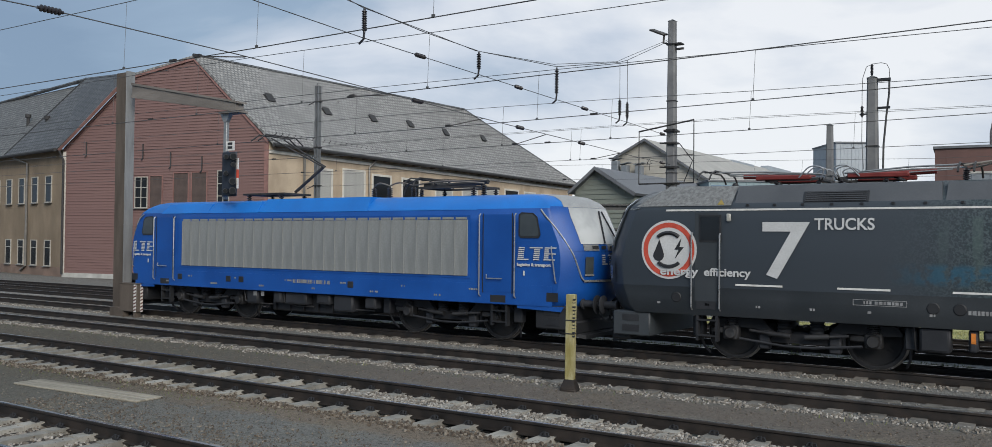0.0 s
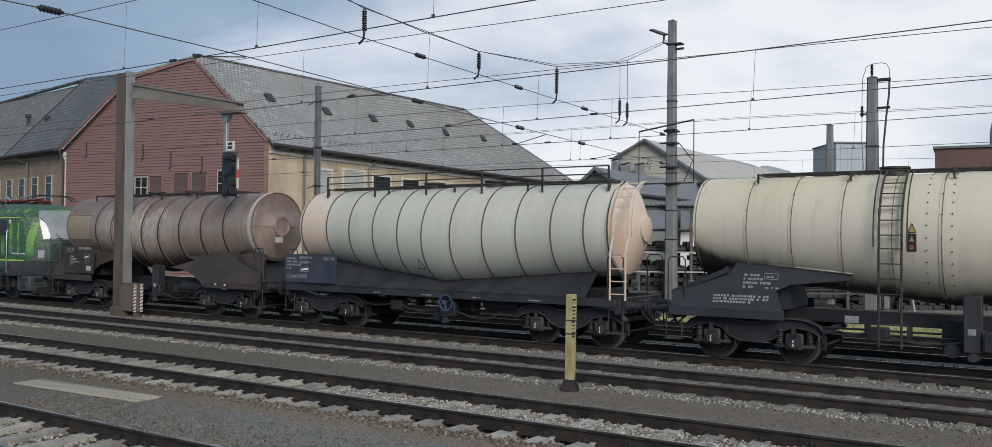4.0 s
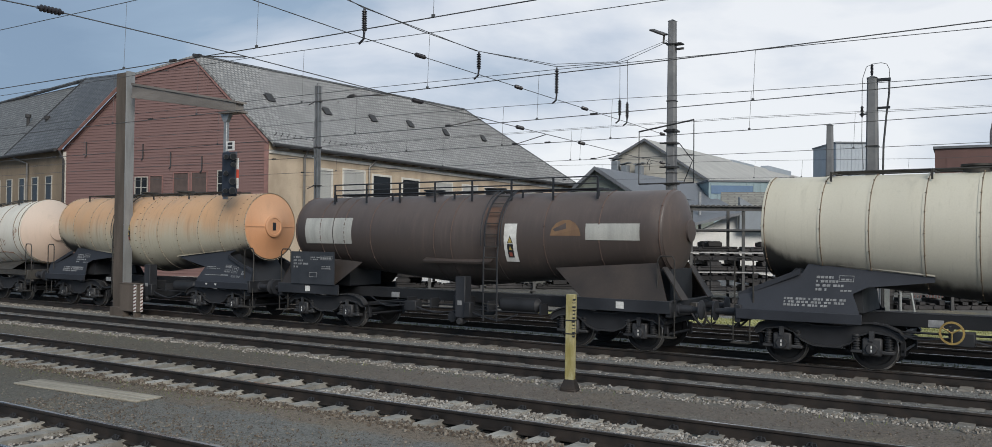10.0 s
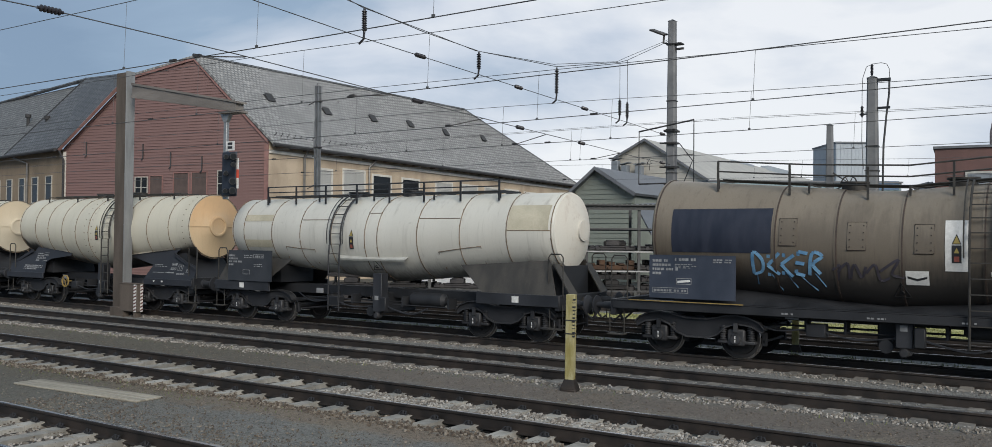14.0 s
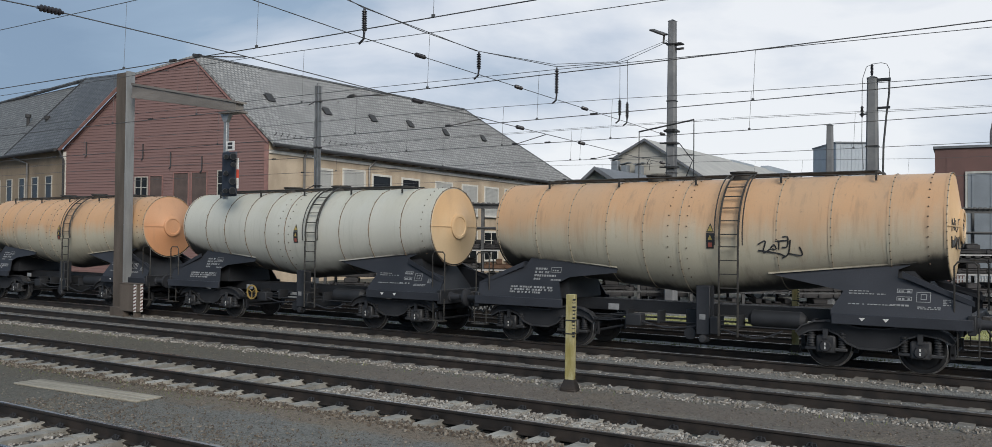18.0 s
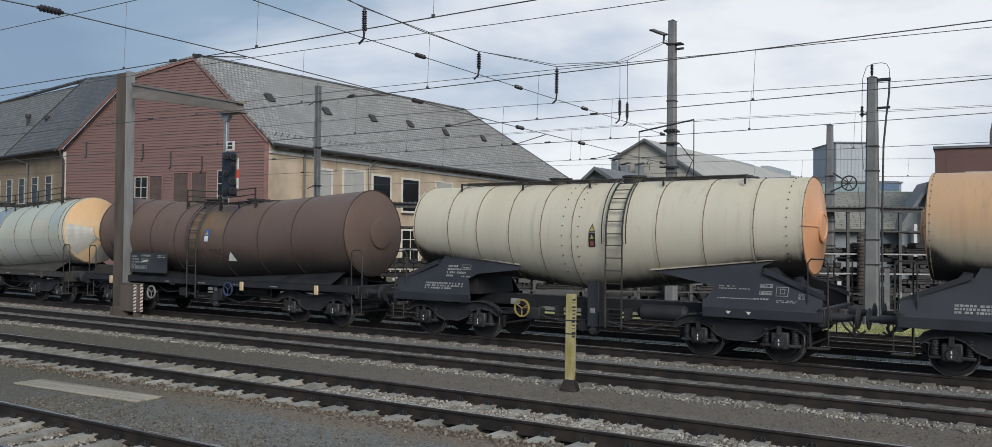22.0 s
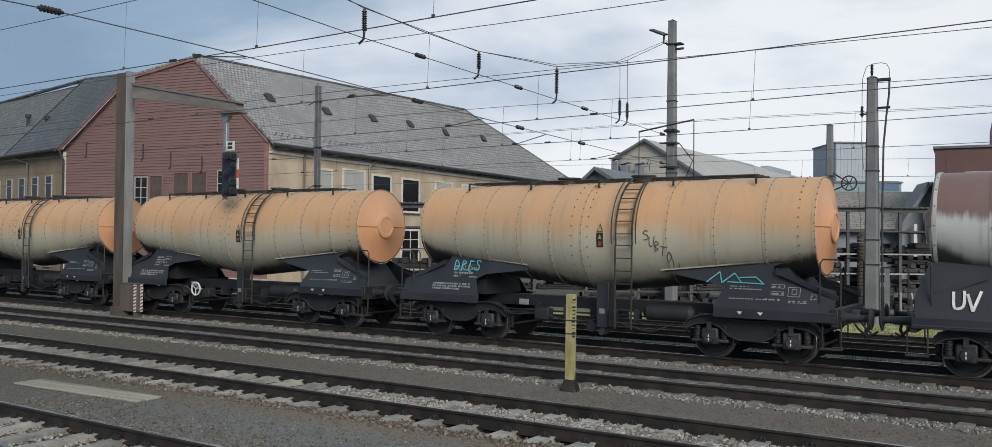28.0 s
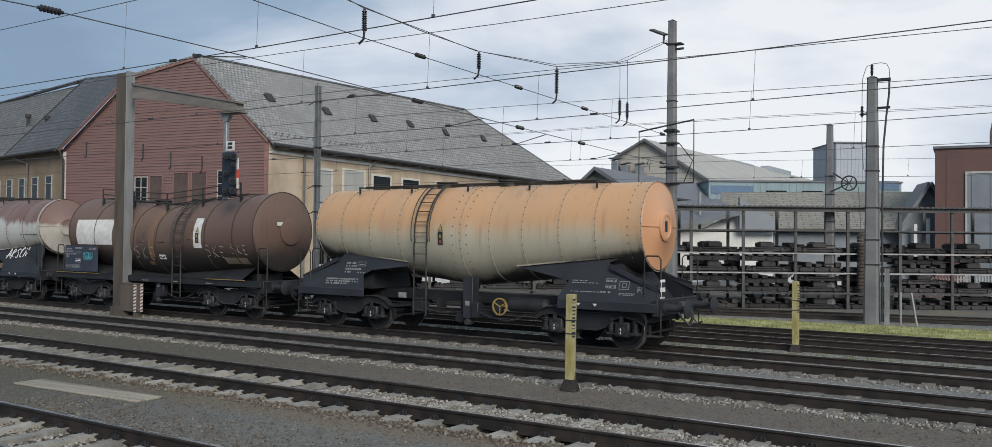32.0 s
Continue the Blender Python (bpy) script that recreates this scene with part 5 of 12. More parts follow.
def head_span():
    t = thing("head_span", "cross wires with brown insulators spanning the tracks from the mast", "overhead wire")
    top = [(2.0, 10.6), (8.0, 9.1), (11.9, 8.4), (15.18, 8.13), (15.83, 8.09), (18.03, 7.97), (20.56, 7.93), (25.03, 8.25), (29.77, 9.22), (30.42, 9.41), (34.6, 10.97)]
    part("span_wire", Geo().tube([(X_SPAN, y, z) for y, z in top], 0.012, 5), M_WIRE, t)
    part("span_wire", Geo().tube([(X_SPAN - 0.12, y, z + 0.03 + 0.06 * (i % 2)) for i, (y, z) in enumerate(top)], 0.010, 5), M_WIRE, t)
    up = [(3.0, 7.9), (7.4, 7.7), (12.36, 7.48), (15.63, 7.36), (20.57, 7.27), (25.0, 7.18), (30.9, 7.06), (34.6, 6.96)]
    part("cross_wire", Geo().tube([(X_SPAN, y, z) for y, z in up], 0.011, 5), M_WIRE, t)
    low = [(3.0, 6.30), (7.27, 6.30), (8.09, 6.32), (12.0, 6.29), (16.8, 6.17), (21.5, 6.04), (25.06, 5.97), (30.94, 5.84), (34.7, 5.80)]
    part("cross_wire", Geo().tube([(X_SPAN, y, z) for y, z in low], 0.011, 5), M_WIRE, t)

    def along_line(pts, y):
        for (a, za), (b, zb) in zip(pts, pts[1:]):
            if a <= y <= b:
                return za + (zb - za) * (y - a) / (b - a)
        return pts[-1][1]
    for y in (15.75, 20.56, 25.03, 29.77, 30.42):
        zt, zb = along_line(top, y), along_line(up, y)
        insulator(t, (X_SPAN, y, zb + 0.12), (X_SPAN, y, zt - 0.03) if y < 27 else (X_SPAN, y, zb + 0.75), 9, 0.065)
        if y > 27:
            part("hanger", Geo().tube([(X_SPAN, y, zb + 0.7), (X_SPAN, y, zt)], 0.010, 5), M_WIRE, t)
        part("clamp", Geo().tube([(X_SPAN, y, zb + 0.14), (X_SPAN - 0.02, y, zb - 0.02), (X_SPAN - 0.16, y, zb - 0.12)], 0.028, 6), M_INSUL, t)
    for line, ys in ((up, (17.9, 22.7, 27.0, 33.8)), (low, (8.09, 17.8, 22.8, 26.8, 33.8))):
        for y in ys:
            z0, z1 = along_line(line, y - 0.22), along_line(line, y + 0.22)
            insulator(t, (X_SPAN, y - 0.22, z0), (X_SPAN, y + 0.22, z1), 6, 0.06)
    # steady arms holding the contact wires
    for y, z in ((11.72, 6.275), (16.34, 6.11), (20.35, 5.82), (23.95, 5.64), (29.4, 5.62)):
        part("steady_arm", Geo().tube([(X_SPAN - 0.9, y, z + 0.02), (X_SPAN - 0.05, y + 0.5, along_line(low, y + 0.5))], 0.014, 5).box(X_SPAN - 0.98, X_SPAN - 0.82, y - 0.04, y + 0.04, z, z + 0.06), M_DARKSTEEL, t)


head_span()


# ---- storage racks and the buildings behind the yard ----
VF, VR = Vector((-0.5494, 0.8356, 0)), Vector((0.8356, 0.5494, 0))
M_RACK = paint("rack_steel", (0.060, 0.062, 0.066), 0.6, 0.3, (0.10, 0.10, 0.10), 2, 40, 0.25, 0.1)
M_RACKPALE = paint("rack_beam_pale", (0.33, 0.33, 0.33), 0.55, 0.3, None, 2, 40, 0.25, 0.1)
M_SCRAP = paint("stored_iron", (0.030, 0.030, 0.034), 0.7, 0.3, (0.060, 0.056, 0.056), 2.4, 40, 0.35, 0.15, 0.005, rnd=0.4)
M_SCRAPRUST = paint("stored_rusty_iron", (0.10, 0.055, 0.035), 0.8, 0.2, (0.15, 0.085, 0.05), 2.4, 40, 0.35, 0.15, 0.005, rnd=0.3)


def rack_bay_frame(d=37.5, lat=0.0):
    m = Matrix.Identity(4)
    m.col[0][:3], m.col[1][:3] = VR, VF
    o = VF * d + VR * lat
    m.translation = (o.x, o.y, GROUND_Z)
    return m


def unit_geo(kind):
    """A stored running-gear frame seen from its end: long beam, raised centre, boxes, spring stacks."""
    g = Geo()
    if kind == 0:
        g.box(-1.0, 1.0, -0.5, 0.5, 0.02, 0.13, 0.02)
        g.box(-0.55, 0.55, -0.52, 0.4, 0.13, 0.20, 0.02)
        g.box(-0.30, 0.30, -0.5, 0.3, 0.20, 0.40, 0.03)
        g.box(-0.22, 0.22, -0.46, 0.2, 0.40, 0.44, 0.01)
        for x in (-0.86, 0.86):
            g.box(x - 0.1, x + 0.1, -0.5, 0.4, 0.13, 0.21, 0.02)
        for x in (-0.64, 0.64):
            g.cyl((x, -0.54, 0.10), (x, 0.3, 0.10), 0.09, n=8)
    else:
        g.box(-1.02, 1.02, -0.4, 0.5, 0.0, 0.20, 0.02)
        for i in range(5):
            g.box(-0.92 + i * 0.42, -0.66 + i * 0.42, -0.45, 0.45, 0.20, 0.27 + 0.07 * ((i * 2) % 3), 0.02)
        for x in (-0.7, -0.05, 0.6):
            g.cyl((x, -0.47, 0.10), (x, -0.40, 0.10), 0.085, n=10)
    return g


def racks():
    m = rack_bay_frame()
    lev = [0.0, 0.72, 1.57, 2.40, 3.36]
    xs = [-7.2 + 2.21 * i for i in range(16)]
    r = thing("storage_rack", "long dark steel storage rack with a flat top", "rack", at=m)
    for x in xs:
        for y in (0.0, 2.5):
            part("upright", Geo().box(x - 0.06, x + 0.06, y - 0.05, y + 0.05, 0, 4.3), M_RACK, r, smooth=False)
    for z in lev[1:]:
        part("shelf_beam", Geo().box(xs[0], xs[-1], -0.10, -0.055, z - 0.075, z - 0.02), M_RACKPALE if 1.0 < z < 3.2 else M_RACK, r, "pale shelf beam" if 1.0 < z < 3.2 else "", smooth=False)
        part("shelf_beam", Geo().box(xs[0], xs[-1], 2.555, 2.60, z - 0.10, z - 0.01), M_RACK, r, smooth=False)
        part("shelf", Geo().box(xs[0], xs[-1], 0.30, 0.42, z - 0.03, z - 0.005).box(xs[0], xs[-1], 1.0, 1.12, z - 0.03, z - 0.005).box(xs[0], xs[-1], 1.60, 1.72, z - 0.03, z - 0.005).box(xs[0], xs[-1], 2.2, 2.32, z - 0.03, z - 0.005), M_RACK, r, smooth=False)
    top = Geo().box(xs[0] - 0.3, xs[-1] + 0.3, -0.25, 1.65, 4.30, 4.34)
    for i in range(int((xs[-1] - xs[0]) / 0.22)):
        top.box(xs[0] + i * 0.22, xs[0] + i * 0.22 + 0.12, -0.27, -0.25, 4.29, 4.37)
    part("roof_sheet", top, M_RACK, r, "corrugated dark top sheet", smooth=False)
    part("top_beam", Geo().box(xs[0], xs[-1], -0.12, -0.05, 4.12, 4.30), M_RACK, r, smooth=False)
    ua = shared("stored_frame_a", lambda: unit_geo(0), M_SCRAP)
    ub = shared("stored_frame_b", lambda: unit_geo(1), M_SCRAP)
    uc = shared("stored_frame_c", lambda: unit_geo(1), M_SCRAPRUST)
    rng = random.Random(12)
    for i in range(len(xs) - 1):
        for j, z in enumerate(lev[:4]):
            c = (xs[i] + xs[i + 1]) / 2
            low = j < 3
            if rng.random() < 0.1 and not low:
                continue
            me = ua if (j == 3 or rng.random() < 0.45) else (ub if rng.random() < 0.8 else uc)
            if rng.random() < 0.7:
                ob = part("running_gear_frame", ub if rng.random() < 0.5 else ua, None, None, at=m @ pose(c + rng.uniform(-0.5, 0.5), 1.95, z, 0, 0, rng.uniform(-4, 4)))
                tagged(ob, "dark oily running-gear frame stored on the rack", "machine part", group="frames on the rack")
            ob = part("running_gear_frame", me, None, None, at=m @ pose(c + rng.uniform(-0.08, 0.08), 0.75, z, 0, 0, rng.uniform(-3, 3)))
            tagged(ob, "dark oily running-gear frame stored on the rack", "machine part", group="frames on the rack")
            if j < 3 and rng.random() < 0.62:
                ob = part("running_gear_frame", ub if rng.random() < 0.7 else ua, None, None, at=m @ pose(c + rng.uniform(-0.12, 0.12), 0.75, z + (0.445 if me is ua else 0.345), 0, 0, rng.uniform(-4, 4)))
                tagged(ob, "dark oily running-gear frame stored on the rack", "machine part", group="frames on the rack")


racks()

M_TILE = slate("beige_tiles", (0.215, 0.205, 0.175), (0.25, 0.24, 0.205), 0.9, 0.36, (0.13, 0.12, 0.10))
M_SHEETPALE = paint("pale_blue_sheet", (0.34, 0.38, 0.42), 0.6, 0.1, None, 0.5, 16, 0.12, 0.05)
M_GREYCLAD = paint("grey_cladding", (0.20, 0.225, 0.25), 0.6, 0.2, None, 0.8, 20, 0.12, 0.05)
M_BEIGE = paint("beige_cladding", (0.42, 0.405, 0.365), 0.7, 0, None, 0.6, 20, 0.12, 0.05)
M_BROWNCLAD = paint("brown_cladding", (0.125, 0.068, 0.060), 0.65, 0.1, None, 0.8, 20, 0.15, 0.05)
M_TEAL = paint("teal_cladding", (0.22, 0.30, 0.33), 0.6, 0.1, None, 0.8, 20, 0.15, 0.05)
M_BLUECLAD = paint("blue_cladding", (0.085, 0.15, 0.25), 0.5, 0.1, None, 0.8, 20, 0.15, 0.05)
M_WHITEWALL = paint("white_render", (0.62, 0.62, 0.60), 0.85, 0, None, 0.8, 20, 0.10, 0.15)
M_GREENGABLE = paint("green_boarding", (0.20, 0.225, 0.20), 0.7, 0, None, 0.8, 20, 0.12, 0.1)
M_ROOFGREY = paint("grey_sheet_roof", (0.14, 0.15, 0.165), 0.6, 0.2, None, 0.8, 20, 0.2, 0.1)
M_ROOFBEIGE = paint("beige_sheet_roof", (0.38, 0.37, 0.345), 0.7, 0.1, None, 0.5, 16, 0.15, 0.1)


def view_frame(d, px):
    """A level pose d metres out along the view, px across; x runs across the view, y away."""
    m = Matrix.Identity(4)
    m.col[0][:3], m.col[1][:3] = VR, VF
    o = VF * d + VR * (px - 784) / 1400 * d
    m.translation = (o.x, o.y, GROUND_Z)
    return m


def zh(d, px, y):
    """Height over the ground of a sight line that leaves the eye at that slant."""
    return 2.6 + d * ((379 + (px - 784) * 0.00978) - y) / 1400 - GROUND_Z


def ribs(g, x0, x1, y, z0, z1, step, t=0.03):
    n = int((x1 - x0) / step)
    for i in range(n):
        x = x0 + (i + 0.25) * step
        g.box(x, x + step * 0.5, y - t, y, z0, z1)


def world_gable(name, label, y, pxs, eaves, ridge, depth, wall, roofm, siding):
    """A gable parallel to the tracks: corners and apex given by their bearings from the eye."""
    def bear(px):
        return -y * math.tan(radians(33.32) - math.atan((px - 784) / 1400))
    xl, xa, xr = (bear(px) for px in pxs)

    def height(x, px, py):
        return zh(x * VF.x + y * VF.y, px, py)
    zl, za, zr = height(xl, pxs[0], eaves[0]), height(xa, pxs[1], ridge), height(xr, pxs[2], eaves[1])
    h = thing(name, label, "building", at=(xl, y, GROUND_Z))
    w, ap = xr - xl, xa - xl
    part("gable_wall", Geo().plate([(0, 0), (w, 0), (w, zr), (ap, za), (0, zl)], 0, 0.3), wall, h, smooth=False)
    z = 0.3
    me = Geo().box(0, 1, -0.05, -0.004, 0, siding * 0.82).mesh("siding_board", wall, False)
    while z < za - siding:
        k0 = 0 if z <= zl else (z + siding - zl) / (za - zl)
        k1 = 0 if z <= zr else (z + siding - zr) / (za - zr)
        x0, x1 = ap * k0 + 0.1, w - (w - ap) * k1 - 0.1
        if x1 > x0:
            part("siding_board", me, None, h, at=Matrix.Translation((x0, 0, z)) @ Matrix.Diagonal((x1 - x0, 1, 1, 1)))
        z += siding
    for x, zz in ((0, zl), (w - 0.3, zr)):
        part("side_wall", Geo().box(x, x + 0.3, 0.3, depth, 0, zz), wall, h, smooth=False)
    for xe, ze in ((0.0, zl), (w, zr)):
        s = 1 if xe > 0 else -1
        run = abs(xe - ap)
        ov = 0.22
        q = [(xe + s * ov, -0.5, ze - ov * (za - ze) / run), (xe + s * ov, depth, ze - ov * (za - ze) / run), (ap, depth, za), (ap, -0.5, za)]
        nn = (Vector(q[1]) - Vector(q[0])).cross(Vector(q[3]) - Vector(q[0]))
        if nn.z < 0:
            nn = -nn
        part("roof", Geo().slab(q, nn, 0.18), roofm, h, smooth=False)
        part("verge", Geo().slab([Vector(q[0]) + Vector((0, -0.06, -0.06)), Vector(q[3]) + Vector((0, -0.06, -0.06)), Vector(q[3]) + Vector((0, -0.06, 0.2)), Vector(q[0]) + Vector((0, -0.06, 0.2))], (0, -1, 0), 0.06), M_ROOFGREY, h, smooth=False)
    return h, w, ap, za, zr


# dark-roofed gable beside the workshop, and the large hall behind it
h, w, ap, za, zr = world_gable("gabled_shed", "shed with grey-green boarded gable and dark grey roof", 56.0, (908, 945, 1003), (303, 306), 268, 24, M_GREENGABLE, M_ROOFGREY, 0.34)
h, w, ap, za, zr = world_gable("beige_hall", "large beige clad hall with a long low sheet roof", 86.3, (975, 1021, 1127), (250, 289), 222, 78, M_BEIGE, M_ROOFBEIGE, 0.8)
for x, top in ((-0.1, 11.3), (1.0, 10.8), (2.6, 10.7)):
    fl = part("flue", Geo().box(x, x + 0.75, -1.3, -0.55, 4.0, top, 0.05), M_GREYCLAD, h, "grey sheet flue", smooth=False)
    part("flue_collar", Geo().box(x - 0.12, x + 0.87, -1.42, -0.43, top - 1.2, top - 0.95), M_GREYCLAD, fl, smooth=False)
    part("flue_cap", Geo().slab([(x - 0.1, -1.4, top + 0.05), (x + 0.9, -1.4, top + 0.25), (x + 0.9, -0.45, top + 0.25), (x - 0.1, -0.45, top + 0.05)], (0, 0, 1), 0.06), M_GREYCLAD, fl, smooth=False)
for y0, y1, hh in ((26, 35, 0.12), (42, 54, 0.55)):
    part("roof_unit", Geo().box(ap - 0.6, ap + 0.6, y0, y1, za - 0.5, za + hh, 0.05), M_SHEETPALE, h, "pale roof unit", smooth=False)


def block(name, label, d, px0, px1, top, depth, material, cat="building", rib=0.0, base=0.0, turn=0.0):
    w = (px1 - px0) / 1400 * d
    t = thing(name, label, cat, at=view_frame(d, px0) @ pose(0, 0, 0, 0, 0, turn))
    g = Geo().box(0, w, 0, depth, base, top)
    part("wall", g, material, t, smooth=False)
    if rib:
        me = Geo().box(0, rib * 0.5, -0.03, -0.002, base, top - 0.1).mesh("rib", material, False)
        for i in range(int(w / rib)):
            part("rib", me, None, t, at=((i + 0.25) * rib, 0, 0))
    part("roof_edge", Geo().box(-0.1, w + 0.1, -0.12, depth + 0.1, top, top + 0.14), M_ROOFGREY, t, smooth=False)
    return t, w


t, w = block("clad_hall", "low hall with blue and teal sheet cladding under the eaves", 74, 1120, 1425, zh(74, 1270, 288), 18, M_TEAL, rib=0.6)
part("blue_panel", Geo().box(0.2, 3.7, -0.08, -0.04, zh(74, 1150, 306), zh(74, 1150, 293)), M_BLUECLAD, t, "blue sheet panel", smooth=False)
part("blue_panel", Geo().box(14.2, 15.9, -0.08, -0.04, zh(74, 1410, 300), zh(74, 1410, 286)), M_BLUECLAD, t, "blue sheet panel", smooth=False)
for x in (4.8, 7.8):
    part("louvre", Geo().box(x, x + 1.7, -0.1, -0.04, zh(74, 1230, 305), zh(74, 1230, 301)), M_PANE, t, "dark louvre strip", smooth=False)
t, w = block("sheet_tower", "tall pale grey corrugated sheet tower", 84, 1321, 1376, zh(84, 1350, 226), 6, M_SHEETPALE, rib=0.35)


def tile_house():
    """Long roof facing the yard, gable end to one side."""
    d = 57
    x0, x1 = 0.0, (1442 - 1150) / 1400 * d
    t = thing("tile_roof_house", "long low house with beige tiled roof and timbered gable", "building", at=view_frame(d, 1150) @ pose(0, 0, 0, 0, 0, -13))
    ze, zr = zh(d, 1300, 366), zh(d, 1300, 302)
    o = Vector((x0 - 0.3, -0.6, ze))
    q = [(0, 0, 0), (x1 + 0.6, 0, 0), (x1 + 0.6, math.hypot(6.0, zr - ze), 0), (0, math.hypot(6.0, zr - ze), 0)]
    part("roof", Geo().slab(q, (0, 0, 1), 0.18), M_TILE, t, "beige tiled roof slope", smooth=False, at=Matrix.Translation(o) @ pose(0, 0, 0, math.degrees(math.atan2(zr - ze, 6.0))))
    part("roof", Geo().slab([(x0 - 0.3, 5.4, zr), (x1 + 0.3, 5.4, zr), (x1 + 0.3, 11.4, ze), (x0 - 0.3, 11.4, ze)], (0, 0, 1), 0.18), M_TILE, t, smooth=False)
    part("wall", Geo().box(x0, x1, 0, 0.3, 0, ze + 0.3), M_GREYCLAD, t, smooth=False)
    part("gable_wall", Geo().add([(x1, 0, 0), (x1, 11, 0), (x1, 11, ze), (x1, 5.4, zr - 0.2), (x1, 0, ze)], [(0, 1, 2, 3, 4)]), M_WHITEWALL, t, smooth=False)
    # porch gable with dark verge at the end
    g = Geo()
    px = x1 - 0.2
    for s in (-1, 1):
        g.slab([(px, -1.6, zr + 0.15), (px + s * 1.75, -1.6, ze - 0.1), (px + s * 1.95, -1.6, ze - 0.1), (px + s * 0.1, -1.6, zr + 0.4)], (0, 1, 0), 3.0)
    part("porch_roof", g, M_ROOFGREY, t, "dark porch roof with deep verge", smooth=False)
    part("porch_wall", Geo().plate([(px - 1.6, 0), (px + 1.5, 0), (px + 1.5, ze), (px, zr), (px - 1.6, ze)], -0.9, 0.2), M_GREYCLAD, t, smooth=False)
    for x in (px - 0.9, px - 0.2, px + 0.9):
        part("porch_post", Geo().box(x, x + 0.18, -1.5, -1.32, 0, ze + 0.9 - abs(x - px) * 0.5), M_WHITEWALL, t, smooth=False)
    # snow guards
    g = Geo()
    for r in range(3):
        for i in range(26):
            g.box(0.4 + i * 0.45 + 0.2 * (r % 2), 0.46 + i * 0.45 + 0.2 * (r % 2), 0.6 + r * 0.75, 0.64 + r * 0.75, 0.18, 0.23)
    part("snow_guards", g, M_ROOFGREY, t, smooth=False, at=Matrix.Translation(o) @ pose(0, 0, 0, math.degrees(math.atan2(zr - ze, 6.0))))


tile_house()


def white_annex():
    d = 50
    t = thing("white_annex", "white rendered annex with a grey sheet lean-to roof", "building", at=view_frame(d, 1075))
    w = (1222 - 1075) / 1400 * d
    ze = zh(d, 1150, 362)
    part("wall", Geo().box(0, w, 0, 0.3, 0, ze), M_WHITEWALL, t, smooth=False)
    part("wall", Geo().plate([(1.3, ze), (w - 2.0, ze), (w - 2.0, zh(d, 1160, 335)), (1.9, ze + 0.3)], -0.02, 0.3), M_WHITEWALL, t, smooth=False)
    g = Geo().slab([(w - 2.05, -0.6, zh(d, 1165, 312)), (w + 0.1, -0.6, zh(d, 1225, 350)), (w + 0.1, -0.6, zh(d, 1225, 368)), (w - 2.05, -0.6, zh(d, 1165, 366))], (0, 1, 0), 0.3)
    part("sheet_gable", g, M_GREYCLAD, t, "grey corrugated sheet gable", smooth=False)
    part("roof", Geo().slab([(-1.8, -0.9, zh(d, 1050, 372)), (w - 2.0, -0.9, zh(d, 1165, 340)), (w - 2.0, 4.5, zh(d, 1165, 312)), (-1.8, 4.5, zh(d, 1050, 322))], (0, 0, 1), 0.16), M_ROOFGREY, t, "dark sheet roof", smooth=False)
    part("flue", Geo().cyl((w - 4.0, 0.6, ze), (w - 4.0, 0.6, zh(d, 1118, 302)), 0.09, n=8), M_GALV, t)
    for x in (0.7, 2.5):
        part("window", Geo().box(x, x + 0.9, -0.03, 0.02, 1.0, 2.1), M_PANE, t, smooth=False)


white_annex()

t, w = block("brown_hall", "dark red-brown sheet clad hall with a large grey door", 52, 1478, 1720, zh(52, 1478, 235), 26, M_BROWNCLAD, rib=2.4, turn=-28)
part("tower", Geo().box(3.05, 9, 1.0, 12, zh(52, 1478, 235), zh(52, 1560, 178)), M_BROWNCLAD, t, "raised brown part", smooth=False)
dr = part("door", Geo().box(1.7, 6.5, -0.09, -0.04, 0.2, zh(52, 1530, 276)), M_GREYCLAD, t, "large grey sliding door", smooth=False)
for i in range(5):
    part("door_rib", Geo().box(1.9 + i * 0.95, 1.98 + i * 0.95, -0.12, -0.092, 0.2, zh(52, 1530, 276)), M_GREYCLAD, dr, smooth=False)
part("door_frame", Geo().box(1.58, 6.5, -0.12, -0.04, zh(52, 1530, 276) + 0.003, zh(52, 1530, 276) + 0.12).box(1.58, 1.69, -0.12, -0.04, 0.2, zh(52, 1530, 276)), M_PALE, t, "pale door frame", smooth=False)


def picket_fence():
    f = thing("picket_fence", "low red and grey picket fence behind the racks", "fence", at=view_frame(46, 1440))
    for i in range(34):
        part("picket", Geo().box(i * 0.16, i * 0.16 + 0.08, 0, 0.03, 0.0, 1.15), M_REDBOARD if i < 15 else M_GALV, f, smooth=False)
    part("fence_rail", Geo().box(0, 5.5, 0.03, 0.07, 0.45, 0.52).box(0, 5.5, 0.03, 0.07, 0.95, 1.02), M_GALV, f, smooth=False)


picket_fence()


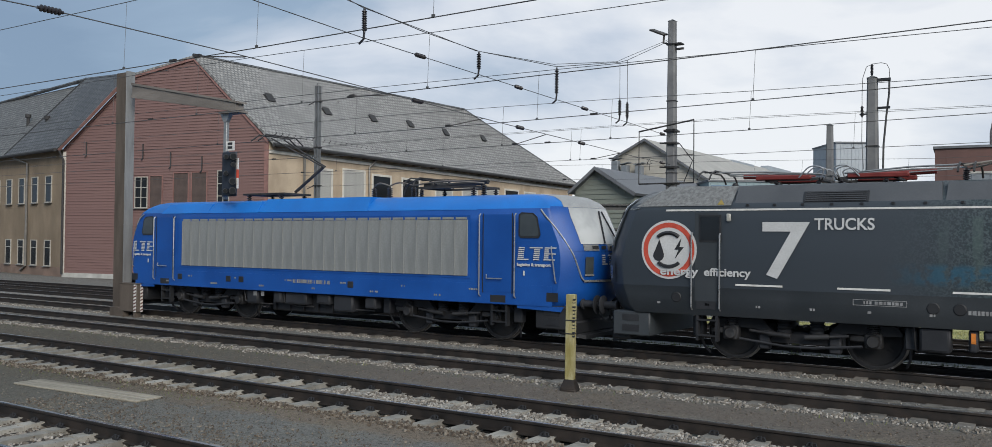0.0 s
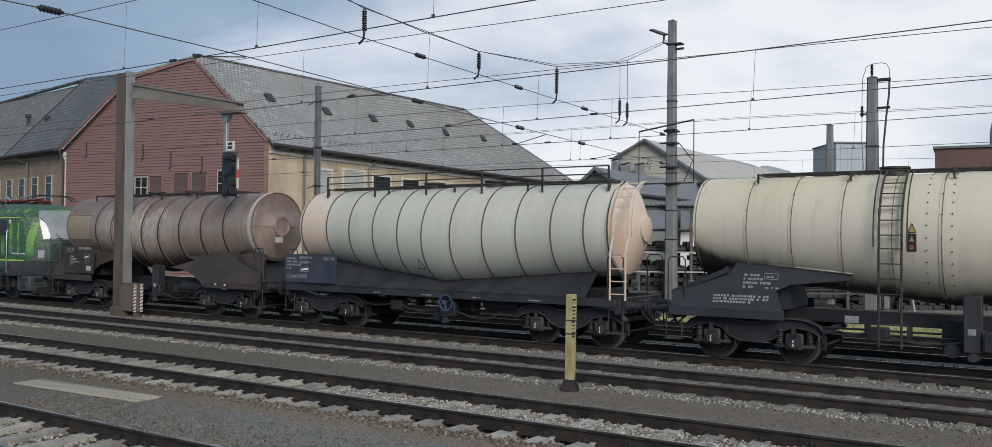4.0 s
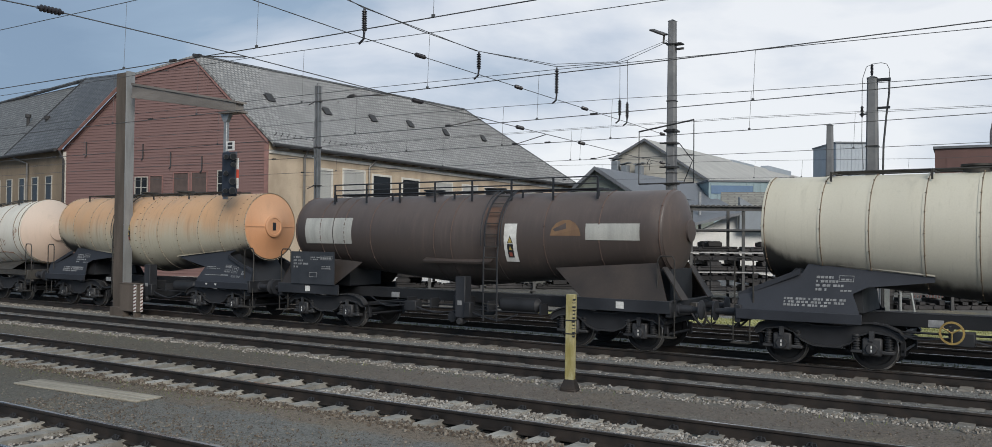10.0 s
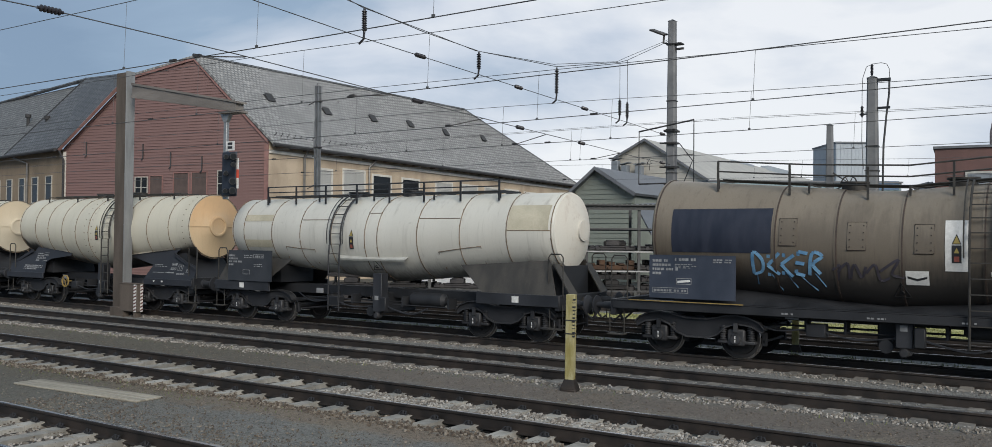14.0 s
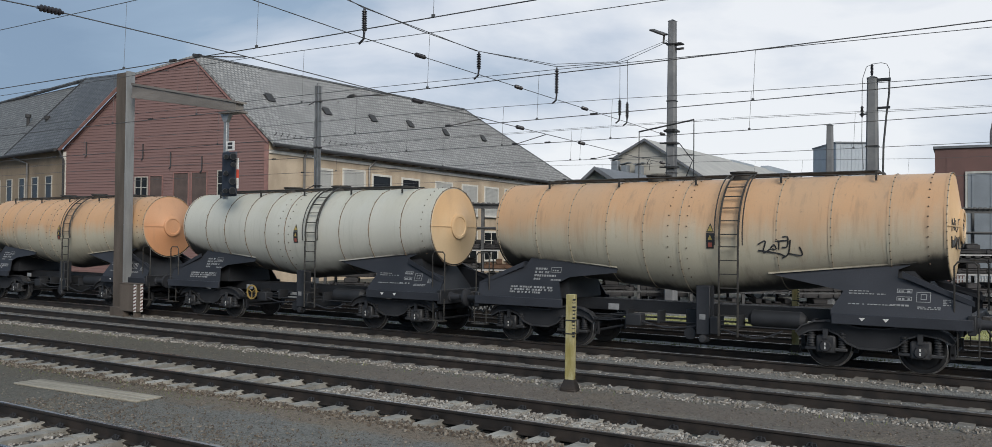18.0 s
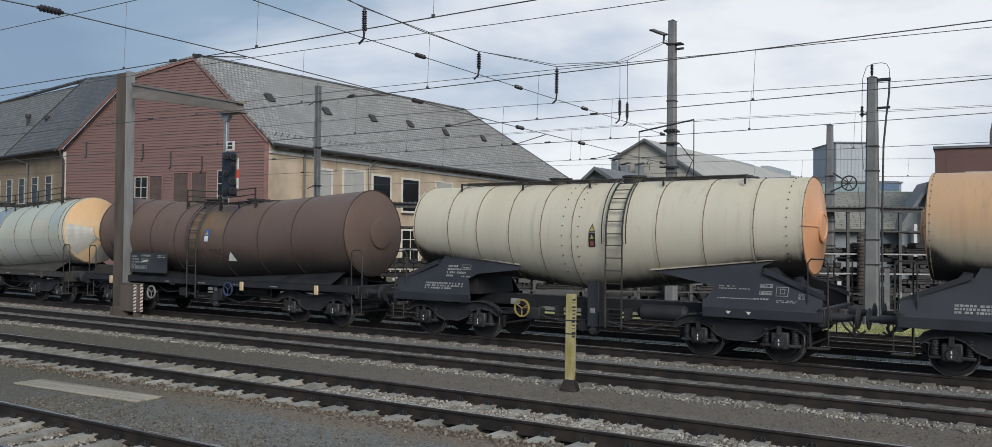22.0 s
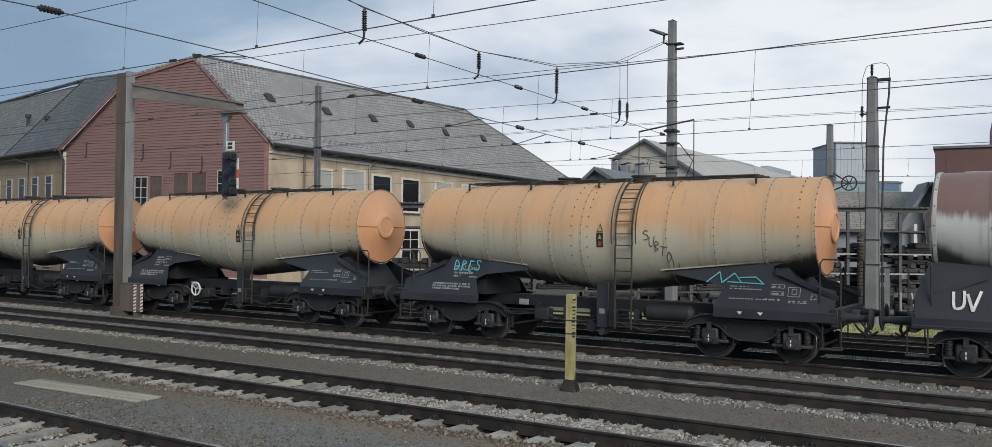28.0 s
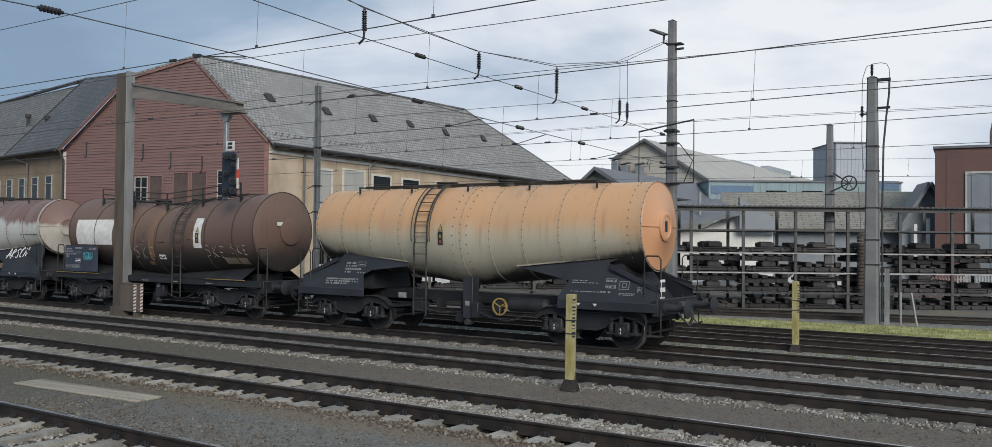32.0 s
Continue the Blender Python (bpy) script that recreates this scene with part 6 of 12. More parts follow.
def car(d, px, col, turn, label):
    """A parked car: lower body, cabin, glass, wheels, lamps."""
    c = thing("parked_car", label, "car", group="parked cars", at=view_frame(d, px) @ pose(0, 0, 0, 0, 0, turn))
    lo = [(-2.1, 0.30), (-2.12, 0.62), (-2.0, 0.80), (-1.1, 0.92), (1.7, 0.98), (2.0, 0.85), (2.08, 0.5), (2.0, 0.30)]
    part("body", Geo().plate(lo, -0.85, 1.7), col, c)
    part("cabin", Geo().plate([(-1.0, 0.92), (-0.35, 1.42), (1.2, 1.45), (1.75, 0.98)], -0.74, 1.48), col, c)
    part("side_glass", Geo().plate([(-0.78, 0.98), (-0.28, 1.36), (1.1, 1.38), (1.45, 1.02)], -0.755, 0.012), M_PANE, c, smooth=False)
    part("windscreen", Geo().slab([(-1.02, -0.66, 0.96), (-1.02, 0.66, 0.96), (-0.42, 0.6, 1.40), (-0.42, -0.6, 1.40)], (-1, 0, 0.6), 0.01), M_PANE, c, smooth=False)
    for x in (-1.3, 1.3):
        for y in (-0.86, 0.70):
            wv = part("wheel", Geo().lathe([(0, 0.0), (0, 0.31), (0.16, 0.31), (0.16, 0.0)], (x, y, 0.31), "y", 16), M_BLACK, c)
            part("rim", Geo().lathe([(-0.008, 0.0), (-0.008, 0.19), (0.0, 0.2)], (x, y, 0.31), "y", 12), M_GALV, wv)
    for y in (-0.6, 0.6):
        part("headlight", Geo().box(-2.14, -2.05, y - 0.18, y + 0.18, 0.60, 0.72, 0.01), M_FRAME, c)


M_CARWHITE = paint("white_car_paint", (0.66, 0.67, 0.68), 0.3, 0, None, 1, 30, 0.05, 0.0)
car(46.5, 1265, M_CARWHITE, 6, "white parked car behind the racks")
car(44.0, 1150, M_CARWHITE, -4, "white parked van-like car behind the racks")
car(47.0, 686, M_CARWHITE, 8, "white parked car beside the workshop")


# ---- running gear shared by the wagons ----
WHEEL_R = 0.46


def wheel_prof(r):
    """Outline of a wheel from its outer face to the flange: (along the axle, radius)."""
    return [(-0.075, 0.0), (-0.075, 0.10), (-0.035, 0.12), (-0.02, r - 0.12), (-0.065, r - 0.085), (-0.068, r - 0.012), (-0.06, r), (0.035, r + 0.004), (0.045, r + 0.028), (0.066, r + 0.026), (0.068, r - 0.085), (0.03, r - 0.12), (0.04, 0.12), (0.06, 0.10)]


def wheelset_geo(r):
    g = Geo()
    for s in (-1, 1):
        pr = wheel_prof(r)
        n0 = len(g.f)
        g.lathe([(a * -s, q) for a, q in pr], (0, s * 0.75, 0), "y", 30)
        for i in range(n0, len(g.f)):
            j = (i - n0) // 30
            if j in (5, 6, 7):
                g.k[i] = 1
            elif j == 4:
                g.k[i] = 2
        for k in range(3):
            a = k * 2.094
            g.box(-0.03, 0.03, s * 0.80, s * 0.812, r * 0.45, r * 0.62, m=pose(0, 0, 0, 0, math.degrees(a)))
    g.cyl((0, -1.05, 0), (0, 1.05, 0), 0.08, n=12)
    return g


def bogie_frame_geo():
    g = Geo()
    up = [(-1.52, 0.70), (-1.40, 0.84), (-1.15, 0.94), (-0.9, 0.97), (-0.65, 0.95), (-0.45, 0.90), (-0.25, 0.86), (0.25, 0.86), (0.45, 0.90), (0.65, 0.95), (0.9, 0.97), (1.15, 0.94), (1.40, 0.84), (1.52, 0.70)]
    dn = [(1.46, 0.62), (1.25, 0.74), (0.9, 0.79), (0.66, 0.70), (0.48, 0.53), (0.25, 0.44), (-0.25, 0.44), (-0.48, 0.53), (-0.66, 0.70), (-0.9, 0.79), (-1.25, 0.74), (-1.46, 0.62)]
    for y in (-1.06, 0.94):
        g.plate(up + dn, y, 0.12)
    # flanges in lighter grey, painting the light caught along the upper and lower edges
    for y in (-1.13, 0.92):
        for line in (up, dn):
            n0 = len(g.f)
            for a, b in zip(line, line[1:]):
                g.slab([(a[0], y, a[1]), (b[0], y, b[1]), (b[0], y + 0.21, b[1]), (a[0], y + 0.21, a[1])], (0, 0, 1), 0.030)
            for i in range(n0, len(g.f)):
                g.k[i] = 1
    g.box(-0.22, 0.22, -0.95, 0.95, 0.56, 0.82, 0.02)
    g.cyl((0, 0, 0.8), (0, 0, 0.98), 0.25, n=16)
    for x in (-1.40, 1.40):
        g.box(x - 0.06, x + 0.06, -0.95, 0.95, 0.66, 0.76)
    for y in (-0.85, 0.85):
        g.box(-0.12, 0.12, y - 0.08, y + 0.08, 0.80, 0.92)
    # brake beams, shoes and rods
    for x in (-1.43, -0.37, 0.37, 1.43):
        for y in (-0.75, 0.75):
            g.box(x - 0.05, x + 0.05, y - 0.05, y + 0.05, 0.32, 0.62, 0.01)
        g.cyl((x, -0.8, 0.42), (x, 0.8, 0.42), 0.03, n=6)
    g.cyl((-1.3, -0.5, 0.40), (1.3, -0.5, 0.40), 0.02, n=6)
    return g


def axlebox_geo():
    g = Geo()
    g.box(-0.19, 0.19, -0.13, 0.13, -0.14, 0.22, 0.03)
    g.box(-0.42, 0.42, -0.10, 0.10, -0.10, -0.03, 0.015)
    g.lathe([(-0.18, 0.0), (-0.18, 0.10), (-0.12, 0.125), (0.0, 0.125)], (0, 0, 0), "y", 16)
    for a in range(6):
        t = a * math.pi / 3
        g.cyl((0.115 * math.cos(t), -0.16, 0.115 * math.sin(t)), (0.115 * math.cos(t), -0.12, 0.115 * math.sin(t)), 0.014, n=5)
    g.box(-0.05, 0.05, -0.16, -0.12, 0.16, 0.36)
    return g


def coil_geo():
    prof = [(0, 0.0), (0, 0.06)]
    for i in range(6):
        z = 0.015 + i * 0.052
        prof += [(z, 0.062), (z + 0.010, 0.085), (z + 0.026, 0.085), (z + 0.036, 0.062)]
    prof += [(0.33, 0.06), (0.33, 0.0)]
    return Geo().lathe(prof, (0, 0, 0), "z", 12)


def marks_geo():
    return Geo().box(-0.012, 0.012, -0.185, -0.181, -0.06, -0.005).box(-0.012, 0.012, -0.185, -0.181, 0.02, 0.075)


SPINNERS = []


def bogie(wagon, x, box_kind=0):
    """A two-axle bogie: frame, axle boxes, coil springs, wheelsets that turn."""
    b = part("bogie", shared("bogie_frame", bogie_frame_geo, [M_BOGIE, M_AXLEBOX]), None, wagon, "dark grimy two-axle bogie", at=(x, 0, 0))
    for dx in (-0.9, 0.9):
        w = part("wheelset", shared("wheelset", lambda: wheelset_geo(WHEEL_R), [M_WHEEL, M_TREAD, M_WHEEL]), None, b, "steel wheelset with bright treads", at=(dx, 0, WHEEL_R))
        SPINNERS.append((w, wagon, x + dx, WHEEL_R))
        for s in (-1, 1):
            m = Matrix.Translation((dx, s * 1.0, WHEEL_R)) @ pose(0, 0, 0, 0, 0, 0 if s < 0 else 180)
            part("axle_box", shared("axle_box", axlebox_geo, M_AXLEBOX), None, b, at=m)
            if s < 0:
                part("inscription", shared("inscription", marks_geo, M_WHITE, False), None, b, at=m)
            for e in (-0.31, 0.31):
                part("coil_spring", shared("coil_spring", coil_geo, M_AXLEBOX), None, b, at=(dx + e, s * 1.02, 0.42))
    return b


def buffer_geo():
    g = Geo()
    g.lathe([(0, 0.0), (0, 0.13), (0.05, 0.13), (0.06, 0.095), (0.36, 0.085), (0.36, 0.07), (0.55, 0.07), (0.55, 0.225), (0.575, 0.225), (0.60, 0.16), (0.605, 0.0)], (0, 0, 0), "x", 20)
    return g


def coupling_geo():
    g = Geo()
    g.box(0, 0.18, -0.14, 0.14, -0.12, 0.12, 0.02)
    g.tube([(0.15, 0, 0), (0.32, 0, -0.05), (0.36, 0, -0.25), (0.28, 0, -0.42)], 0.035, 8)
    g.tube([(0.05, -0.3, -0.02), (0.2, -0.32, -0.25), (0.38, -0.28, -0.42), (0.5, -0.25, -0.35)], 0.025, 6)
    g.tube([(0.05, 0.3, -0.02), (0.2, 0.32, -0.25), (0.38, 0.28, -0.42), (0.5, 0.25, -0.35)], 0.025, 6)
    return g


def wagon_end(w, half, head_mat, s):
    """Headstock, buffers, coupling, steps and grab rails of one end; s = +1 or -1."""
    turn = pose(0, 0, 0, 0, 0, 0 if s > 0 else 180)
    x = half - 0.62
    hs = part("headstock", Geo().box(x - 0.14, x, -1.30, 1.30, 0.86, 1.24, 0.015), head_mat, w, at=turn)
    for y in (-0.875, 0.875):
        part("buffer", shared("buffer", buffer_geo, M_UNDER), None, w, "dark round buffer", at=turn @ Matrix.Translation((x, y, 1.05)))
    part("coupling", shared("coupling", coupling_geo, M_DARKSTEEL), None, w, "screw coupling and air hoses", at=turn @ Matrix.Translation((x, 0, 1.04)))
    for y in (-1.22, 1.22):
        g = Geo()
        g.tube([(x + 0.05, y, 1.0), (x + 0.05, y, 0.42)], 0.016, 6)
        g.tube([(x - 0.32, y, 1.0), (x - 0.32, y, 0.42)], 0.016, 6)
        g.box(x - 0.34, x + 0.07, y - 0.12, y + 0.12, 0.40, 0.425)
        part("step", g, M_LADDER, w, at=turn)
    for y in (-1.18, 1.18):
        part("grab_rail", Geo().tube([(x + 0.03, y, 1.2), (x + 0.03, y, 2.18), (x - 0.03, y, 2.26), (x - 0.32, y, 2.26), (x - 0.38, y, 2.18), (x - 0.38, y, 1.2)], 0.018, 6), M_LADDER, w, at=turn)


# ---- tanks ----
class Tank:
    """A tank lying along x: stations of (x, radius, axis height)."""

    def __init__(self, st):
        self.st = st

    def at(self, x):
        s = self.st
        if x <= s[0][0]:
            return s[0][1], s[0][2]
        for (a, ra, za), (b, rb, zb) in zip(s, s[1:]):
            if x <= b:
                u = (x - a) / (b - a)
                return ra + (rb - ra) * u, za + (zb - za) * u
        return s[-1][1], s[-1][2]

    def point(self, x, deg, out=0.0):
        """deg: 0 on the near flank, 90 on the crown."""
        r, z = self.at(x)
        a = radians(deg)
        return Vector((x, -(r + out) * math.cos(a), z + (r + out) * math.sin(a)))

    def deg_of(self, x, z):
        r, zc = self.at(x)
        return math.degrees(math.asin(max(-1, min(1, (z - zc) / r))))

    def shell(self, cap_depth, cap_r, n=48, disc=0.06):
        g = Geo()
        xs = sorted({s[0] for s in self.st} | {self.st[0][0] + (self.st[-1][0] - self.st[0][0]) * i / 22 for i in range(23)})
        rings = []
        x0, x1 = xs[0], xs[-1]

        def ring(x, r, zc):
            return [(x, -r * math.cos(2 * math.pi * i / n), zc + r * math.sin(2 * math.pi * i / n)) for i in range(n)]
        r, z = self.at(x0)
        rings += [ring(x0 - cap_depth, 0.001, z), ring(x0 - cap_depth, cap_r, z), ring(x0 - cap_depth * 0.12, r * 0.97, z)]
        rings += [ring(x, *self.at(x)) for x in xs]
        r, z = self.at(x1)
        rings += [ring(x1 + cap_depth * 0.12, r * 0.97, z), ring(x1 + cap_depth, cap_r, z), ring(x1 + cap_depth, 0.001, z)]
        v = [p for q in rings for p in q]
        f = []
        for j in range(len(rings) - 1):
            for i in range(n):
                i2 = (i + 1) % n
                f.append((j * n + i, j * n + i2, (j + 1) * n + i2, (j + 1) * n + i))
        return g.add(v, f)

    def band(self, x, width=0.05, out=0.012, studs=0, n=48, a0=0, a1=360):
        g = Geo()
        k = int(n * (a1 - a0) / 360)
        closed = a1 - a0 >= 360
        cols = []
        for i in range(k if closed else k + 1):
            d = a0 + (a1 - a0) * i / k
            cols.append([self.point(x - width / 2, d, 0.0), self.point(x - width / 2, d, out), self.point(x + width / 2, d, out), self.point(x + width / 2, d, 0.0)])
        v = [p for c in cols for p in c]
        f = []
        m = len(cols)
        for i in range(m if closed else m - 1):
            j = (i + 1) % m
            for e in range(3):
                f.append((i * 4 + e, j * 4 + e, j * 4 + e + 1, i * 4 + e + 1))
        g.add(v, f)
        for i in range(studs):
            d = -60 + 240 * i / max(1, studs - 1)
            p = self.point(x, d, out)
            q = self.point(x, d, out + 0.02)
            g.cyl(p, q, 0.018, 0.012, n=6)
        return g

    def rivets(self, x, count, r=0.016):
        """Rivet heads round the near half of the tank."""
        g = Geo()
        for i in range(count):
            d = -42 + 125 * i / (count - 1)
            g.cyl(self.point(x, d, 0.0), self.point(x, d, 0.022), r, r * 0.7, n=6)
        return g

    def patch(self, x0, x1, z0, z1, out=0.006, nx=1, nz=6):
        """A sheet lying on the near flank between two heights."""
        g = Geo()
        v, f = [], []
        for i in range(nx + 1):
            x = x0 + (x1 - x0) * i / nx
            d0, d1 = self.deg_of(x, z0), self.deg_of(x, z1)
            for j in range(nz + 1):
                v.append(self.point(x, d0 + (d1 - d0) * j / nz, out))
        for i in range(nx):
            for j in range(nz):
                a = i * (nz + 1) + j
                f.append((a, a + nz + 1, a + nz + 2, a + 1))
        return g.add(v, f)

    def line(self, pts, out=0.012):
        """Places (x, z) on the near flank."""
        return [self.point(x, self.deg_of(x, z), out) for x, z in pts]


def smooth_path(pts, n=5):
    """Catmull-Rom through pts."""
    q = [pts[0]] + list(pts) + [pts[-1]]
    res = []
    for i in range(1, len(q) - 2):
        for k in range(n):
            t = k / n
            a, b, c, d = (Vector(p) for p in (q[i - 1], q[i], q[i + 1], q[i + 2]))
            res.append(0.5 * ((2 * b) + (c - a) * t + (2 * a - 5 * b + 4 * c - d) * t * t + (3 * b - a - 3 * c + d) * t ** 3))
    res.append(Vector(q[-2]))
    return [tuple(p) for p in res]


def scrawl(tank, parent, strokes, x0, z0, size, material, label, width=0.022, flank=None):
    """Spray strokes on the flank: strokes of (u, v) in letter heights."""
    g = Geo()
    for st in strokes:
        path = smooth_path([(u, v) for u, v in st], 5) if len(st) > 2 else list(st)
        pts = []
        for u, v in path:
            x, z = x0 + u * size, z0 + v * size
            pts.append(tank.point(x, tank.deg_of(x, z), 0.008) if flank is None else Vector((x, flank[0] + flank[1] * (z - flank[2]), z)))
        for p, q in zip(pts, pts[1:]):
            d = (q - p)
            if d.length < 1e-5:
                continue
            side = Vector((-d.z, 0, d.x)).normalized() * width
            out = Vector((0, -0.004, 0))
            g.add([p - side + out, q - side + out, q + side + out, p + side + out], [(0, 1, 2, 3)])
    return part("spray_lettering", g, material, parent, label, smooth=False)


GLYPH = {
    "S": [[(0.55, 0.9), (0.2, 1.0), (0.05, 0.75), (0.5, 0.45), (0.5, 0.1), (0.05, 0.05)]],
    "U": [[(0.05, 1.0), (0.05, 0.2), (0.3, 0.0), (0.55, 0.2), (0.55, 1.0)]],
    "B": [[(0.05, 0.0), (0.05, 1.0), (0.45, 0.85), (0.1, 0.55), (0.5, 0.3), (0.05, 0.0)]],
    "T": [[(0.3, 0.0), (0.3, 1.0)], [(0.0, 1.0), (0.65, 1.0)]],
    "O": [[(0.3, 1.0), (0.05, 0.5), (0.3, 0.0), (0.55, 0.5), (0.3, 1.0)]],
    "I": [[(0.1, 0.0), (0.1, 1.0)]],
    "L": [[(0.05, 1.0), (0.05, 0.0)], [(0.05, 0.0), (0.55, 0.05)]],
    "V": [[(0.0, 1.0), (0.3, 0.0)], [(0.3, 0.0), (0.6, 1.05)]],
    "N": [[(0.05, 0.0), (0.05, 1.0)], [(0.05, 1.0), (0.5, 0.0)], [(0.5, 0.0), (0.5, 1.0)]],
    "K": [[(0.05, 0.0), (0.05, 1.0)], [(0.5, 1.0), (0.08, 0.5)], [(0.08, 0.5), (0.55, 0.0)]],
    "E": [[(0.5, 1.0), (0.05, 1.0)], [(0.05, 1.0), (0.05, 0.0)], [(0.05, 0.5), (0.4, 0.5)], [(0.05, 0.0), (0.5, 0.0)]],
    "D": [[(0.05, 0.0), (0.05, 1.0), (0.5, 0.6), (0.4, 0.1), (0.05, 0.0)]],
    "R": [[(0.05, 0.0), (0.05, 1.0), (0.5, 0.8), (0.1, 0.5), (0.55, 0.0)]],
    "W": [[(0.0, 1.0), (0.2, 0.0)], [(0.2, 0.0), (0.35, 0.6)], [(0.35, 0.6), (0.5, 0.0)], [(0.5, 0.0), (0.7, 1.0)]],
    "H": [[(0.05, 0.0), (0.05, 1.0)], [(0.5, 0.0), (0.5, 1.0)], [(0.05, 0.5), (0.5, 0.5)]],
    "A": [[(0.0, 0.0), (0.3, 1.0)], [(0.3, 1.0), (0.6, 0.0)], [(0.12, 0.4), (0.48, 0.4)]],
    "C": [[(0.5, 0.9), (0.2, 1.0), (0.05, 0.5), (0.2, 0.0), (0.5, 0.1)]],
}


def sprayed(text, step=0.72, drop=0.0):
    """Hand-drawn strokes for a short word; drop: how far each letter falls below the last."""
    res = []
    for i, ch in enumerate(text):
        for st in GLYPH.get(ch, []):
            res.append([(u + i * step + v * 0.10 + 0.07 * math.sin(7.3 * i + 5.1 * v + 2.0 * u), v + i * drop + 0.08 * math.sin(4.7 * i + 3.3 * u)) for u, v in st])
    return res


def loops(seed, n):
    """Looping strokes that cannot be read."""
    rng = random.Random(seed)
    res, x = [], 0.0
    for i in range(n):
        k = rng.uniform(0.5, 0.8)
        res.append([(x, rng.uniform(0.6, 1.0)), (x + 0.1, 0.1), (x + k * 0.6, 0.0), (x + k * 0.8, 0.8), (x + k * 0.3, 0.9), (x + k * 0.5, 0.2), (x + k, 0.4)])
        x += k * 0.85
    return res


def sign_stack(tank, w, x, z, white_back=False, h=0.62, wd=0.17):
    """Warning labels on the flank: triangle over two pictogram plates."""
    if white_back:
        part("label_panel", tank.patch(x - 0.20, x + 0.20, z - 0.48, z + 0.50, 0.010), M_WHITE, w, "white label panel")
    s = part("warning_label", tank.patch(x - wd / 2, x + wd / 2, z - 0.32, z + 0.02, 0.014), M_BLACK, w, "dark label with warning signs")
    g = Geo()
    p = tank.line([(x - wd / 2, z + 0.04), (x + wd / 2, z + 0.04), (x, z + 0.24)], 0.014)
    g.add(p, [(0, 1, 2)])
    part("triangle", g, M_BLACK, s, smooth=False)
    part("triangle_face", Geo().add(tank.line([(x - wd * 0.36, z + 0.055), (x + wd * 0.36, z + 0.055), (x, z + 0.20)], 0.018), [(0, 1, 2)]), M_SIGNYEL, s, smooth=False)
    part("pictogram", Geo().add(tank.line([(x - wd * 0.28, z - 0.13), (x + wd * 0.28, z - 0.13), (x, z - 0.02)], 0.018), [(0, 1, 2)]), M_SIGNYEL, s, smooth=False)
    part("pictogram", tank.patch(x - wd * 0.26, x + wd * 0.26, z - 0.29, z - 0.19, 0.018), M_SIGNRED, s)


def ladder(tank, w, x, z_low, width=0.42, bars=2, rail_mat=None):
    """A ladder that follows the flank from the frame to the walkway."""
    rail_mat = rail_mat or M_LADDER
    prof = []
    r, zc = tank.at(x)
    top = 78
    for d in range(-10, top, 8):
        p = tank.point(x, d, 0.12)
        prof.append((p.y, p.z))
    y0 = prof[0][0] - 0.03
    low = [(min(y0, -1.36), z_low), (min(y0, -1.36), zc - 0.55), (y0, zc - 0.25)]
    path = low + prof
    la = None
    for s in (-1, 1):
        g = Geo().tube([(x + s * width / 2, y, z) for y, z in path], 0.024, 6)
        ob = part("ladder_stile", g, rail_mat, w)
        la = la or ob
    # safety hoops along both stiles
    for s in (-1, 1):
        g = Geo().tube([(x + s * (width / 2 + 0.10), y - 0.03, z + 0.02) for y, z in path[3:]], 0.015, 5)
        part("hand_rail", g, rail_mat, w)
    total, marks = 0.0, []
    step = 0.30
    nxt = 0.15
    for (ya, za), (yb, zb) in zip(path, path[1:]):
        seg = math.hypot(yb - ya, zb - za)
        while nxt <= total + seg:
            u = (nxt - total) / seg
            marks.append((ya + (yb - ya) * u, za + (zb - za) * u))
            nxt += step
        total += seg
    me = shared("rung%.2f" % width, lambda: Geo().box(-width / 2, width / 2, -0.018, 0.018, -0.012, 0.012), rail_mat, False)
    for y, z in marks:
        part("rung", me, None, w, at=(x, y, z))


def walkway(tank, w, x0, x1, rail=0.0, mat_=None, step=1.6, near=-0.42):
    """Top walkway, with a railing of that height where there is one."""
    mat_ = mat_ or M_LADDER
    n = max(4, int((x1 - x0) / 1.9))
    xs = [x0 + (x1 - x0) * i / n for i in range(n + 1)]

    def top(x):
        r, z = tank.at(x)
        return z + r
    for y in (near, near + 0.30, 0.32):
        part("walkway_bar", Geo().tube([(x, y, top(x) + 0.06) for x in xs], 0.019, 4), mat_, w, smooth=False)
    sup = shared("walkway_support" + mat_.name + str(near), lambda: Geo().slab([(-0.02, near - 0.28, -0.16), (-0.02, near - 0.24, -0.16), (-0.02, near - 0.24, 0.01), (-0.02, 0.34, 0.02), (-0.02, 0.34, 0.06), (-0.02, near - 0.28, 0.05)], (1, 0, 0), 0.04), mat_, False)
    for x in xs:
        part("walkway_support", sup, None, w, at=(x, 0, top(x)))
    if rail:
        k = int((x1 - x0) / step)
        for i in range(k + 1):
            x = x0 + (x1 - x0) * i / k
            r, zc = tank.at(x)
            part("railing_post", Geo().box(x - 0.022, x + 0.022, near - 0.34, near - 0.30, top(x) - 0.22, top(x) + rail), mat_, w, smooth=False)
        for h in (rail, rail * 0.5):
            part("railing_bar", Geo().tube([(x, near - 0.32, top(x) + h) for x in xs], 0.018, 5), mat_, w)
    c = (x0 + x1) / 2
    for x in (c - 1.2, c + 0.9):
        part("manhole", Geo().lathe([(-0.05, 0.0), (-0.05, 0.27), (0.12, 0.27), (0.12, 0.31), (0.16, 0.31), (0.18, 0.0)], (x, 0.0, top(x)), "z", 18), mat_, w, "round manhole cover")


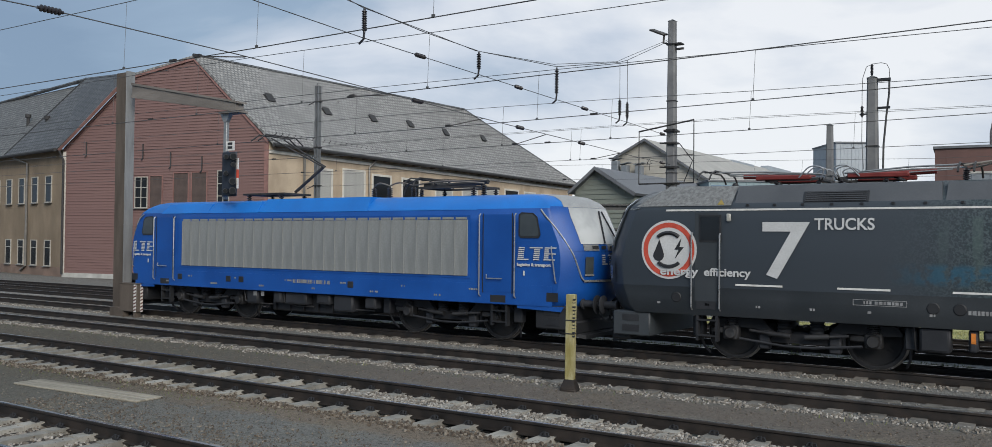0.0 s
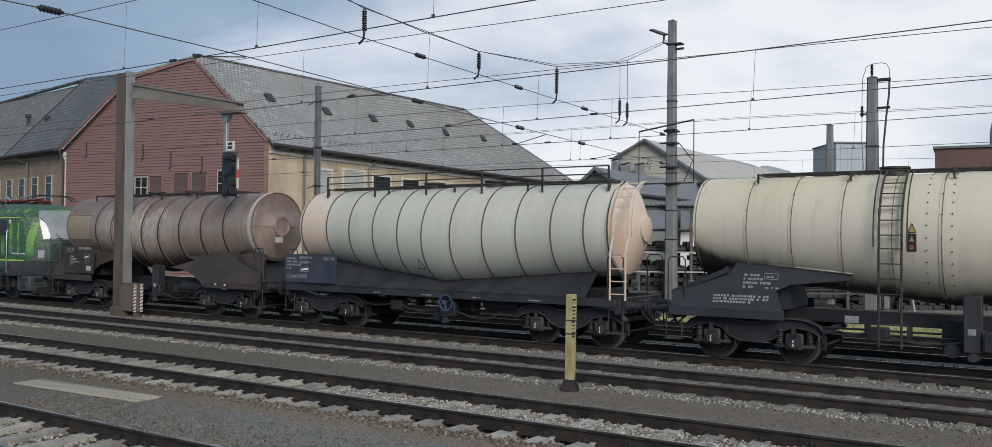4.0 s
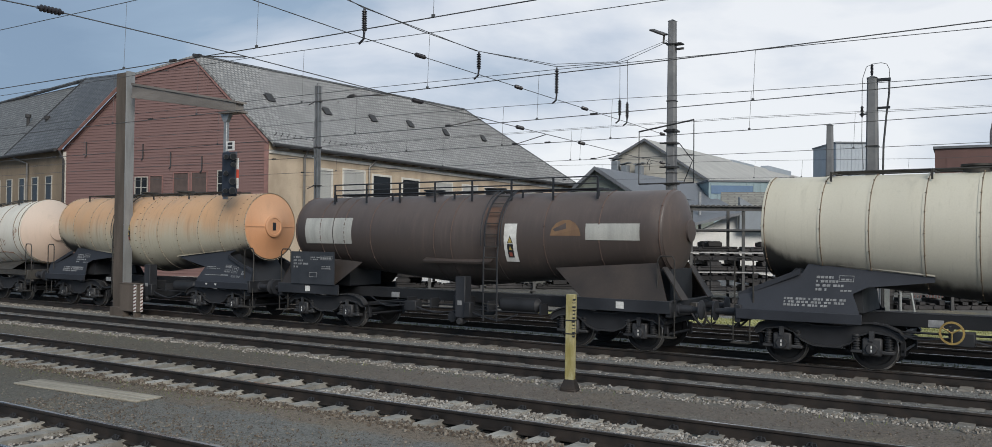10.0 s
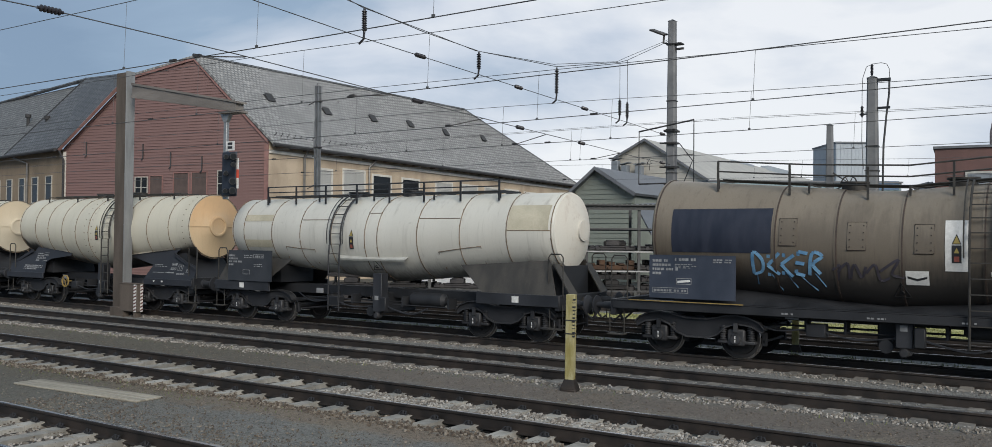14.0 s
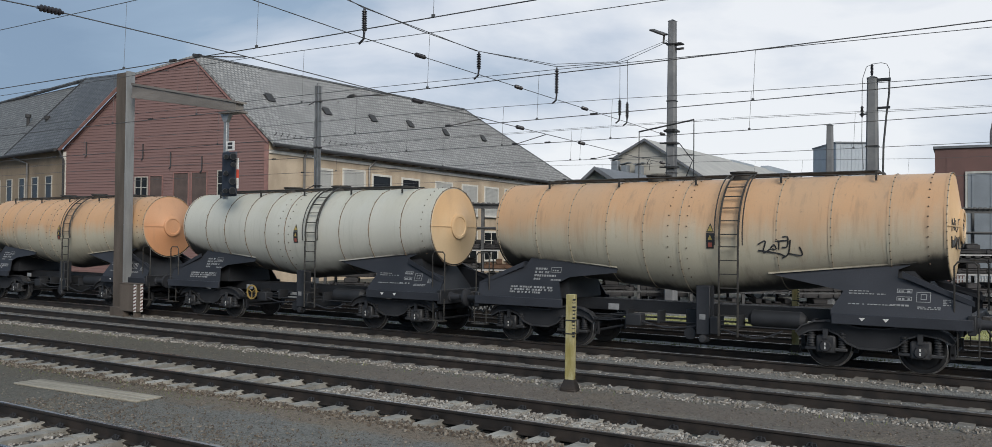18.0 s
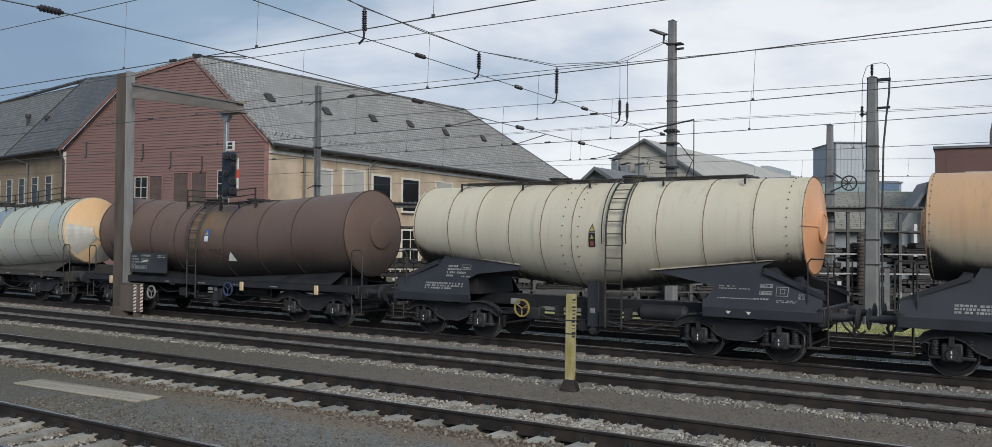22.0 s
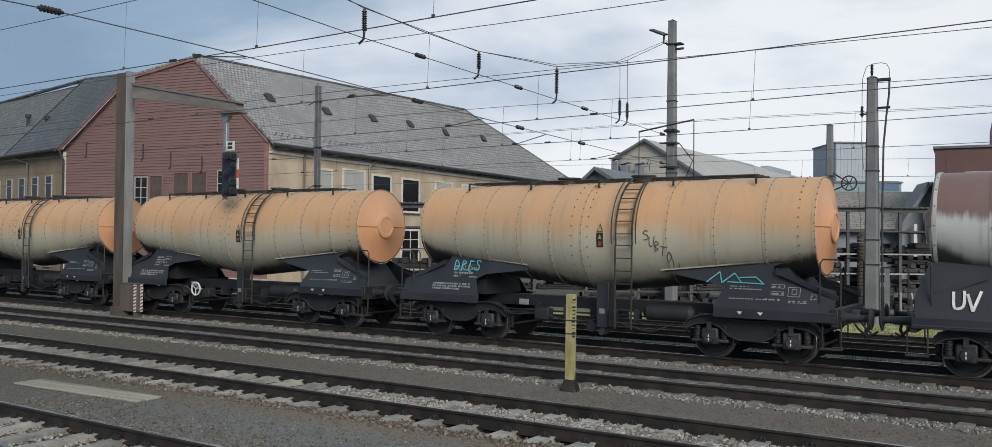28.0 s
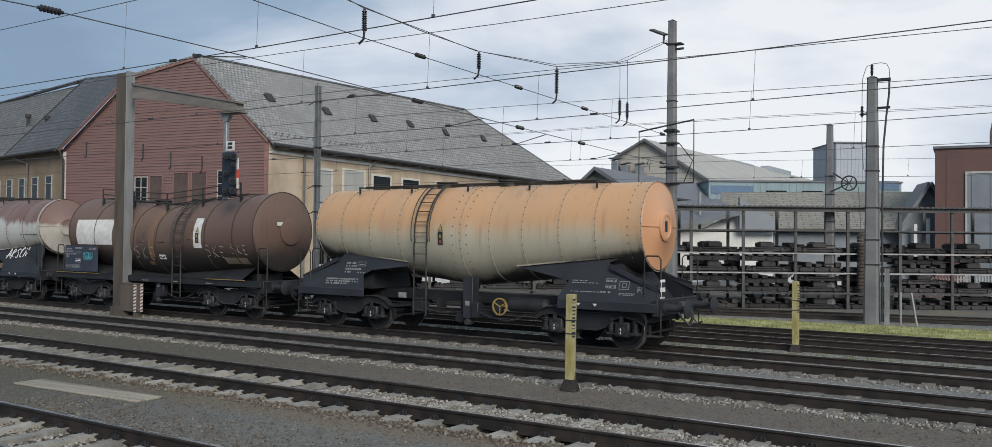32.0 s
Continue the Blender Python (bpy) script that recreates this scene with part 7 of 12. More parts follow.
def handwheel(w, x, z, mat_, y=-1.38):
    g = Geo()
    g.lathe([(-0.02, 0.225), (0.02, 0.225), (0.02, 0.188), (-0.02, 0.188), (-0.02, 0.225)], (x, y, z), "y", 24)
    for i in range(3):
        a = i * 2.094 + 0.52
        g.tube([(x, y, z), (x + 0.20 * math.cos(a), y, z + 0.20 * math.sin(a))], 0.016, 5)
    g.cyl((x, y, z), (x, y + 0.25, z), 0.02, n=6)
    part("handwheel", g, mat_, w, "round brake handwheel")


def bars_panel(w, x, z, rows, material=None, y=-1.40, slope=0.0, z0=1.0, seed=0, h=0.035, gap=0.03):
    """Unreadable inscriptions as short bars: rows of total widths."""
    rng = random.Random(seed)
    g = Geo()
    for i, wd in enumerate(rows):
        zz = z - i * (h + gap)
        u = 0.0
        while u < wd:
            k = min(rng.uniform(0.03, 0.075), wd - u)
            if k > 0.015:
                g.plate([(x + u, zz), (x + u + k, zz), (x + u + k, zz + h), (x + u, zz + h)], y - 0.004, 0.003, slope, z0)
            u += k + (0.018 if rng.random() < 0.75 else 0.06)
    ob = part("inscription", g, material or M_INK, w, "dull stencilled inscription", smooth=False)
    ob["kind"] = "stuff"
    return ob


def frame_box(w, x, z, wd, ht, y=-1.40, slope=0.0, z0=1.0, t=0.012):
    g = Geo()
    for a, b, c, d in ((0, wd, 0, t), (0, wd, ht - t, ht), (0, t, t, ht - t), (wd - t, wd, t, ht - t)):
        g.plate([(x + a, z + c), (x + b, z + c), (x + b, z + d), (x + a, z + d)], y - 0.004, 0.003, slope, z0)
    part("inscription_frame", g, M_INK, w, smooth=False)


def underside(w, kind, seed):
    """Brake gear, valves and pipes between the bogies."""
    rng = random.Random(seed)
    part("centre_sill", Geo().box(-5.75, 5.75, -0.26, 0.26, 0.88, 1.16, 0.01), M_UNDERDK, w)
    part("air_tank", Geo().lathe([(-0.62, 0.0), (-0.62, 0.10), (-0.52, 0.19), (0.52, 0.19), (0.62, 0.10), (0.62, 0.0)], (1.9 if seed % 2 else 2.0, -0.75, 0.92), "x", 16), M_UNDERDK, w, "dark cylindrical air tank")
    g = Geo()
    g.box(-0.22, 0.22, -0.7, 0.7, 0.45, 1.05, 0.03)
    g.cyl((0, -0.95, 0.52), (0, 0.95, 0.52), 0.10, n=12)
    g.cyl((0, -1.02, 0.52), (0, -0.95, 0.52), 0.14, n=12)
    part("outlet_valve", g, M_UNDERDK, w, "bottom outlet valve")
    lg = part("outlet_leg", Geo().box(0.20, 0.52, -1.16, -0.86, 0.52, 1.02 if kind else 1.62, 0.015), M_UNDER, w, "grey box leg of the outlet")
    part("leg_label", Geo().box(0.28, 0.42, -1.166, -1.161, 0.86, 0.98), M_INK, lg, smooth=False)
    part("hose_cap", Geo().lathe([(-0.16, 0.0), (-0.16, 0.075), (-0.12, 0.095), (0.0, 0.095)], (0.36, -1.05, 0.43), "y", 16), M_AXLEBOX, w, "dull round hose cap")
    g = Geo()
    g.tube(smooth_path([(0.55, -1.1, 0.75), (1.0, -1.15, 0.62), (1.6, -1.12, 0.52), (2.1, -1.05, 0.70)], 4), 0.022, 5)
    g.tube(smooth_path([(-2.9, -1.0, 0.95), (-2.2, -1.12, 0.72), (-1.4, -1.1, 0.78), (-0.6, -1.05, 0.62), (0.2, -1.0, 0.7)], 4), 0.018, 5)
    part("air_pipe", g, M_UNDER, w)
    part("mark_plate", Geo().box(-1.95, -1.68, -1.22, -1.20, 0.98, 1.12), M_INK, w, smooth=False)
    g = Geo()
    g.cyl((-3.0, -0.6, 0.80), (3.0, -0.6, 0.80), 0.025, n=6)
    g.cyl((-3.0, -0.9, 0.74), (2.6, -0.9, 0.74), 0.018, n=6)
    g.cyl((-1.1, 0.3, 0.62), (1.2, 0.3, 0.62), 0.03, n=6)
    for x in (-1.6, -0.8, 1.1, 2.7):
        g.box(x - 0.03, x + 0.03, -0.93, -0.57, 0.70, 0.98)
    g.box(-1.55, -1.15, -1.15, -0.85, 0.62, 0.90, 0.02)
    g.box(0.55, 0.75, -1.25, -1.05, 0.55, 0.95, 0.02)
    part("brake_rigging", g, M_UNDERDK, w)
    part("marker_disc", Geo().cyl((0.45, -1.12, 0.42), (0.45, -1.06, 0.42), 0.05, n=12), M_AXLEBOX, w, "small grey fitting")
    part("fitting_plate", Geo().box(0.40, 0.48, -1.15, -1.12, 0.82, 0.90), M_INK, w, smooth=False)


M_INK = paint("dull_white_lettering", (0.22, 0.225, 0.23), 0.7, 0, None, 6, 60, 0.3, 0.05)
M_OCHRE = paint("dull_ochre", (0.26, 0.18, 0.055), 0.6, 0, None, 6, 60, 0.3, 0.05)
M_DULLBLUE = paint("dull_blue_wheel", (0.035, 0.055, 0.12), 0.6, 0, None, 6, 60, 0.3, 0.05)
M_SEAMPALE = paint("pale_seam", (0.46, 0.42, 0.33), 0.7, 0, (0.34, 0.28, 0.20), 5, 40, 0.3, 0.2)
M_SEAMDARK = paint("dark_rivet", (0.060, 0.042, 0.030), 0.75, 0.1, (0.11, 0.075, 0.05), 5, 40, 0.3, 0.1)
M_SEAMSOFT = paint("sooty_seam", (0.052, 0.038, 0.032), 0.7, 0.1, (0.080, 0.058, 0.046), 4, 40, 0.3, 0.1)
M_SEAMLINE = paint("rusty_seam", (0.15, 0.10, 0.062), 0.75, 0.1, (0.25, 0.19, 0.13), 3, 40, 0.35, 0.2)
P_RIBS = (-4.05, -3.08, -2.05, -1.08, -0.18, 1.98, 3.08, 4.2)
P_RIGHT = [(1.77, 1.92), (4.70, 2.22), (4.36, 2.08), (4.36, 1.92), (5.70, 1.60), (5.70, 0.95), (3.16, 0.95), (3.12, 1.22), (3.34, 1.62), (2.6, 1.76)]
P_LEFT = [(-4.30, 2.20), (-1.86, 1.96), (-1.86, 1.84), (-3.1, 1.70), (-3.38, 1.56), (-3.22, 1.17), (-3.26, 0.95), (-5.72, 0.95), (-5.72, 1.48), (-4.42, 1.96)]
SLANT = 0.40


def base_wagon(label, group, half=6.4, pivots=3.9, head=None):
    w = thing("tank_wagon", label, "tank wagon", group=group)
    bogie(w, -pivots)
    bogie(w, pivots)
    for s in (-1, 1):
        wagon_end(w, half, head or M_UNDERDK, s)
    return w


def cone_wagon(label, shell_mat, cap_mat, seed, flip=False, cradle=None, tags=(), wheel=None, signs=(0.37,), lad=1.03, hatch=False, cap=None, flange=True, e=5.24, ribs=None):
    """The common wagon of the train: double-cone tank on saddle plates over the bogies."""
    cradle = cradle or M_CRADLE
    w = base_wagon(label, "tank wagons of the train")
    t = Tank([(-e, 1.10, 2.97), (0.0, 1.36, 2.71), (e, 1.10, 2.97)])
    body = part("tank", t.shell(0.17, 0.30), shell_mat, w)
    k = -1 if flip else 1
    ribs_x = (-e + 0.01, *(ribs or (P_RIBS if not flip else tuple(-x for x in P_RIBS))), e - 0.01)
    for x in ribs_x:
        part("seam_band", t.band(x, 0.05, 0.010), shell_mat, body)
        pale = shell_mat in (M_T_ORANGE, M_T_ORANGE2)
        part("seam_line", t.band(x + 0.03, 0.016, 0.013, 0 if pale else 13), M_SEAMPALE if pale else M_SEAMLINE, body, "pale dusty seam" if pale else "dark rusty seam with studs")
        if pale:
            part("rivets", t.rivets(x + 0.03, 15), M_SEAMDARK, body, "row of dark rivets")["kind"] = "stuff"
    if lad is not None:
        for x in (-0.42 * k, 0.03 * k, 4.93):
            part("rivets", t.rivets(x, 13), M_SEAMDARK, body, "row of dark rivets")["kind"] = "stuff"
    for s in (-1, 1):
        turn = pose(0, 0, 0, 0, 0, 0 if s > 0 else 180)
        g = Geo().lathe([(e + 0.02, 1.075), (e + 0.035, 1.065), (e + 0.165, 0.34), (e + 0.176, 0.33)], (0, 0, 2.97), "x", 44)
        c = part("end_cap", g, cap_mat, w, "dished tank end in a stronger tone" if cap else "", at=turn)
        g = Geo().lathe([(e + 0.12, 0.36), (e + 0.205, 0.36), (e + 0.225, 0.33), (e + 0.225, 0.27), (e + 0.205, 0.26), (e + 0.205, 0.0)], (0, 0, 2.97), "x", 28)
        part("end_manhole", g, cap_mat, c, "round cover in the tank end")
        if hatch:
            part("opening", Geo().box(e + 0.207, e + 0.213, -0.07, 0.07, 2.84, 3.10), M_BLACK, c, smooth=False)
        g = Geo()
        for y0, y1 in ((-1.08, -0.37), (0.37, 1.08)):
            g.slab([(e + 0.02, y0, 2.955), (e + (0.19 if abs(y0) < 0.5 else 0.05), y0, 2.955), (e + (0.19 if abs(y1) < 0.5 else 0.05), y1, 2.955), (e + 0.02, y1, 2.955)], (0, 0, 1), 0.02)
        part("cap_seam", g, cap_mat, c, smooth=False)
    for poly in (P_RIGHT, P_LEFT):
        for s in (-1, 1):
            g = Geo().plate(poly, s * 1.31 - (0.03 if s > 0 else 0.0), 0.03, -s * SLANT, 1.0)
            part("saddle_plate", g, cradle, w, "grey steel saddle plate")
        g = Geo()
        top = poly[:2]
        for s in (-1, 1):
            a, b = top
            ya, yb = s * (1.31 - SLANT * (a[1] - 1.0)), s * (1.31 - SLANT * (b[1] - 1.0))
            g.slab([(a[0], ya + s * 0.05, a[1]), (b[0], yb + s * 0.05, b[1]), (b[0], yb - s * 0.22, b[1] + 0.02), (a[0], ya - s * 0.22, a[1] + 0.02)], (0, 0, 1), 0.03)
        if flange:
            part("saddle_flange", g, shell_mat, w, smooth=False)
    for s in (-1, 1):
        turn = pose(0, 0, 0, 0, 0, 0 if s > 0 else 180)
        for y in (-1.335, 1.28):
            part("side_sill", Geo().box(3.16, 5.74, y, y + 0.055, 0.95, 1.16, 0.008), cradle, w, at=turn)
        g = Geo().add([(3.2, -0.9, 1.16), (5.3, -0.9, 1.16), (5.3, 0.9, 1.16), (3.2, 0.9, 1.16), (3.3, -0.7, 2.2), (4.6, -0.7, 2.1), (4.6, 0.7, 2.1), (3.3, 0.7, 2.2)], [(0, 1, 5, 4), (1, 2, 6, 5), (2, 3, 7, 6), (3, 0, 4, 7), (0, 3, 2, 1)])
        part("saddle", g, M_UNDERDK, w, at=turn, smooth=False)
        for y in (-1.05, 0.97):
            part("end_strut", Geo().slab([(4.45, y, 2.05), (5.75, y * 1.1, 1.50), (5.75, y * 1.1, 1.40), (4.45, y, 1.93)], (0, 1, 0), 0.06), cradle, w, at=turn, smooth=False)
    underside(w, 0, seed)
    if lad is not None:
        ladder(t, w, lad * k, 0.55)
    walkway(t, w, -3.9, 3.9, 0.0, M_LADDER)
    for x in signs:
        sign_stack(t, w, x * k, 2.78)
    if wheel:
        handwheel(w, -1.52 * k, 0.90, wheel)
    # inscriptions of both saddle plates
    sl = dict(y=-1.315, slope=SLANT, z0=1.0)
    bars_panel(w, -4.75, 1.40, (1.25, 1.25, 0.9), seed=seed, **sl, h=0.045, gap=0.02)
    bars_panel(w, -4.12, 1.86, (0.34, 0.44, 0.62, 0.22), seed=seed + 1, **sl, h=0.05, gap=0.035)
    frame_box(w, -3.95 + 0.28, 1.80, 0.30, 0.13, **sl)
    bars_panel(w, -3.62, 1.83, (0.2,), seed=seed + 2, **sl)
    bars_panel(w, -3.62, 1.60, (0.28,), seed=seed + 3, **sl)
    bars_panel(w, 3.45, 1.62, (0.42, 0.70), seed=seed + 4, **sl, h=0.022)
    bars_panel(w, 3.45, 1.36, (0.95,), seed=seed + 5, **sl, h=0.02)
    for x, z, a, b in ((4.36, 1.62, 0.28, 0.08), (4.36, 1.47, 0.28, 0.08), (4.72, 1.45, 0.26, 0.20), (4.80, 1.50, 0.11, 0.11)):
        frame_box(w, x, z, a, b, **sl)
    bars_panel(w, 4.39, 1.635, (0.22,), seed=seed + 6, **sl)
    bars_panel(w, 4.39, 1.485, (0.22,), seed=seed + 7, **sl)
    bars_panel(w, 4.25, 1.36, (0.34, ), seed=seed + 8, **sl)
    bars_panel(w, 4.75, 1.35, (0.42, 0.42), seed=seed + 9, **sl, h=0.02, gap=0.012)
    bars_panel(w, 5.2, 1.50, (0.14, 0.14, 0.14, 0.14), seed=seed + 9, **sl, h=0.02, gap=0.012)
    for x in (3.75, 4.2):
        part("mark", Geo().plate([(x - 0.06, 1.10), (x + 0.06, 1.10), (x, 1.03)], -1.345, 0.004), M_WHITE, w, smooth=False)
    return w, t


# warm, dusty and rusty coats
M_T_ORANGE = tank_paint("cream_with_orange_dust", (0.45, 0.42, 0.33), (0.54, 0.295, 0.140), 2.45, 3.15, 0.92, wave=0.34, soot_shade=1.0)
M_T_ORANGE2 = tank_paint("cream_orange_streaked", (0.45, 0.42, 0.33), (0.52, 0.280, 0.130), 2.30, 3.40, 0.85, wave=0.5, dirty=0.3, soot_shade=1.0)
M_T_CREAM = tank_paint("cream_coat", (0.525, 0.495, 0.405), (0.53, 0.44, 0.27), 3.0, 4.6, 0.55, dirty=0.18, wave=0.5, soot_shade=1.0)
M_T_CREAM2 = tank_paint("pale_cream_coat", (0.53, 0.505, 0.42), (0.52, 0.45, 0.30), 3.1, 4.9, 0.5, dirty=0.14, wave=0.4, soot_shade=1.0)
M_T_WHITE = tank_paint("greyish_white_coat", (0.485, 0.485, 0.435), (0.47, 0.43, 0.31), 3.1, 4.3, 0.5, dirty=0.18, wave=0.5, soot_shade=1.0)
M_T_WHITE2 = tank_paint("dusty_white_coat", (0.545, 0.535, 0.485), (0.50, 0.43, 0.29), 3.3, 4.6, 0.4, dirty=0.28, wave=0.5, grime_shade=1.58)
M_CAP_ORANGE = tank_paint("orange_cap", (0.56, 0.28, 0.145), (0.57, 0.335, 0.20), 2.3, 3.8, 0.8, dirty=0.12, wave=0.4)
M_CAP_SALMON = tank_paint("salmon_cap", (0.56, 0.36, 0.20), (0.58, 0.31, 0.13), 2.4, 3.7, 0.8, dirty=0.35, dirt=(0.55, 0.47, 0.37), wave=0.8)
M_CAP_PEACH = tank_paint("peach_cap", (0.58, 0.44, 0.28), (0.60, 0.36, 0.17), 2.4, 3.7, 0.8, dirty=0.12, wave=0.5)
M_CAP_PALE = tank_paint("pale_peach_cap", (0.55, 0.49, 0.38), (0.56, 0.44, 0.28), 2.6, 3.9, 0.7, dirty=0.12, wave=0.5)
M_CAP_PINK = tank_paint("pink_cap", (0.56, 0.44, 0.36), (0.58, 0.50, 0.43), 2.4, 3.9, 0.7, dirty=0.15, wave=0.5)
M_CAP_RED = tank_paint("half_red_cap", (0.43, 0.41, 0.37), (0.155, 0.070, 0.058), 2.9, 3.1, 0.85, dirty=0.4, dirt=(0.24, 0.15, 0.11), wave=0.3)
M_T_BANANA = tank_paint("stained_white_coat", (0.60, 0.585, 0.53), (0.58, 0.52, 0.43), 2.0, 3.8, 0.4, dirt=(0.20, 0.075, 0.03), dirty=0.30, wave=0.7)
# rust brown: the paler upper tint also carries the light on the crown
M_T_BROWN = tank_paint("rust_brown_coat", (0.122, 0.079, 0.063), (0.165, 0.107, 0.083), 2.3, 3.7, 0.7, dirty=0.45, dirt=(0.045, 0.035, 0.031), rough=0.55, wave=0.9, grime_shade=2.12)
M_T_BROWN2 = tank_paint("purple_brown_coat", (0.108, 0.074, 0.062), (0.145, 0.095, 0.077), 2.2, 3.6, 0.7, dirty=0.3, dirt=(0.05, 0.038, 0.033), rough=0.6, wave=0.8, blotch=0.10, blotch_col=(0.21, 0.13, 0.075), grime_shade=1.85)
M_T_SILVER = tank_paint("bare_streaked_metal", (0.275, 0.215, 0.18), (0.165, 0.108, 0.090), 2.75, 3.5, 0.9, dirty=0.25, dirt=(0.5, 0.45, 0.40), rough=0.36, wave=0.8, metal=0.35, grime_shade=1.75, bare=(0.48, 0.42, 0.37))
M_T_DARK = tank_paint("sooty_dark_coat", (0.066, 0.052, 0.047), (0.108, 0.084, 0.076), 2.6, 3.6, 0.7, dirty=0.3, dirt=(0.14, 0.10, 0.08), rough=0.5, wave=0.8, grime_shade=1.7)
M_T_TAUPE = tank_paint("taupe_coat", (0.118, 0.098, 0.074), (0.215, 0.184, 0.142), 2.6, 3.5, 0.8, dirty=0.35, dirt=(0.065, 0.05, 0.04), rough=0.55, wave=0.9, grime_shade=2.0)
M_T_MINT = tank_paint("greenish_white_coat", (0.46, 0.475, 0.425), (0.45, 0.435, 0.37), 2.6, 3.6, 0.6, dirty=0.2, wave=0.6)
M_T_BLUEGREY = tank_paint("pale_blue_grey_coat", (0.43, 0.455, 0.39), (0.37, 0.42, 0.385), 2.4, 3.4, 0.8, dirty=0.35, dirt=(0.40, 0.31, 0.22), wave=0.8, blotch=0.5, blotch_col=(0.50, 0.43, 0.33))
M_T_REDTOP = tank_paint("white_with_red_crown", (0.45, 0.465, 0.45), (0.130, 0.058, 0.048), 3.02, 3.28, 0.95, dirty=0.3, dirt=(0.15, 0.09, 0.075), wave=0.32, soot_shade=1.0)


# ---- the other wagons ----
def hatch_plate(t, w, x0, x1, z0, z1, mat_, rim):
    """A bolted plate on the flank: sheet, raised rim, bolt heads."""
    pl = part("bolted_plate", t.patch(x0, x1, z0, z1, 0.014, 1), mat_, w, "bolted flank plate")
    part("plate_rim", Geo().tube(t.line([(x0, z0), (x0, z1), (x1, z1), (x1, z0), (x0, z0)], 0.016), 0.009, 4), rim, pl)
    g = Geo()
    for i in range(4):
        for x in (x0 + 0.05, x1 - 0.05):
            z = z0 + 0.07 + (z1 - z0 - 0.14) * i / 3
            p = t.line([(x, z)], 0.014)[0]
            g.cyl(p, p + Vector((0, -0.014, 0)), 0.014, n=6)
    part("bolts", g, rim, pl)


def warn_triangle(t, w, x, z, size):
    """A black-edged warning triangle with a small mark in it."""
    h = size * 0.86
    o = [(x - size / 2, z), (x + size / 2, z), (x, z + h)]
    tr = part("warning_triangle", Geo().tube(t.line(o + o[:1], 0.014), size * 0.035, 4), M_BLACK, w, "black outlined warning triangle", smooth=False)
    g = Geo().add(t.line([(x - size * 0.22, z + h * 0.16), (x + size * 0.20, z + h * 0.16), (x + size * 0.14, z + h * 0.28), (x - size * 0.18, z + h * 0.30)], 0.018), [(0, 1, 2, 3)])
    g.tube(t.line([(x - size * 0.12, z + h * 0.30), (x, z + h * 0.46), (x + size * 0.12, z + h * 0.34)], 0.020), size * 0.03, 4)
    part("symbol", g, M_BLACK, tr, smooth=False)


def arrow_panel(t, w, x0, x1, z0, z1):
    """White plate with a flat black chevron."""
    pl = part("arrow_panel", t.patch(x0, x1, z0, z1, 0.010, 1), M_WHITE, w, "white plate with a black chevron")
    c, zz, k = (x0 + x1) / 2, z0 + (z1 - z0) * 0.45, (x1 - x0) * 0.42
    g = Geo().add(t.line([(c - k, zz + 0.05), (c, zz), (c, zz - 0.045), (c - k, zz + 0.005)], 0.014), [(0, 1, 2, 3)])
    g.add(t.line([(c, zz), (c + k, zz + 0.05), (c + k, zz + 0.005), (c, zz - 0.045)], 0.014), [(0, 1, 2, 3)])
    part("chevron", g, M_BLACK, pl, smooth=False)


def flank_text(t, w, x, z, wd, mat_, seed, h=0.045):
    """An unreadable line of small letters lying on the flank."""
    rng = random.Random(seed)
    g, u = Geo(), 0.0
    while u < wd - 0.03:
        k = min(rng.uniform(0.025, 0.06), wd - u)
        q = t.patch(x + u, x + u + k, z, z + h * rng.choice((0.75, 1.0)), 0.008, 1, 1)
        g.add(q.v, q.f)
        u += k + (0.018 if rng.random() < 0.8 else 0.07)
    ob = part("inscription", g, mat_, w, "small stencilled line", smooth=False)
    ob["kind"] = "stuff"


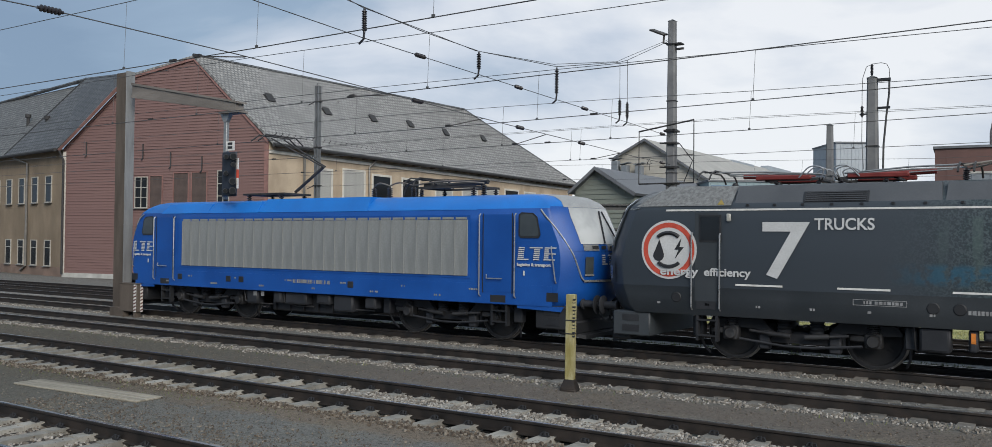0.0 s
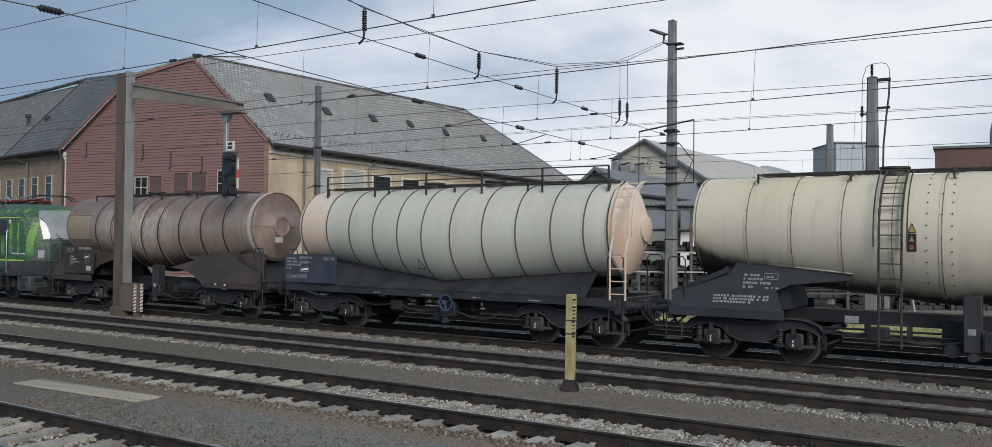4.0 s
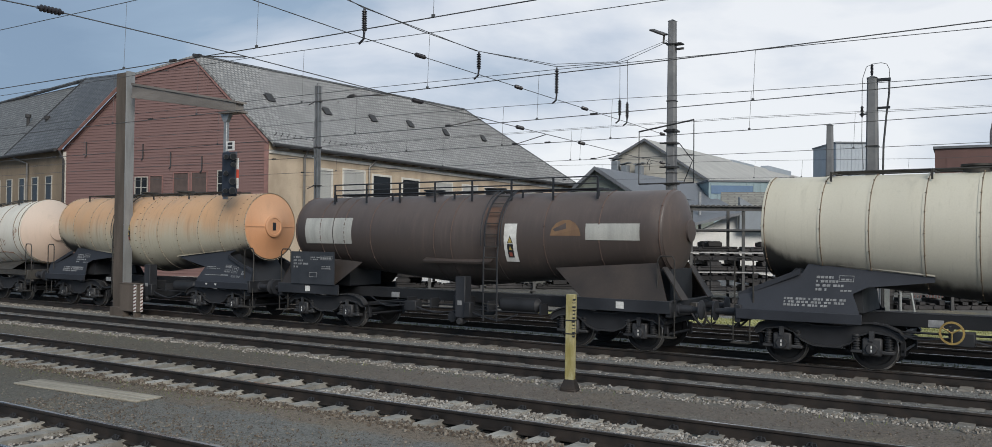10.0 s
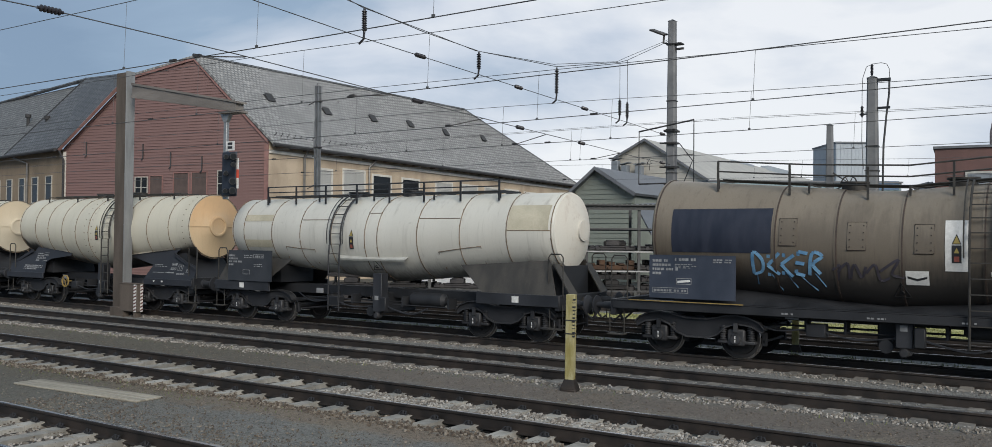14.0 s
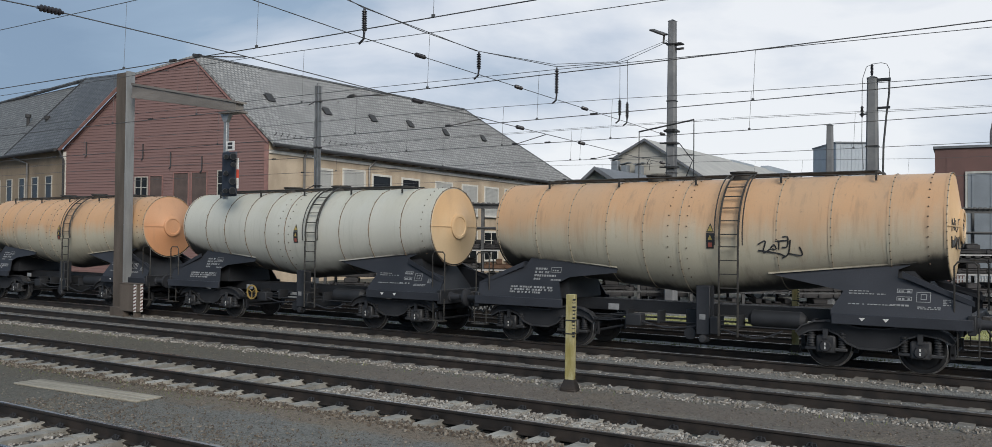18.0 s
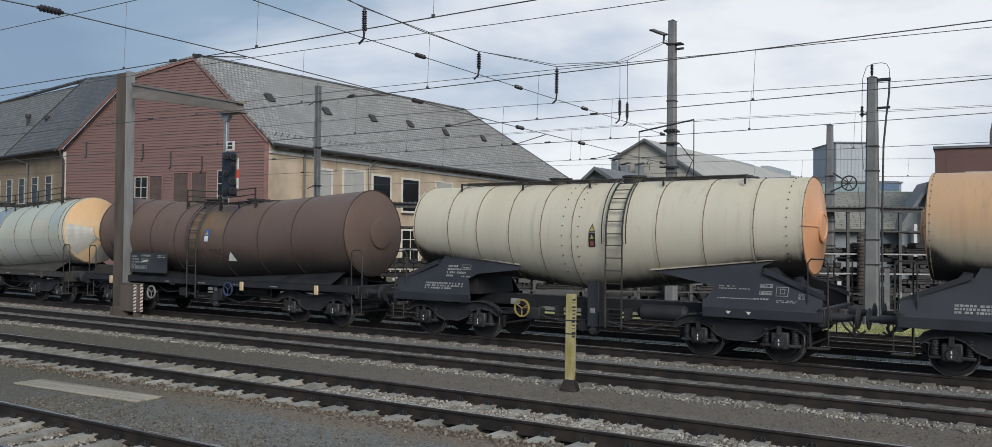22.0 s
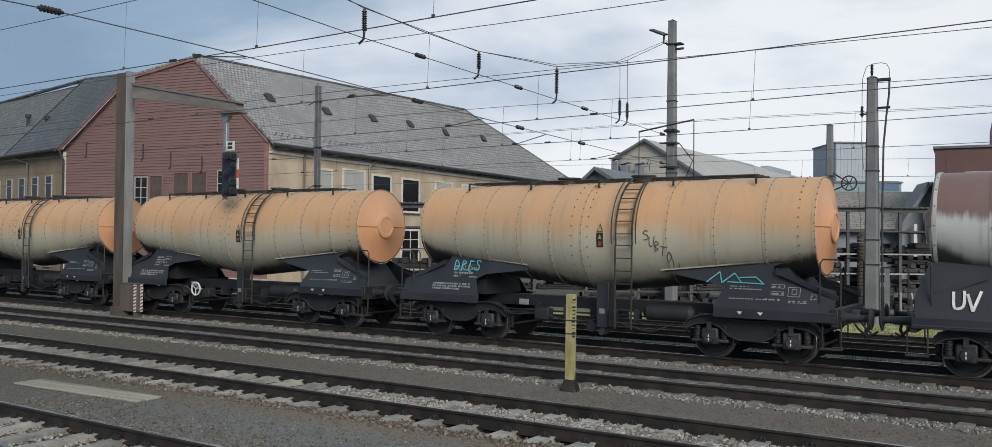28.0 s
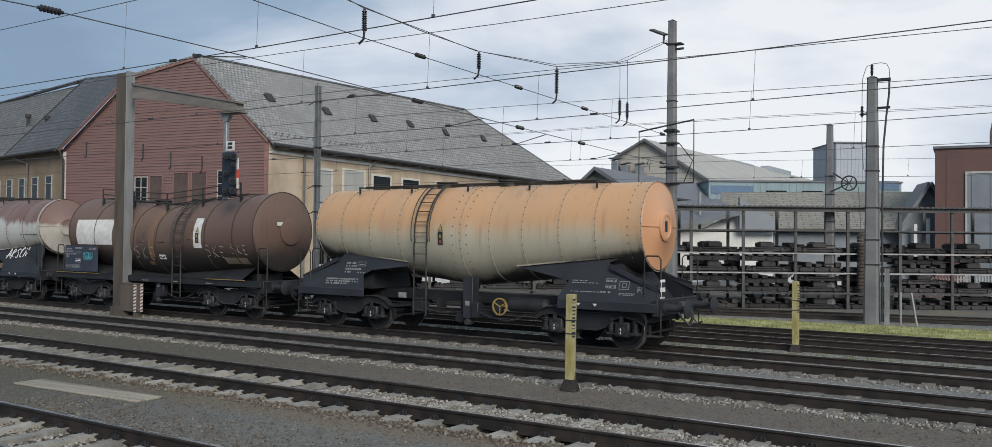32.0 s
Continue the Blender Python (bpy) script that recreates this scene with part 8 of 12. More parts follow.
def sill_wagon(label, shell_mat, stations, seed, half=6.4, pivots=3.9, cap_mat=None, cap_depth=0.55, cap_r=0.33, ribs_x=(), rib_studs=0, sill=None, board=None, rail=0.42, rail_mat=None, walk_x=(-4.0, 4.0), lad=None, ladder_mat=None, skirt=True, rib_w=0.05, rib_mat=None, skirt_mat=None):
    """A tank on a frame with side sills along its whole length."""
    w = base_wagon(label, "tank wagons of the train", half, pivots, sill)
    t = Tank(stations)
    body = part("tank", t.shell(cap_depth, cap_r), shell_mat, w)
    e0, e1 = stations[0][0], stations[-1][0]
    for x in (e0 + 0.02, *ribs_x, e1 - 0.02):
        part("seam_band", t.band(x, rib_w, 0.012), shell_mat, body)
        part("seam_line", t.band(x + 0.03, 0.016 if rib_mat is None else rib_w, 0.015, rib_studs), rib_mat or M_SEAMLINE, body, "dark seam")
    for s, x in ((-1, e0), (1, e1)):
        r, z = t.at(x)
        pr = [(0.015, r * 0.985), (cap_depth * 0.13, r * 0.975), (cap_depth + 0.006, cap_r + 0.01), (cap_depth + 0.008, 0.0)]
        c = part("end_cap", Geo().lathe([(s * a, q) for a, q in pr], (x, 0, z), "x", 44), cap_mat or shell_mat, w, "conical tank end")
        part("end_manhole", Geo().lathe([(s * (cap_depth - 0.04), cap_r + 0.02), (s * (cap_depth + 0.05), cap_r + 0.02), (s * (cap_depth + 0.07), cap_r - 0.03), (s * (cap_depth + 0.07), 0.0)], (x, 0, z), "x", 24), cap_mat or shell_mat, c, "round cover in the tank end")
    sm = sill or M_UNDER
    for s in (-1, 1):
        y = s * 1.29
        part("side_sill", Geo().box(-half + 0.7, half - 0.7, y - 0.05, y + 0.05, 1.03, 1.213, 0.01), sm, w, "long steel side sill")
        part("sill_flange", Geo().box(-half + 0.7, half - 0.7, y - 0.055, y + 0.055, 1.215, 1.235), sm, w)
        if skirt:
            n = 10
            for i in range(n):
                x0 = e0 + 0.5 + (e1 - e0 - 1.0) * i / n
                x1 = e0 + 0.5 + (e1 - e0 - 1.0) * (i + 1) / n
                q = []
                for x in (x0, x1):
                    r, zc = t.at(x)
                    zt = max(1.27, zc - r * 0.88)
                    q.append((x, s * math.sqrt(max(0.05, r * r - (zc - zt) ** 2)), zt))
                part("skirt_panel", Geo().slab([(x0, y * 0.985, 1.24), (x1 - 0.004, y * 0.985, 1.24), q[1], q[0]], (0, -s, 0.3), 0.02), skirt_mat or sm, w, smooth=False)
    for s in (-1, 1):
        g = Geo().box(s * pivots - 0.8, s * pivots + 0.8, -0.5, 0.5, 1.0, 1.42, 0.02)
        part("saddle", g, M_UNDERDK, w)
    underside(w, 1, seed)
    if board:
        x0, x1, z0, z1, bm_ = board
        part("data_board", Geo().plate([(x0, z0), (x1, z0), (x1, z1), (x0, z1)], -1.40, 0.03), bm_, w, "dark data board with white lettering", smooth=False)
        bars_panel(w, x0 + 0.08, z1 - 0.16, (0.36, 0.44, 0.62, 0.22), seed=seed, y=-1.40, h=0.055, gap=0.04)
        bars_panel(w, x0 + 0.62, z1 - 0.13, (0.52,), seed=seed + 1, y=-1.40, h=0.06)
        bars_panel(w, x0 + 0.62, z1 - 0.22, (0.40, 0.5, 0.36), seed=seed + 2, y=-1.40, h=0.018, gap=0.02)
        bars_panel(w, x1 - 0.5, z1 - 0.11, (0.42, 0.42), seed=seed + 3, y=-1.40, h=0.03, gap=0.02)
        frame_box(w, x0 + 0.08, z0 + 0.12, 0.85, 0.12, y=-1.40)
        bars_panel(w, x0 + 0.11, z0 + 0.15, (0.78,), seed=seed + 4, y=-1.40, h=0.05)
        frame_box(w, x0 + 0.65, z0 + 0.32, 0.36, 0.14, y=-1.40)
        part("symbol", Geo().plate([(x0 + 0.68, z0 + 0.35), (x0 + 0.98, z0 + 0.38), (x0 + 0.98, z0 + 0.43), (x0 + 0.68, z0 + 0.40)], -1.404, 0.003), M_WHITE, w, smooth=False)
    if walk_x:
        walkway(t, w, walk_x[0], walk_x[1], rail, rail_mat or M_LADDER)
    if lad is not None:
        ladder(t, w, lad, 0.60, 0.44, rail_mat=ladder_mat or M_LADDER)
    for i in range(4):
        bars_panel(w, -2.0 + i * 1.7, 1.08, (0.25 + 0.1 * (i % 2),), seed=seed + 20 + i, y=-1.345, h=0.035)
    return w, t


def banana(r=1.27, e=5.1, ze=2.80, zm=2.42):
    """Tank whose axis falls to the middle."""
    return [(-e, r, ze), (-0.15, r, zm), (0.15, r, zm), (e, r, ze)]


def hopper_wagon(label, shell_mat, cap_mat, cradle, seed, half=6.98, pivots=4.6, ribs=(-4.9, -3.9, -2.85, -0.5, 0.1, 1.5, 2.9, 4.4), lad=1.45, bar=(-0.85, 1.35), board=(-5.75, -4.0)):
    """Long tank with sloped saddles at its ends, black railing."""
    w = base_wagon(label, "tank wagons of the train", half, pivots)
    t = Tank([(-5.95, 1.00, 2.86), (0.2, 1.26, 2.60), (5.95, 1.00, 2.86)])
    body = part("tank", t.shell(0.34, 0.26), shell_mat, w)
    for x in (-5.93, *ribs, 5.93):
        part("seam_line", t.band(x, 0.022, 0.010, 11), M_SEAMLINE if shell_mat is not M_T_DARK else M_T_BROWN2, body, "seam with studs")
    for s in (-1, 1):
        pr = [(0.01, 0.985), (0.06, 0.97), (0.345, 0.28), (0.35, 0.0)]
        c = part("end_cap", Geo().lathe([(s * a, q) for a, q in pr], (s * 5.95, 0, 2.86), "x", 44), cap_mat, w, "dished tank end")
        part("end_manhole", Geo().lathe([(s * 0.32, 0.27), (s * 0.40, 0.27), (s * 0.41, 0.2), (s * 0.41, 0.0)], (s * 5.95, 0, 2.86), "x", 20), cap_mat, c)
        for y in (-1, 1):
            poly = [(s * 3.2, 1.92), (s * 5.9, 2.10), (s * 6.25, 1.24), (s * 4.05, 1.24)]
            yy = y * 1.30
            part("saddle_plate", Geo().plate(poly, yy - (0.03 if y > 0 else 0), 0.03, -y * 0.38, 1.24), cradle, w, "sloped sheet saddle", smooth=False)
        part("saddle", Geo().box(s * 4.0, s * 6.1, -0.7, 0.7, 1.2, 1.95), M_UNDERDK, w, smooth=False)
        for y in (-1.335, 1.27):
            part("side_sill", Geo().box(s * 3.9, s * 6.35, y, y + 0.065, 0.95, 1.24, 0.008), M_UNDER, w)
        g = Geo()
        for y in (-0.85, 0.85):
            g.slab([(s * 6.0, y - 0.15, 2.0), (s * 6.5, y - 0.2, 1.25), (s * 6.5, y + 0.2, 1.25), (s * 6.0, y + 0.15, 2.0)], (s, 0, 0.4), 0.03)
        part("end_plate", g, cradle, w, smooth=False)
        part("inscription", Geo().box(s * 5.0, s * 5.2, -1.342, -1.337, 1.02, 1.18), M_WHITE, w, smooth=False)
    underside(w, 0, seed)
    walkway(t, w, -4.6, 4.2, 0.34, M_BLACK, 1.25)
    ladder(t, w, lad, 0.5, 0.42, rail_mat=M_BLACK)
    b0, b1 = bar
    part("side_bar", t.patch(b0, b1, 2.045, 2.09, 0.16), M_PALE if shell_mat is not M_T_DARK else M_T_DARK, w, "long horizontal strip on the flank")
    part("bar_shelf", Geo().slab([t.point(b0, t.deg_of(b0, 2.09), 0.0), t.point(b1, t.deg_of(b1, 2.09), 0.0), t.point(b1, t.deg_of(b1, 2.09), 0.16), t.point(b0, t.deg_of(b0, 2.09), 0.16)], (0, 0, 1), 0.02), M_PALE if shell_mat is not M_T_DARK else M_T_DARK, w, smooth=False)
    part("data_board", Geo().plate([(board[0], 1.24), (board[1], 1.24), (board[1], 2.20), (board[0], 2.20)], -1.38, 0.03), M_BOARDGREY, w, "dark data board with white lettering", smooth=False)
    bars_panel(w, -5.65, 2.0, (0.3, 0.4, 0.6, 0.2), seed=seed, y=-1.38, h=0.055, gap=0.04)
    bars_panel(w, -4.95, 2.02, (0.45, 0.35), seed=seed + 1, y=-1.38, h=0.03)
    frame_box(w, -4.55, 1.96, 0.48, 0.12, y=-1.38)
    bars_panel(w, -4.53, 1.98, (0.44,), seed=seed + 2, y=-1.38, h=0.06)
    frame_box(w, -5.0, 1.45, 0.32, 0.14, y=-1.38)
    bars_panel(w, -4.5, 1.75, (0.36, 0.36), seed=seed + 3, y=-1.38, h=0.03)
    return w, t


WAGONS = []


def put(made, centre):
    w = made[0] if isinstance(made, tuple) else made
    WAGONS.append((w, centre))
    return made


# 1: bare brown metal, dark rings
M_PANELOLD = paint("worn_cream_panel", (0.36, 0.315, 0.225), 0.7, 0, (0.27, 0.225, 0.16), 2.0, 24, 0.45, 0.15, stretch=(1, 1, 3))
w, t = put(cone_wagon("brown wagon with streaked bare-metal tank and pale end ring", M_T_SILVER, M_T_SILVER, 101, cradle=M_CRADLEBR, lad=None, signs=(), flange=False, e=5.16, ribs=(-3.06, -2.04, -1.08, -0.11, 0.77, 1.82, 2.88, 3.92)), 15.5)
part("end_ring", t.band(5.02, 0.12, 0.02), M_PALE, w, "pale bright end ring")
for x in (-3.06, -2.04, -1.08, -0.11, 0.77, 1.82, 2.88, 3.92):
    part("seam_shadow", t.band(x - 0.06, 0.09, 0.008), M_CRADLEBR, w, "dark soft seam line")
part("pale_panel", t.patch(-4.98, -3.48, 2.48, 3.36, 0.012, 3), M_PANELOLD, w, "pale yellowish flank panel with worn paint")
part("panel_edge", Geo().tube(t.line([(-4.98, 2.48), (-4.98, 3.36), (-3.48, 3.36), (-3.48, 2.48), (-4.98, 2.48)], 0.014), 0.010, 4), M_SEAMLINE, w)
part("pale_band", t.band(-0.35, 0.10, 0.02), M_T_SILVER, w)
for poly in ([(-5.70, 1.0), (-3.3, 1.0), (-3.22, 1.3), (-2.9, 1.56), (-2.35, 1.72), (-1.75, 1.77), (-2.5, 1.93), (-5.0, 2.18), (-5.70, 1.6)], [(5.70, 1.0), (3.1, 1.0), (2.9, 1.14), (2.4, 1.36), (1.8, 1.50), (1.1, 1.55), (2.2, 1.80), (5.2, 2.14), (5.70, 2.05)]):
    part("saddle_cover", Geo().plate(poly, -1.345, 0.02, SLANT, 1.0), M_CRADLEBR, w, "broad brown saddle sheet", smooth=False)
part("data_board", Geo().plate([(-4.88, 1.22), (-2.97, 1.22), (-2.97, 2.22), (-4.88, 2.22)], -1.36, 0.03), M_CRADLEBR, w, "dark brown data board with white lettering", smooth=False)
bars_panel(w, -4.45, 1.80, (0.22, 0.42, 0.56, 0.22), seed=3, y=-1.36, h=0.06, gap=0.035)
bars_panel(w, -4.66, 2.12, (0.42, 0.46, 0.40), seed=4, y=-1.36, h=0.03, gap=0.025)
bars_panel(w, -3.92, 2.10, (0.85,), seed=5, y=-1.36, h=0.08)
frame_box(w, -3.55, 1.75, 0.32, 0.16, y=-1.36)
part("symbol", Geo().plate([(-3.5, 1.79), (-3.28, 1.82), (-3.28, 1.87), (-3.5, 1.84)], -1.366, 0.003), M_WHITE, w, smooth=False)
frame_box(w, -3.5, 1.60, 0.26, 0.10, y=-1.36)
part("white_square", Geo().box(-3.42, -3.14, -1.366, -1.361, 1.33, 1.50), M_PALE, w, "pale lettered plate", smooth=False)
part("white_plate", Geo().box(5.64, 5.68, -0.55, -0.25, 2.45, 2.62), M_PALE, w, smooth=False)
# 2: greenish white with heavy black seams and a long railing
M_SEAMDK = paint("dark_seam", (0.075, 0.070, 0.060), 0.8, 0, None, 4, 50, 0.4, 0.3)
w, t = put(sill_wagon("greenish-white tank wagon with dark seams and a long railing", M_T_MINT, [(-5.15, 1.12, 2.92), (-4.0, 1.12, 2.92), (0.0, 1.38, 2.68), (5.15, 1.15, 2.9)], 102, 6.2, 4.1, M_CAP_PINK, 0.5, 0.3, (-4.1, -3.15, -2.2, -1.25, -0.35, 0.6, 1.6, 2.6, 3.6, 4.5), 0, M_UNDER, (-5.5, -3.4, 1.28, 2.12, M_NAVY), 0.40, None, (-4.4, 5.0), None, rib_w=0.034, rib_mat=M_SEAMDK), 28.0)
part("end_band", t.patch(-5.13, -4.16, 1.85, 4.03, 0.004, 2, 14), M_CAP_PINK, w, "pinkish faded end section")
handwheel(w, 0.55, 0.92, M_DULLBLUE)
ladder(Tank([(5.3, 1.1, 2.9), (5.9, 1.1, 2.9)]), w, 5.55, 1.2, 0.4, rail_mat=M_CAP_PINK)
g = Geo()
p = t.line([(-0.72, 1.78), (-0.38, 1.78), (-0.55, 2.08)], 0.012)
q = t.line([(-0.68, 1.81), (-0.42, 1.81), (-0.55, 2.02)], 0.016)
part("warning_triangle", g.add(p, [(0, 1, 2)]), M_SEAMDK, w, smooth=False)
part("triangle_face", Geo().add(q, [(0, 1, 2)]), M_PALE, w, smooth=False)
# 3: cream, hatch in the end
w, t = put(cone_wagon("cream tank wagon with a black ladder and dark grey saddles", M_T_CREAM, M_T_CREAM2, 103, lad=-1.06, signs=(-0.68,), hatch=True), 40.55)
flank_text(t, w, 3.55, 2.73, 1.30, M_BLACK, 5, 0.055)
part("black_square", t.patch(3.40, 3.52, 2.70, 2.82, 0.01), M_BLACK, w, smooth=False)
# 4: brown with navy and tan panels
M_TAN = paint("tan_panel", (0.26, 0.155, 0.08), 0.6, 0, (0.15, 0.09, 0.055), 2.5, 30, 0.3, 0.05, stretch=(3, 3, 0.5))
M_NAVYOLD = paint("faded_navy_panel", (0.009, 0.015, 0.034), 0.6, 0, (0.019, 0.024, 0.042), 2.0, 40, 0.3, 0.05, stretch=(3, 3, 0.5))
M_DULLORANGE = paint("dull_orange_line", (0.26, 0.105, 0.03), 0.6, 0, None, 6, 60, 0.3, 0.05)
M_LIMESTREAK = tank_paint("chalk_streaked_coat", (0.135, 0.095, 0.070), (0.34, 0.27, 0.20), 2.3, 3.5, 0.85, dirty=0.4, dirt=(0.40, 0.36, 0.31), wave=1.3, grime_shade=1.7)
M_GREYPANEL = paint("grey_panel", (0.40, 0.41, 0.40), 0.6, 0, None, 1.5, 30, 0.12, 0.05)
w, t = put(sill_wagon("brown tank wagon with navy, tan and grey flank panels", M_T_BROWN, banana(), 104, 6.37, 3.85, None, 0.3, 0.42, (-2.12, -0.98, 1.10, 2.30, 3.6), 0, M_UNDERDK, (-5.10, -3.09, 1.32, 2.27, M_BOARDGREY), 0.40, None, (-3.4, 4.2), 1.50, rib_mat=M_T_BROWN, rib_w=0.035), 53.3)
part("flank_panel", t.patch(-4.60, -2.30, 2.29, 3.33, 0.014, 4), M_NAVYOLD, w, "navy painted panel")
part("flank_panel", t.patch(3.48, 4.80, 2.30, 3.28, 0.020, 3), M_NAVYOLD, w, "navy painted panel")
part("chalk_streak", t.patch(-0.08, 0.20, 1.50, 3.62, 0.008, 3, 14), M_LIMESTREAK, w, "pale streaks down the bent middle")
for x0, x1, z0, z1 in ((-0.97, -0.14, 2.14, 3.28), (0.21, 0.81, 2.12, 3.15)):
    pn = part("flank_panel", t.patch(x0, x1, z0, z1, 0.016, 2), M_TAN, w, "tan painted panel")
    part("panel_edge", Geo().tube(t.line([(x0, z0), (x0, z1), (x1, z1), (x1, z0), (x0, z0)], 0.018), 0.009, 4), M_SEAMPALE, pn, "pale dotted edge")
pn = part("flank_panel", t.patch(2.22, 2.92, 3.00, 3.57, 0.020, 2), M_GREYPANEL, w, "light grey painted panel")
part("panel_edge", Geo().tube(t.line([(2.22, 3.0), (2.22, 3.57), (2.92, 3.57), (2.92, 3.0), (2.22, 3.0)], 0.022), 0.010, 4), M_PALE, pn, "pale edge")
pl = part("warning_plate", t.patch(1.76, 2.15, 2.13, 2.95, 0.020, 2), M_WHITE, w, "white plate with three warning signs")
part("sign_field", Geo().add(t.line([(1.88, 2.74), (2.10, 2.74), (1.99, 2.92)], 0.026), [(0, 1, 2)]), M_YELLOW, pl, "yellow triangle", smooth=False)
part("sign_field", t.patch(1.86, 2.10, 2.42, 2.62, 0.026), M_NAVY, pl, "dark blue sign", smooth=False)
part("sign_field", t.patch(1.86, 2.10, 2.18, 2.38, 0.026), M_SIGNRED, pl, "red sign", smooth=False)
part("sign_field", t.patch(1.92, 2.04, 2.22, 2.34, 0.030), M_INK, pl, smooth=False)
arrow_panel(t, w, -1.61, -0.70, 1.86, 2.04)
part("white_strip", t.patch(-0.67, -0.17, 1.68, 2.06, 0.016, 2), M_WHITE, w, "white triangle panel")
warn_triangle(t, w, -0.42, 1.75, 0.30)
part("plate", t.patch(0.27, 0.92, 1.76, 1.88, 0.014, 2), M_NAVY, w, "dark inscribed plate")
pl = part("plate", t.patch(2.35, 3.42, 1.72, 1.93, 0.014, 2), M_GREYPANEL, w, "small inscribed plate")
part("plate_field", t.patch(2.95, 3.40, 1.80, 1.92, 0.018, 2), M_UNDERDK, pl, smooth=False)
part("plate", t.patch(-0.03, 0.29, 1.44, 1.54, 0.014, 1), M_INK, w, "small inscribed plate")
for x0, x1 in ((-5.25, -1.95), (3.3, 5.2)):
    part("orange_line", Geo().box(x0, x1, -1.352, -1.346, 1.218, 1.236), M_DULLORANGE, w, "thin dull orange line on the sill", smooth=False)
part("orange_bracket", Geo().plate([(-4.35, 1.20), (-4.15, 1.20), (-4.22, 1.04), (-4.28, 1.04)], -1.35, 0.012), M_DULLORANGE, w, "small orange bracket", smooth=False)
part("end_plate", Geo().box(5.47, 5.49, -0.45, -0.05, 2.95, 3.1), M_WHITE, w, "white end plate", smooth=False)
# 5: white with sagging crown and black looping spray
w, t = put(sill_wagon("white tank wagon with rust runs and black spray scribbles", M_T_BANANA, banana(1.30, 5.05, 2.78, 2.44), 105, 6.4, 3.9, M_CAP_PINK, 0.62, 0.36, (-4.46, -3.41, -2.24, -1.08, -0.03, 1.02, 2.30, 3.48, 4.61), 0, M_CRADLELT, (-5.06, -3.04, 1.37, 2.28, M_BOARDGREY), 0.0, None, (-4.3, 3.9), None), 66.15)
BUBBLE = [[(0.30, 1.0), (0.05, 0.85), (0.0, 0.45), (0.12, 0.05), (0.30, 0.0), (0.38, 0.35), (0.55, 0.45), (0.62, 0.1), (0.80, 0.0), (0.98, 0.1), (0.90, 0.35), (0.62, 0.5), (0.80, 0.85), (0.70, 1.0), (0.45, 0.75), (0.30, 1.0)],
          [(1.25, 1.0), (0.98, 0.75), (0.95, 0.3), (1.15, 0.02), (1.45, 0.05), (1.62, 0.4), (1.55, 0.85), (1.25, 1.0)], [(1.22, 0.72), (1.18, 0.4), (1.32, 0.28), (1.40, 0.5), (1.30, 0.74), (1.22, 0.72)],
          [(1.75, 0.98), (1.62, 0.5), (1.72, 0.05), (2.1, 0.0), (2.35, 0.18), (2.2, 0.35), (1.95, 0.4), (2.25, 0.55), (2.15, 0.72), (1.95, 0.7), (2.2, 1.0), (1.95, 1.1), (1.75, 0.98)],
          [(2.45, 1.05), (2.35, 0.55), (2.42, 0.08), (2.8, 0.0), (3.25, 0.02), (3.55, 0.22), (3.5, 0.45), (3.15, 0.5), (2.85, 0.42), (2.80, 0.85), (2.65, 1.1), (2.45, 1.05)]]
scrawl(t, w, BUBBLE, -2.30, 1.66, 0.58, M_BLACK, "black outlined bubble scribble", 0.011)
warn_triangle(t, w, 0.15, 1.60, 0.38)
M_RUST = paint("rust_run", (0.20, 0.085, 0.04), 0.8, 0, (0.30, 0.15, 0.08), 6, 40, 0.4, 0.2)
rng = random.Random(9)
for x, z, n in ((4.80, 2.85, 9), (3.80, 2.50, 7), (1.53, 2.52, 4), (2.70, 2.75, 4), (-2.45, 3.42, 6), (0.2, 2.8, 3)):
    g = Geo()
    for i in range(n):
        xx, zz = x + rng.uniform(-0.18, 0.18), z + rng.uniform(-0.12, 0.12)
        a = t.patch(xx, xx + rng.uniform(0.01, 0.035), zz - rng.uniform(0.08, 0.28), zz, 0.004, 1, 2)
        g.add(a.v, a.f)
    part("rust_run", g, M_RUST, w, "rust runs", smooth=False)
part("patch_frame", Geo().tube(smooth_path(t.line([(3.0, 1.55), (3.08, 1.88), (4.17, 1.90), (4.25, 1.62)], 0.01), 2), 0.012, 5), M_RUST, w)
# 6
w, t = put(cone_wagon("cream tank wagon with orange dust and a dark end hatch", M_T_ORANGE2, M_CAP_ORANGE, 106, flip=True, hatch=True, cap=True, signs=(0.45,)), 78.95)
# 7: sooty dark, pale panels
M_RUSTY = tank_paint("worn_rust", (0.075, 0.056, 0.048), (0.135, 0.072, 0.046), 2.6, 3.3, 0.8, dirty=0.5, dirt=(0.05, 0.043, 0.04), wave=1.2)
w, t = put(hopper_wagon("sooty dark tank wagon with cream panels and railing", M_T_DARK, M_T_DARK, M_CRADLEBR, 108), 92.4)
part("flank_panel", t.patch(-5.55, -3.6, 2.45, 3.20, 0.010, 2), M_PALE, w, "pale cream flank panel")
part("panel_seam", t.band(-4.36, 0.03, 0.016), M_T_DARK, w)
part("rust_patch", t.patch(1.05, 1.62, 2.55, 3.45, 0.008, 2, 8), M_RUSTY, w, "rust-brown worn patch")
part("flank_panel", t.patch(4.05, 5.45, 2.62, 3.02, 0.010, 2), M_PALE, w, "pale cream flank panel")
part("label_panel", t.patch(1.75, 2.12, 2.05, 3.02, 0.010, 1), M_WHITE, w, "white label panel")
sign_stack(t, w, 1.93, 2.48)
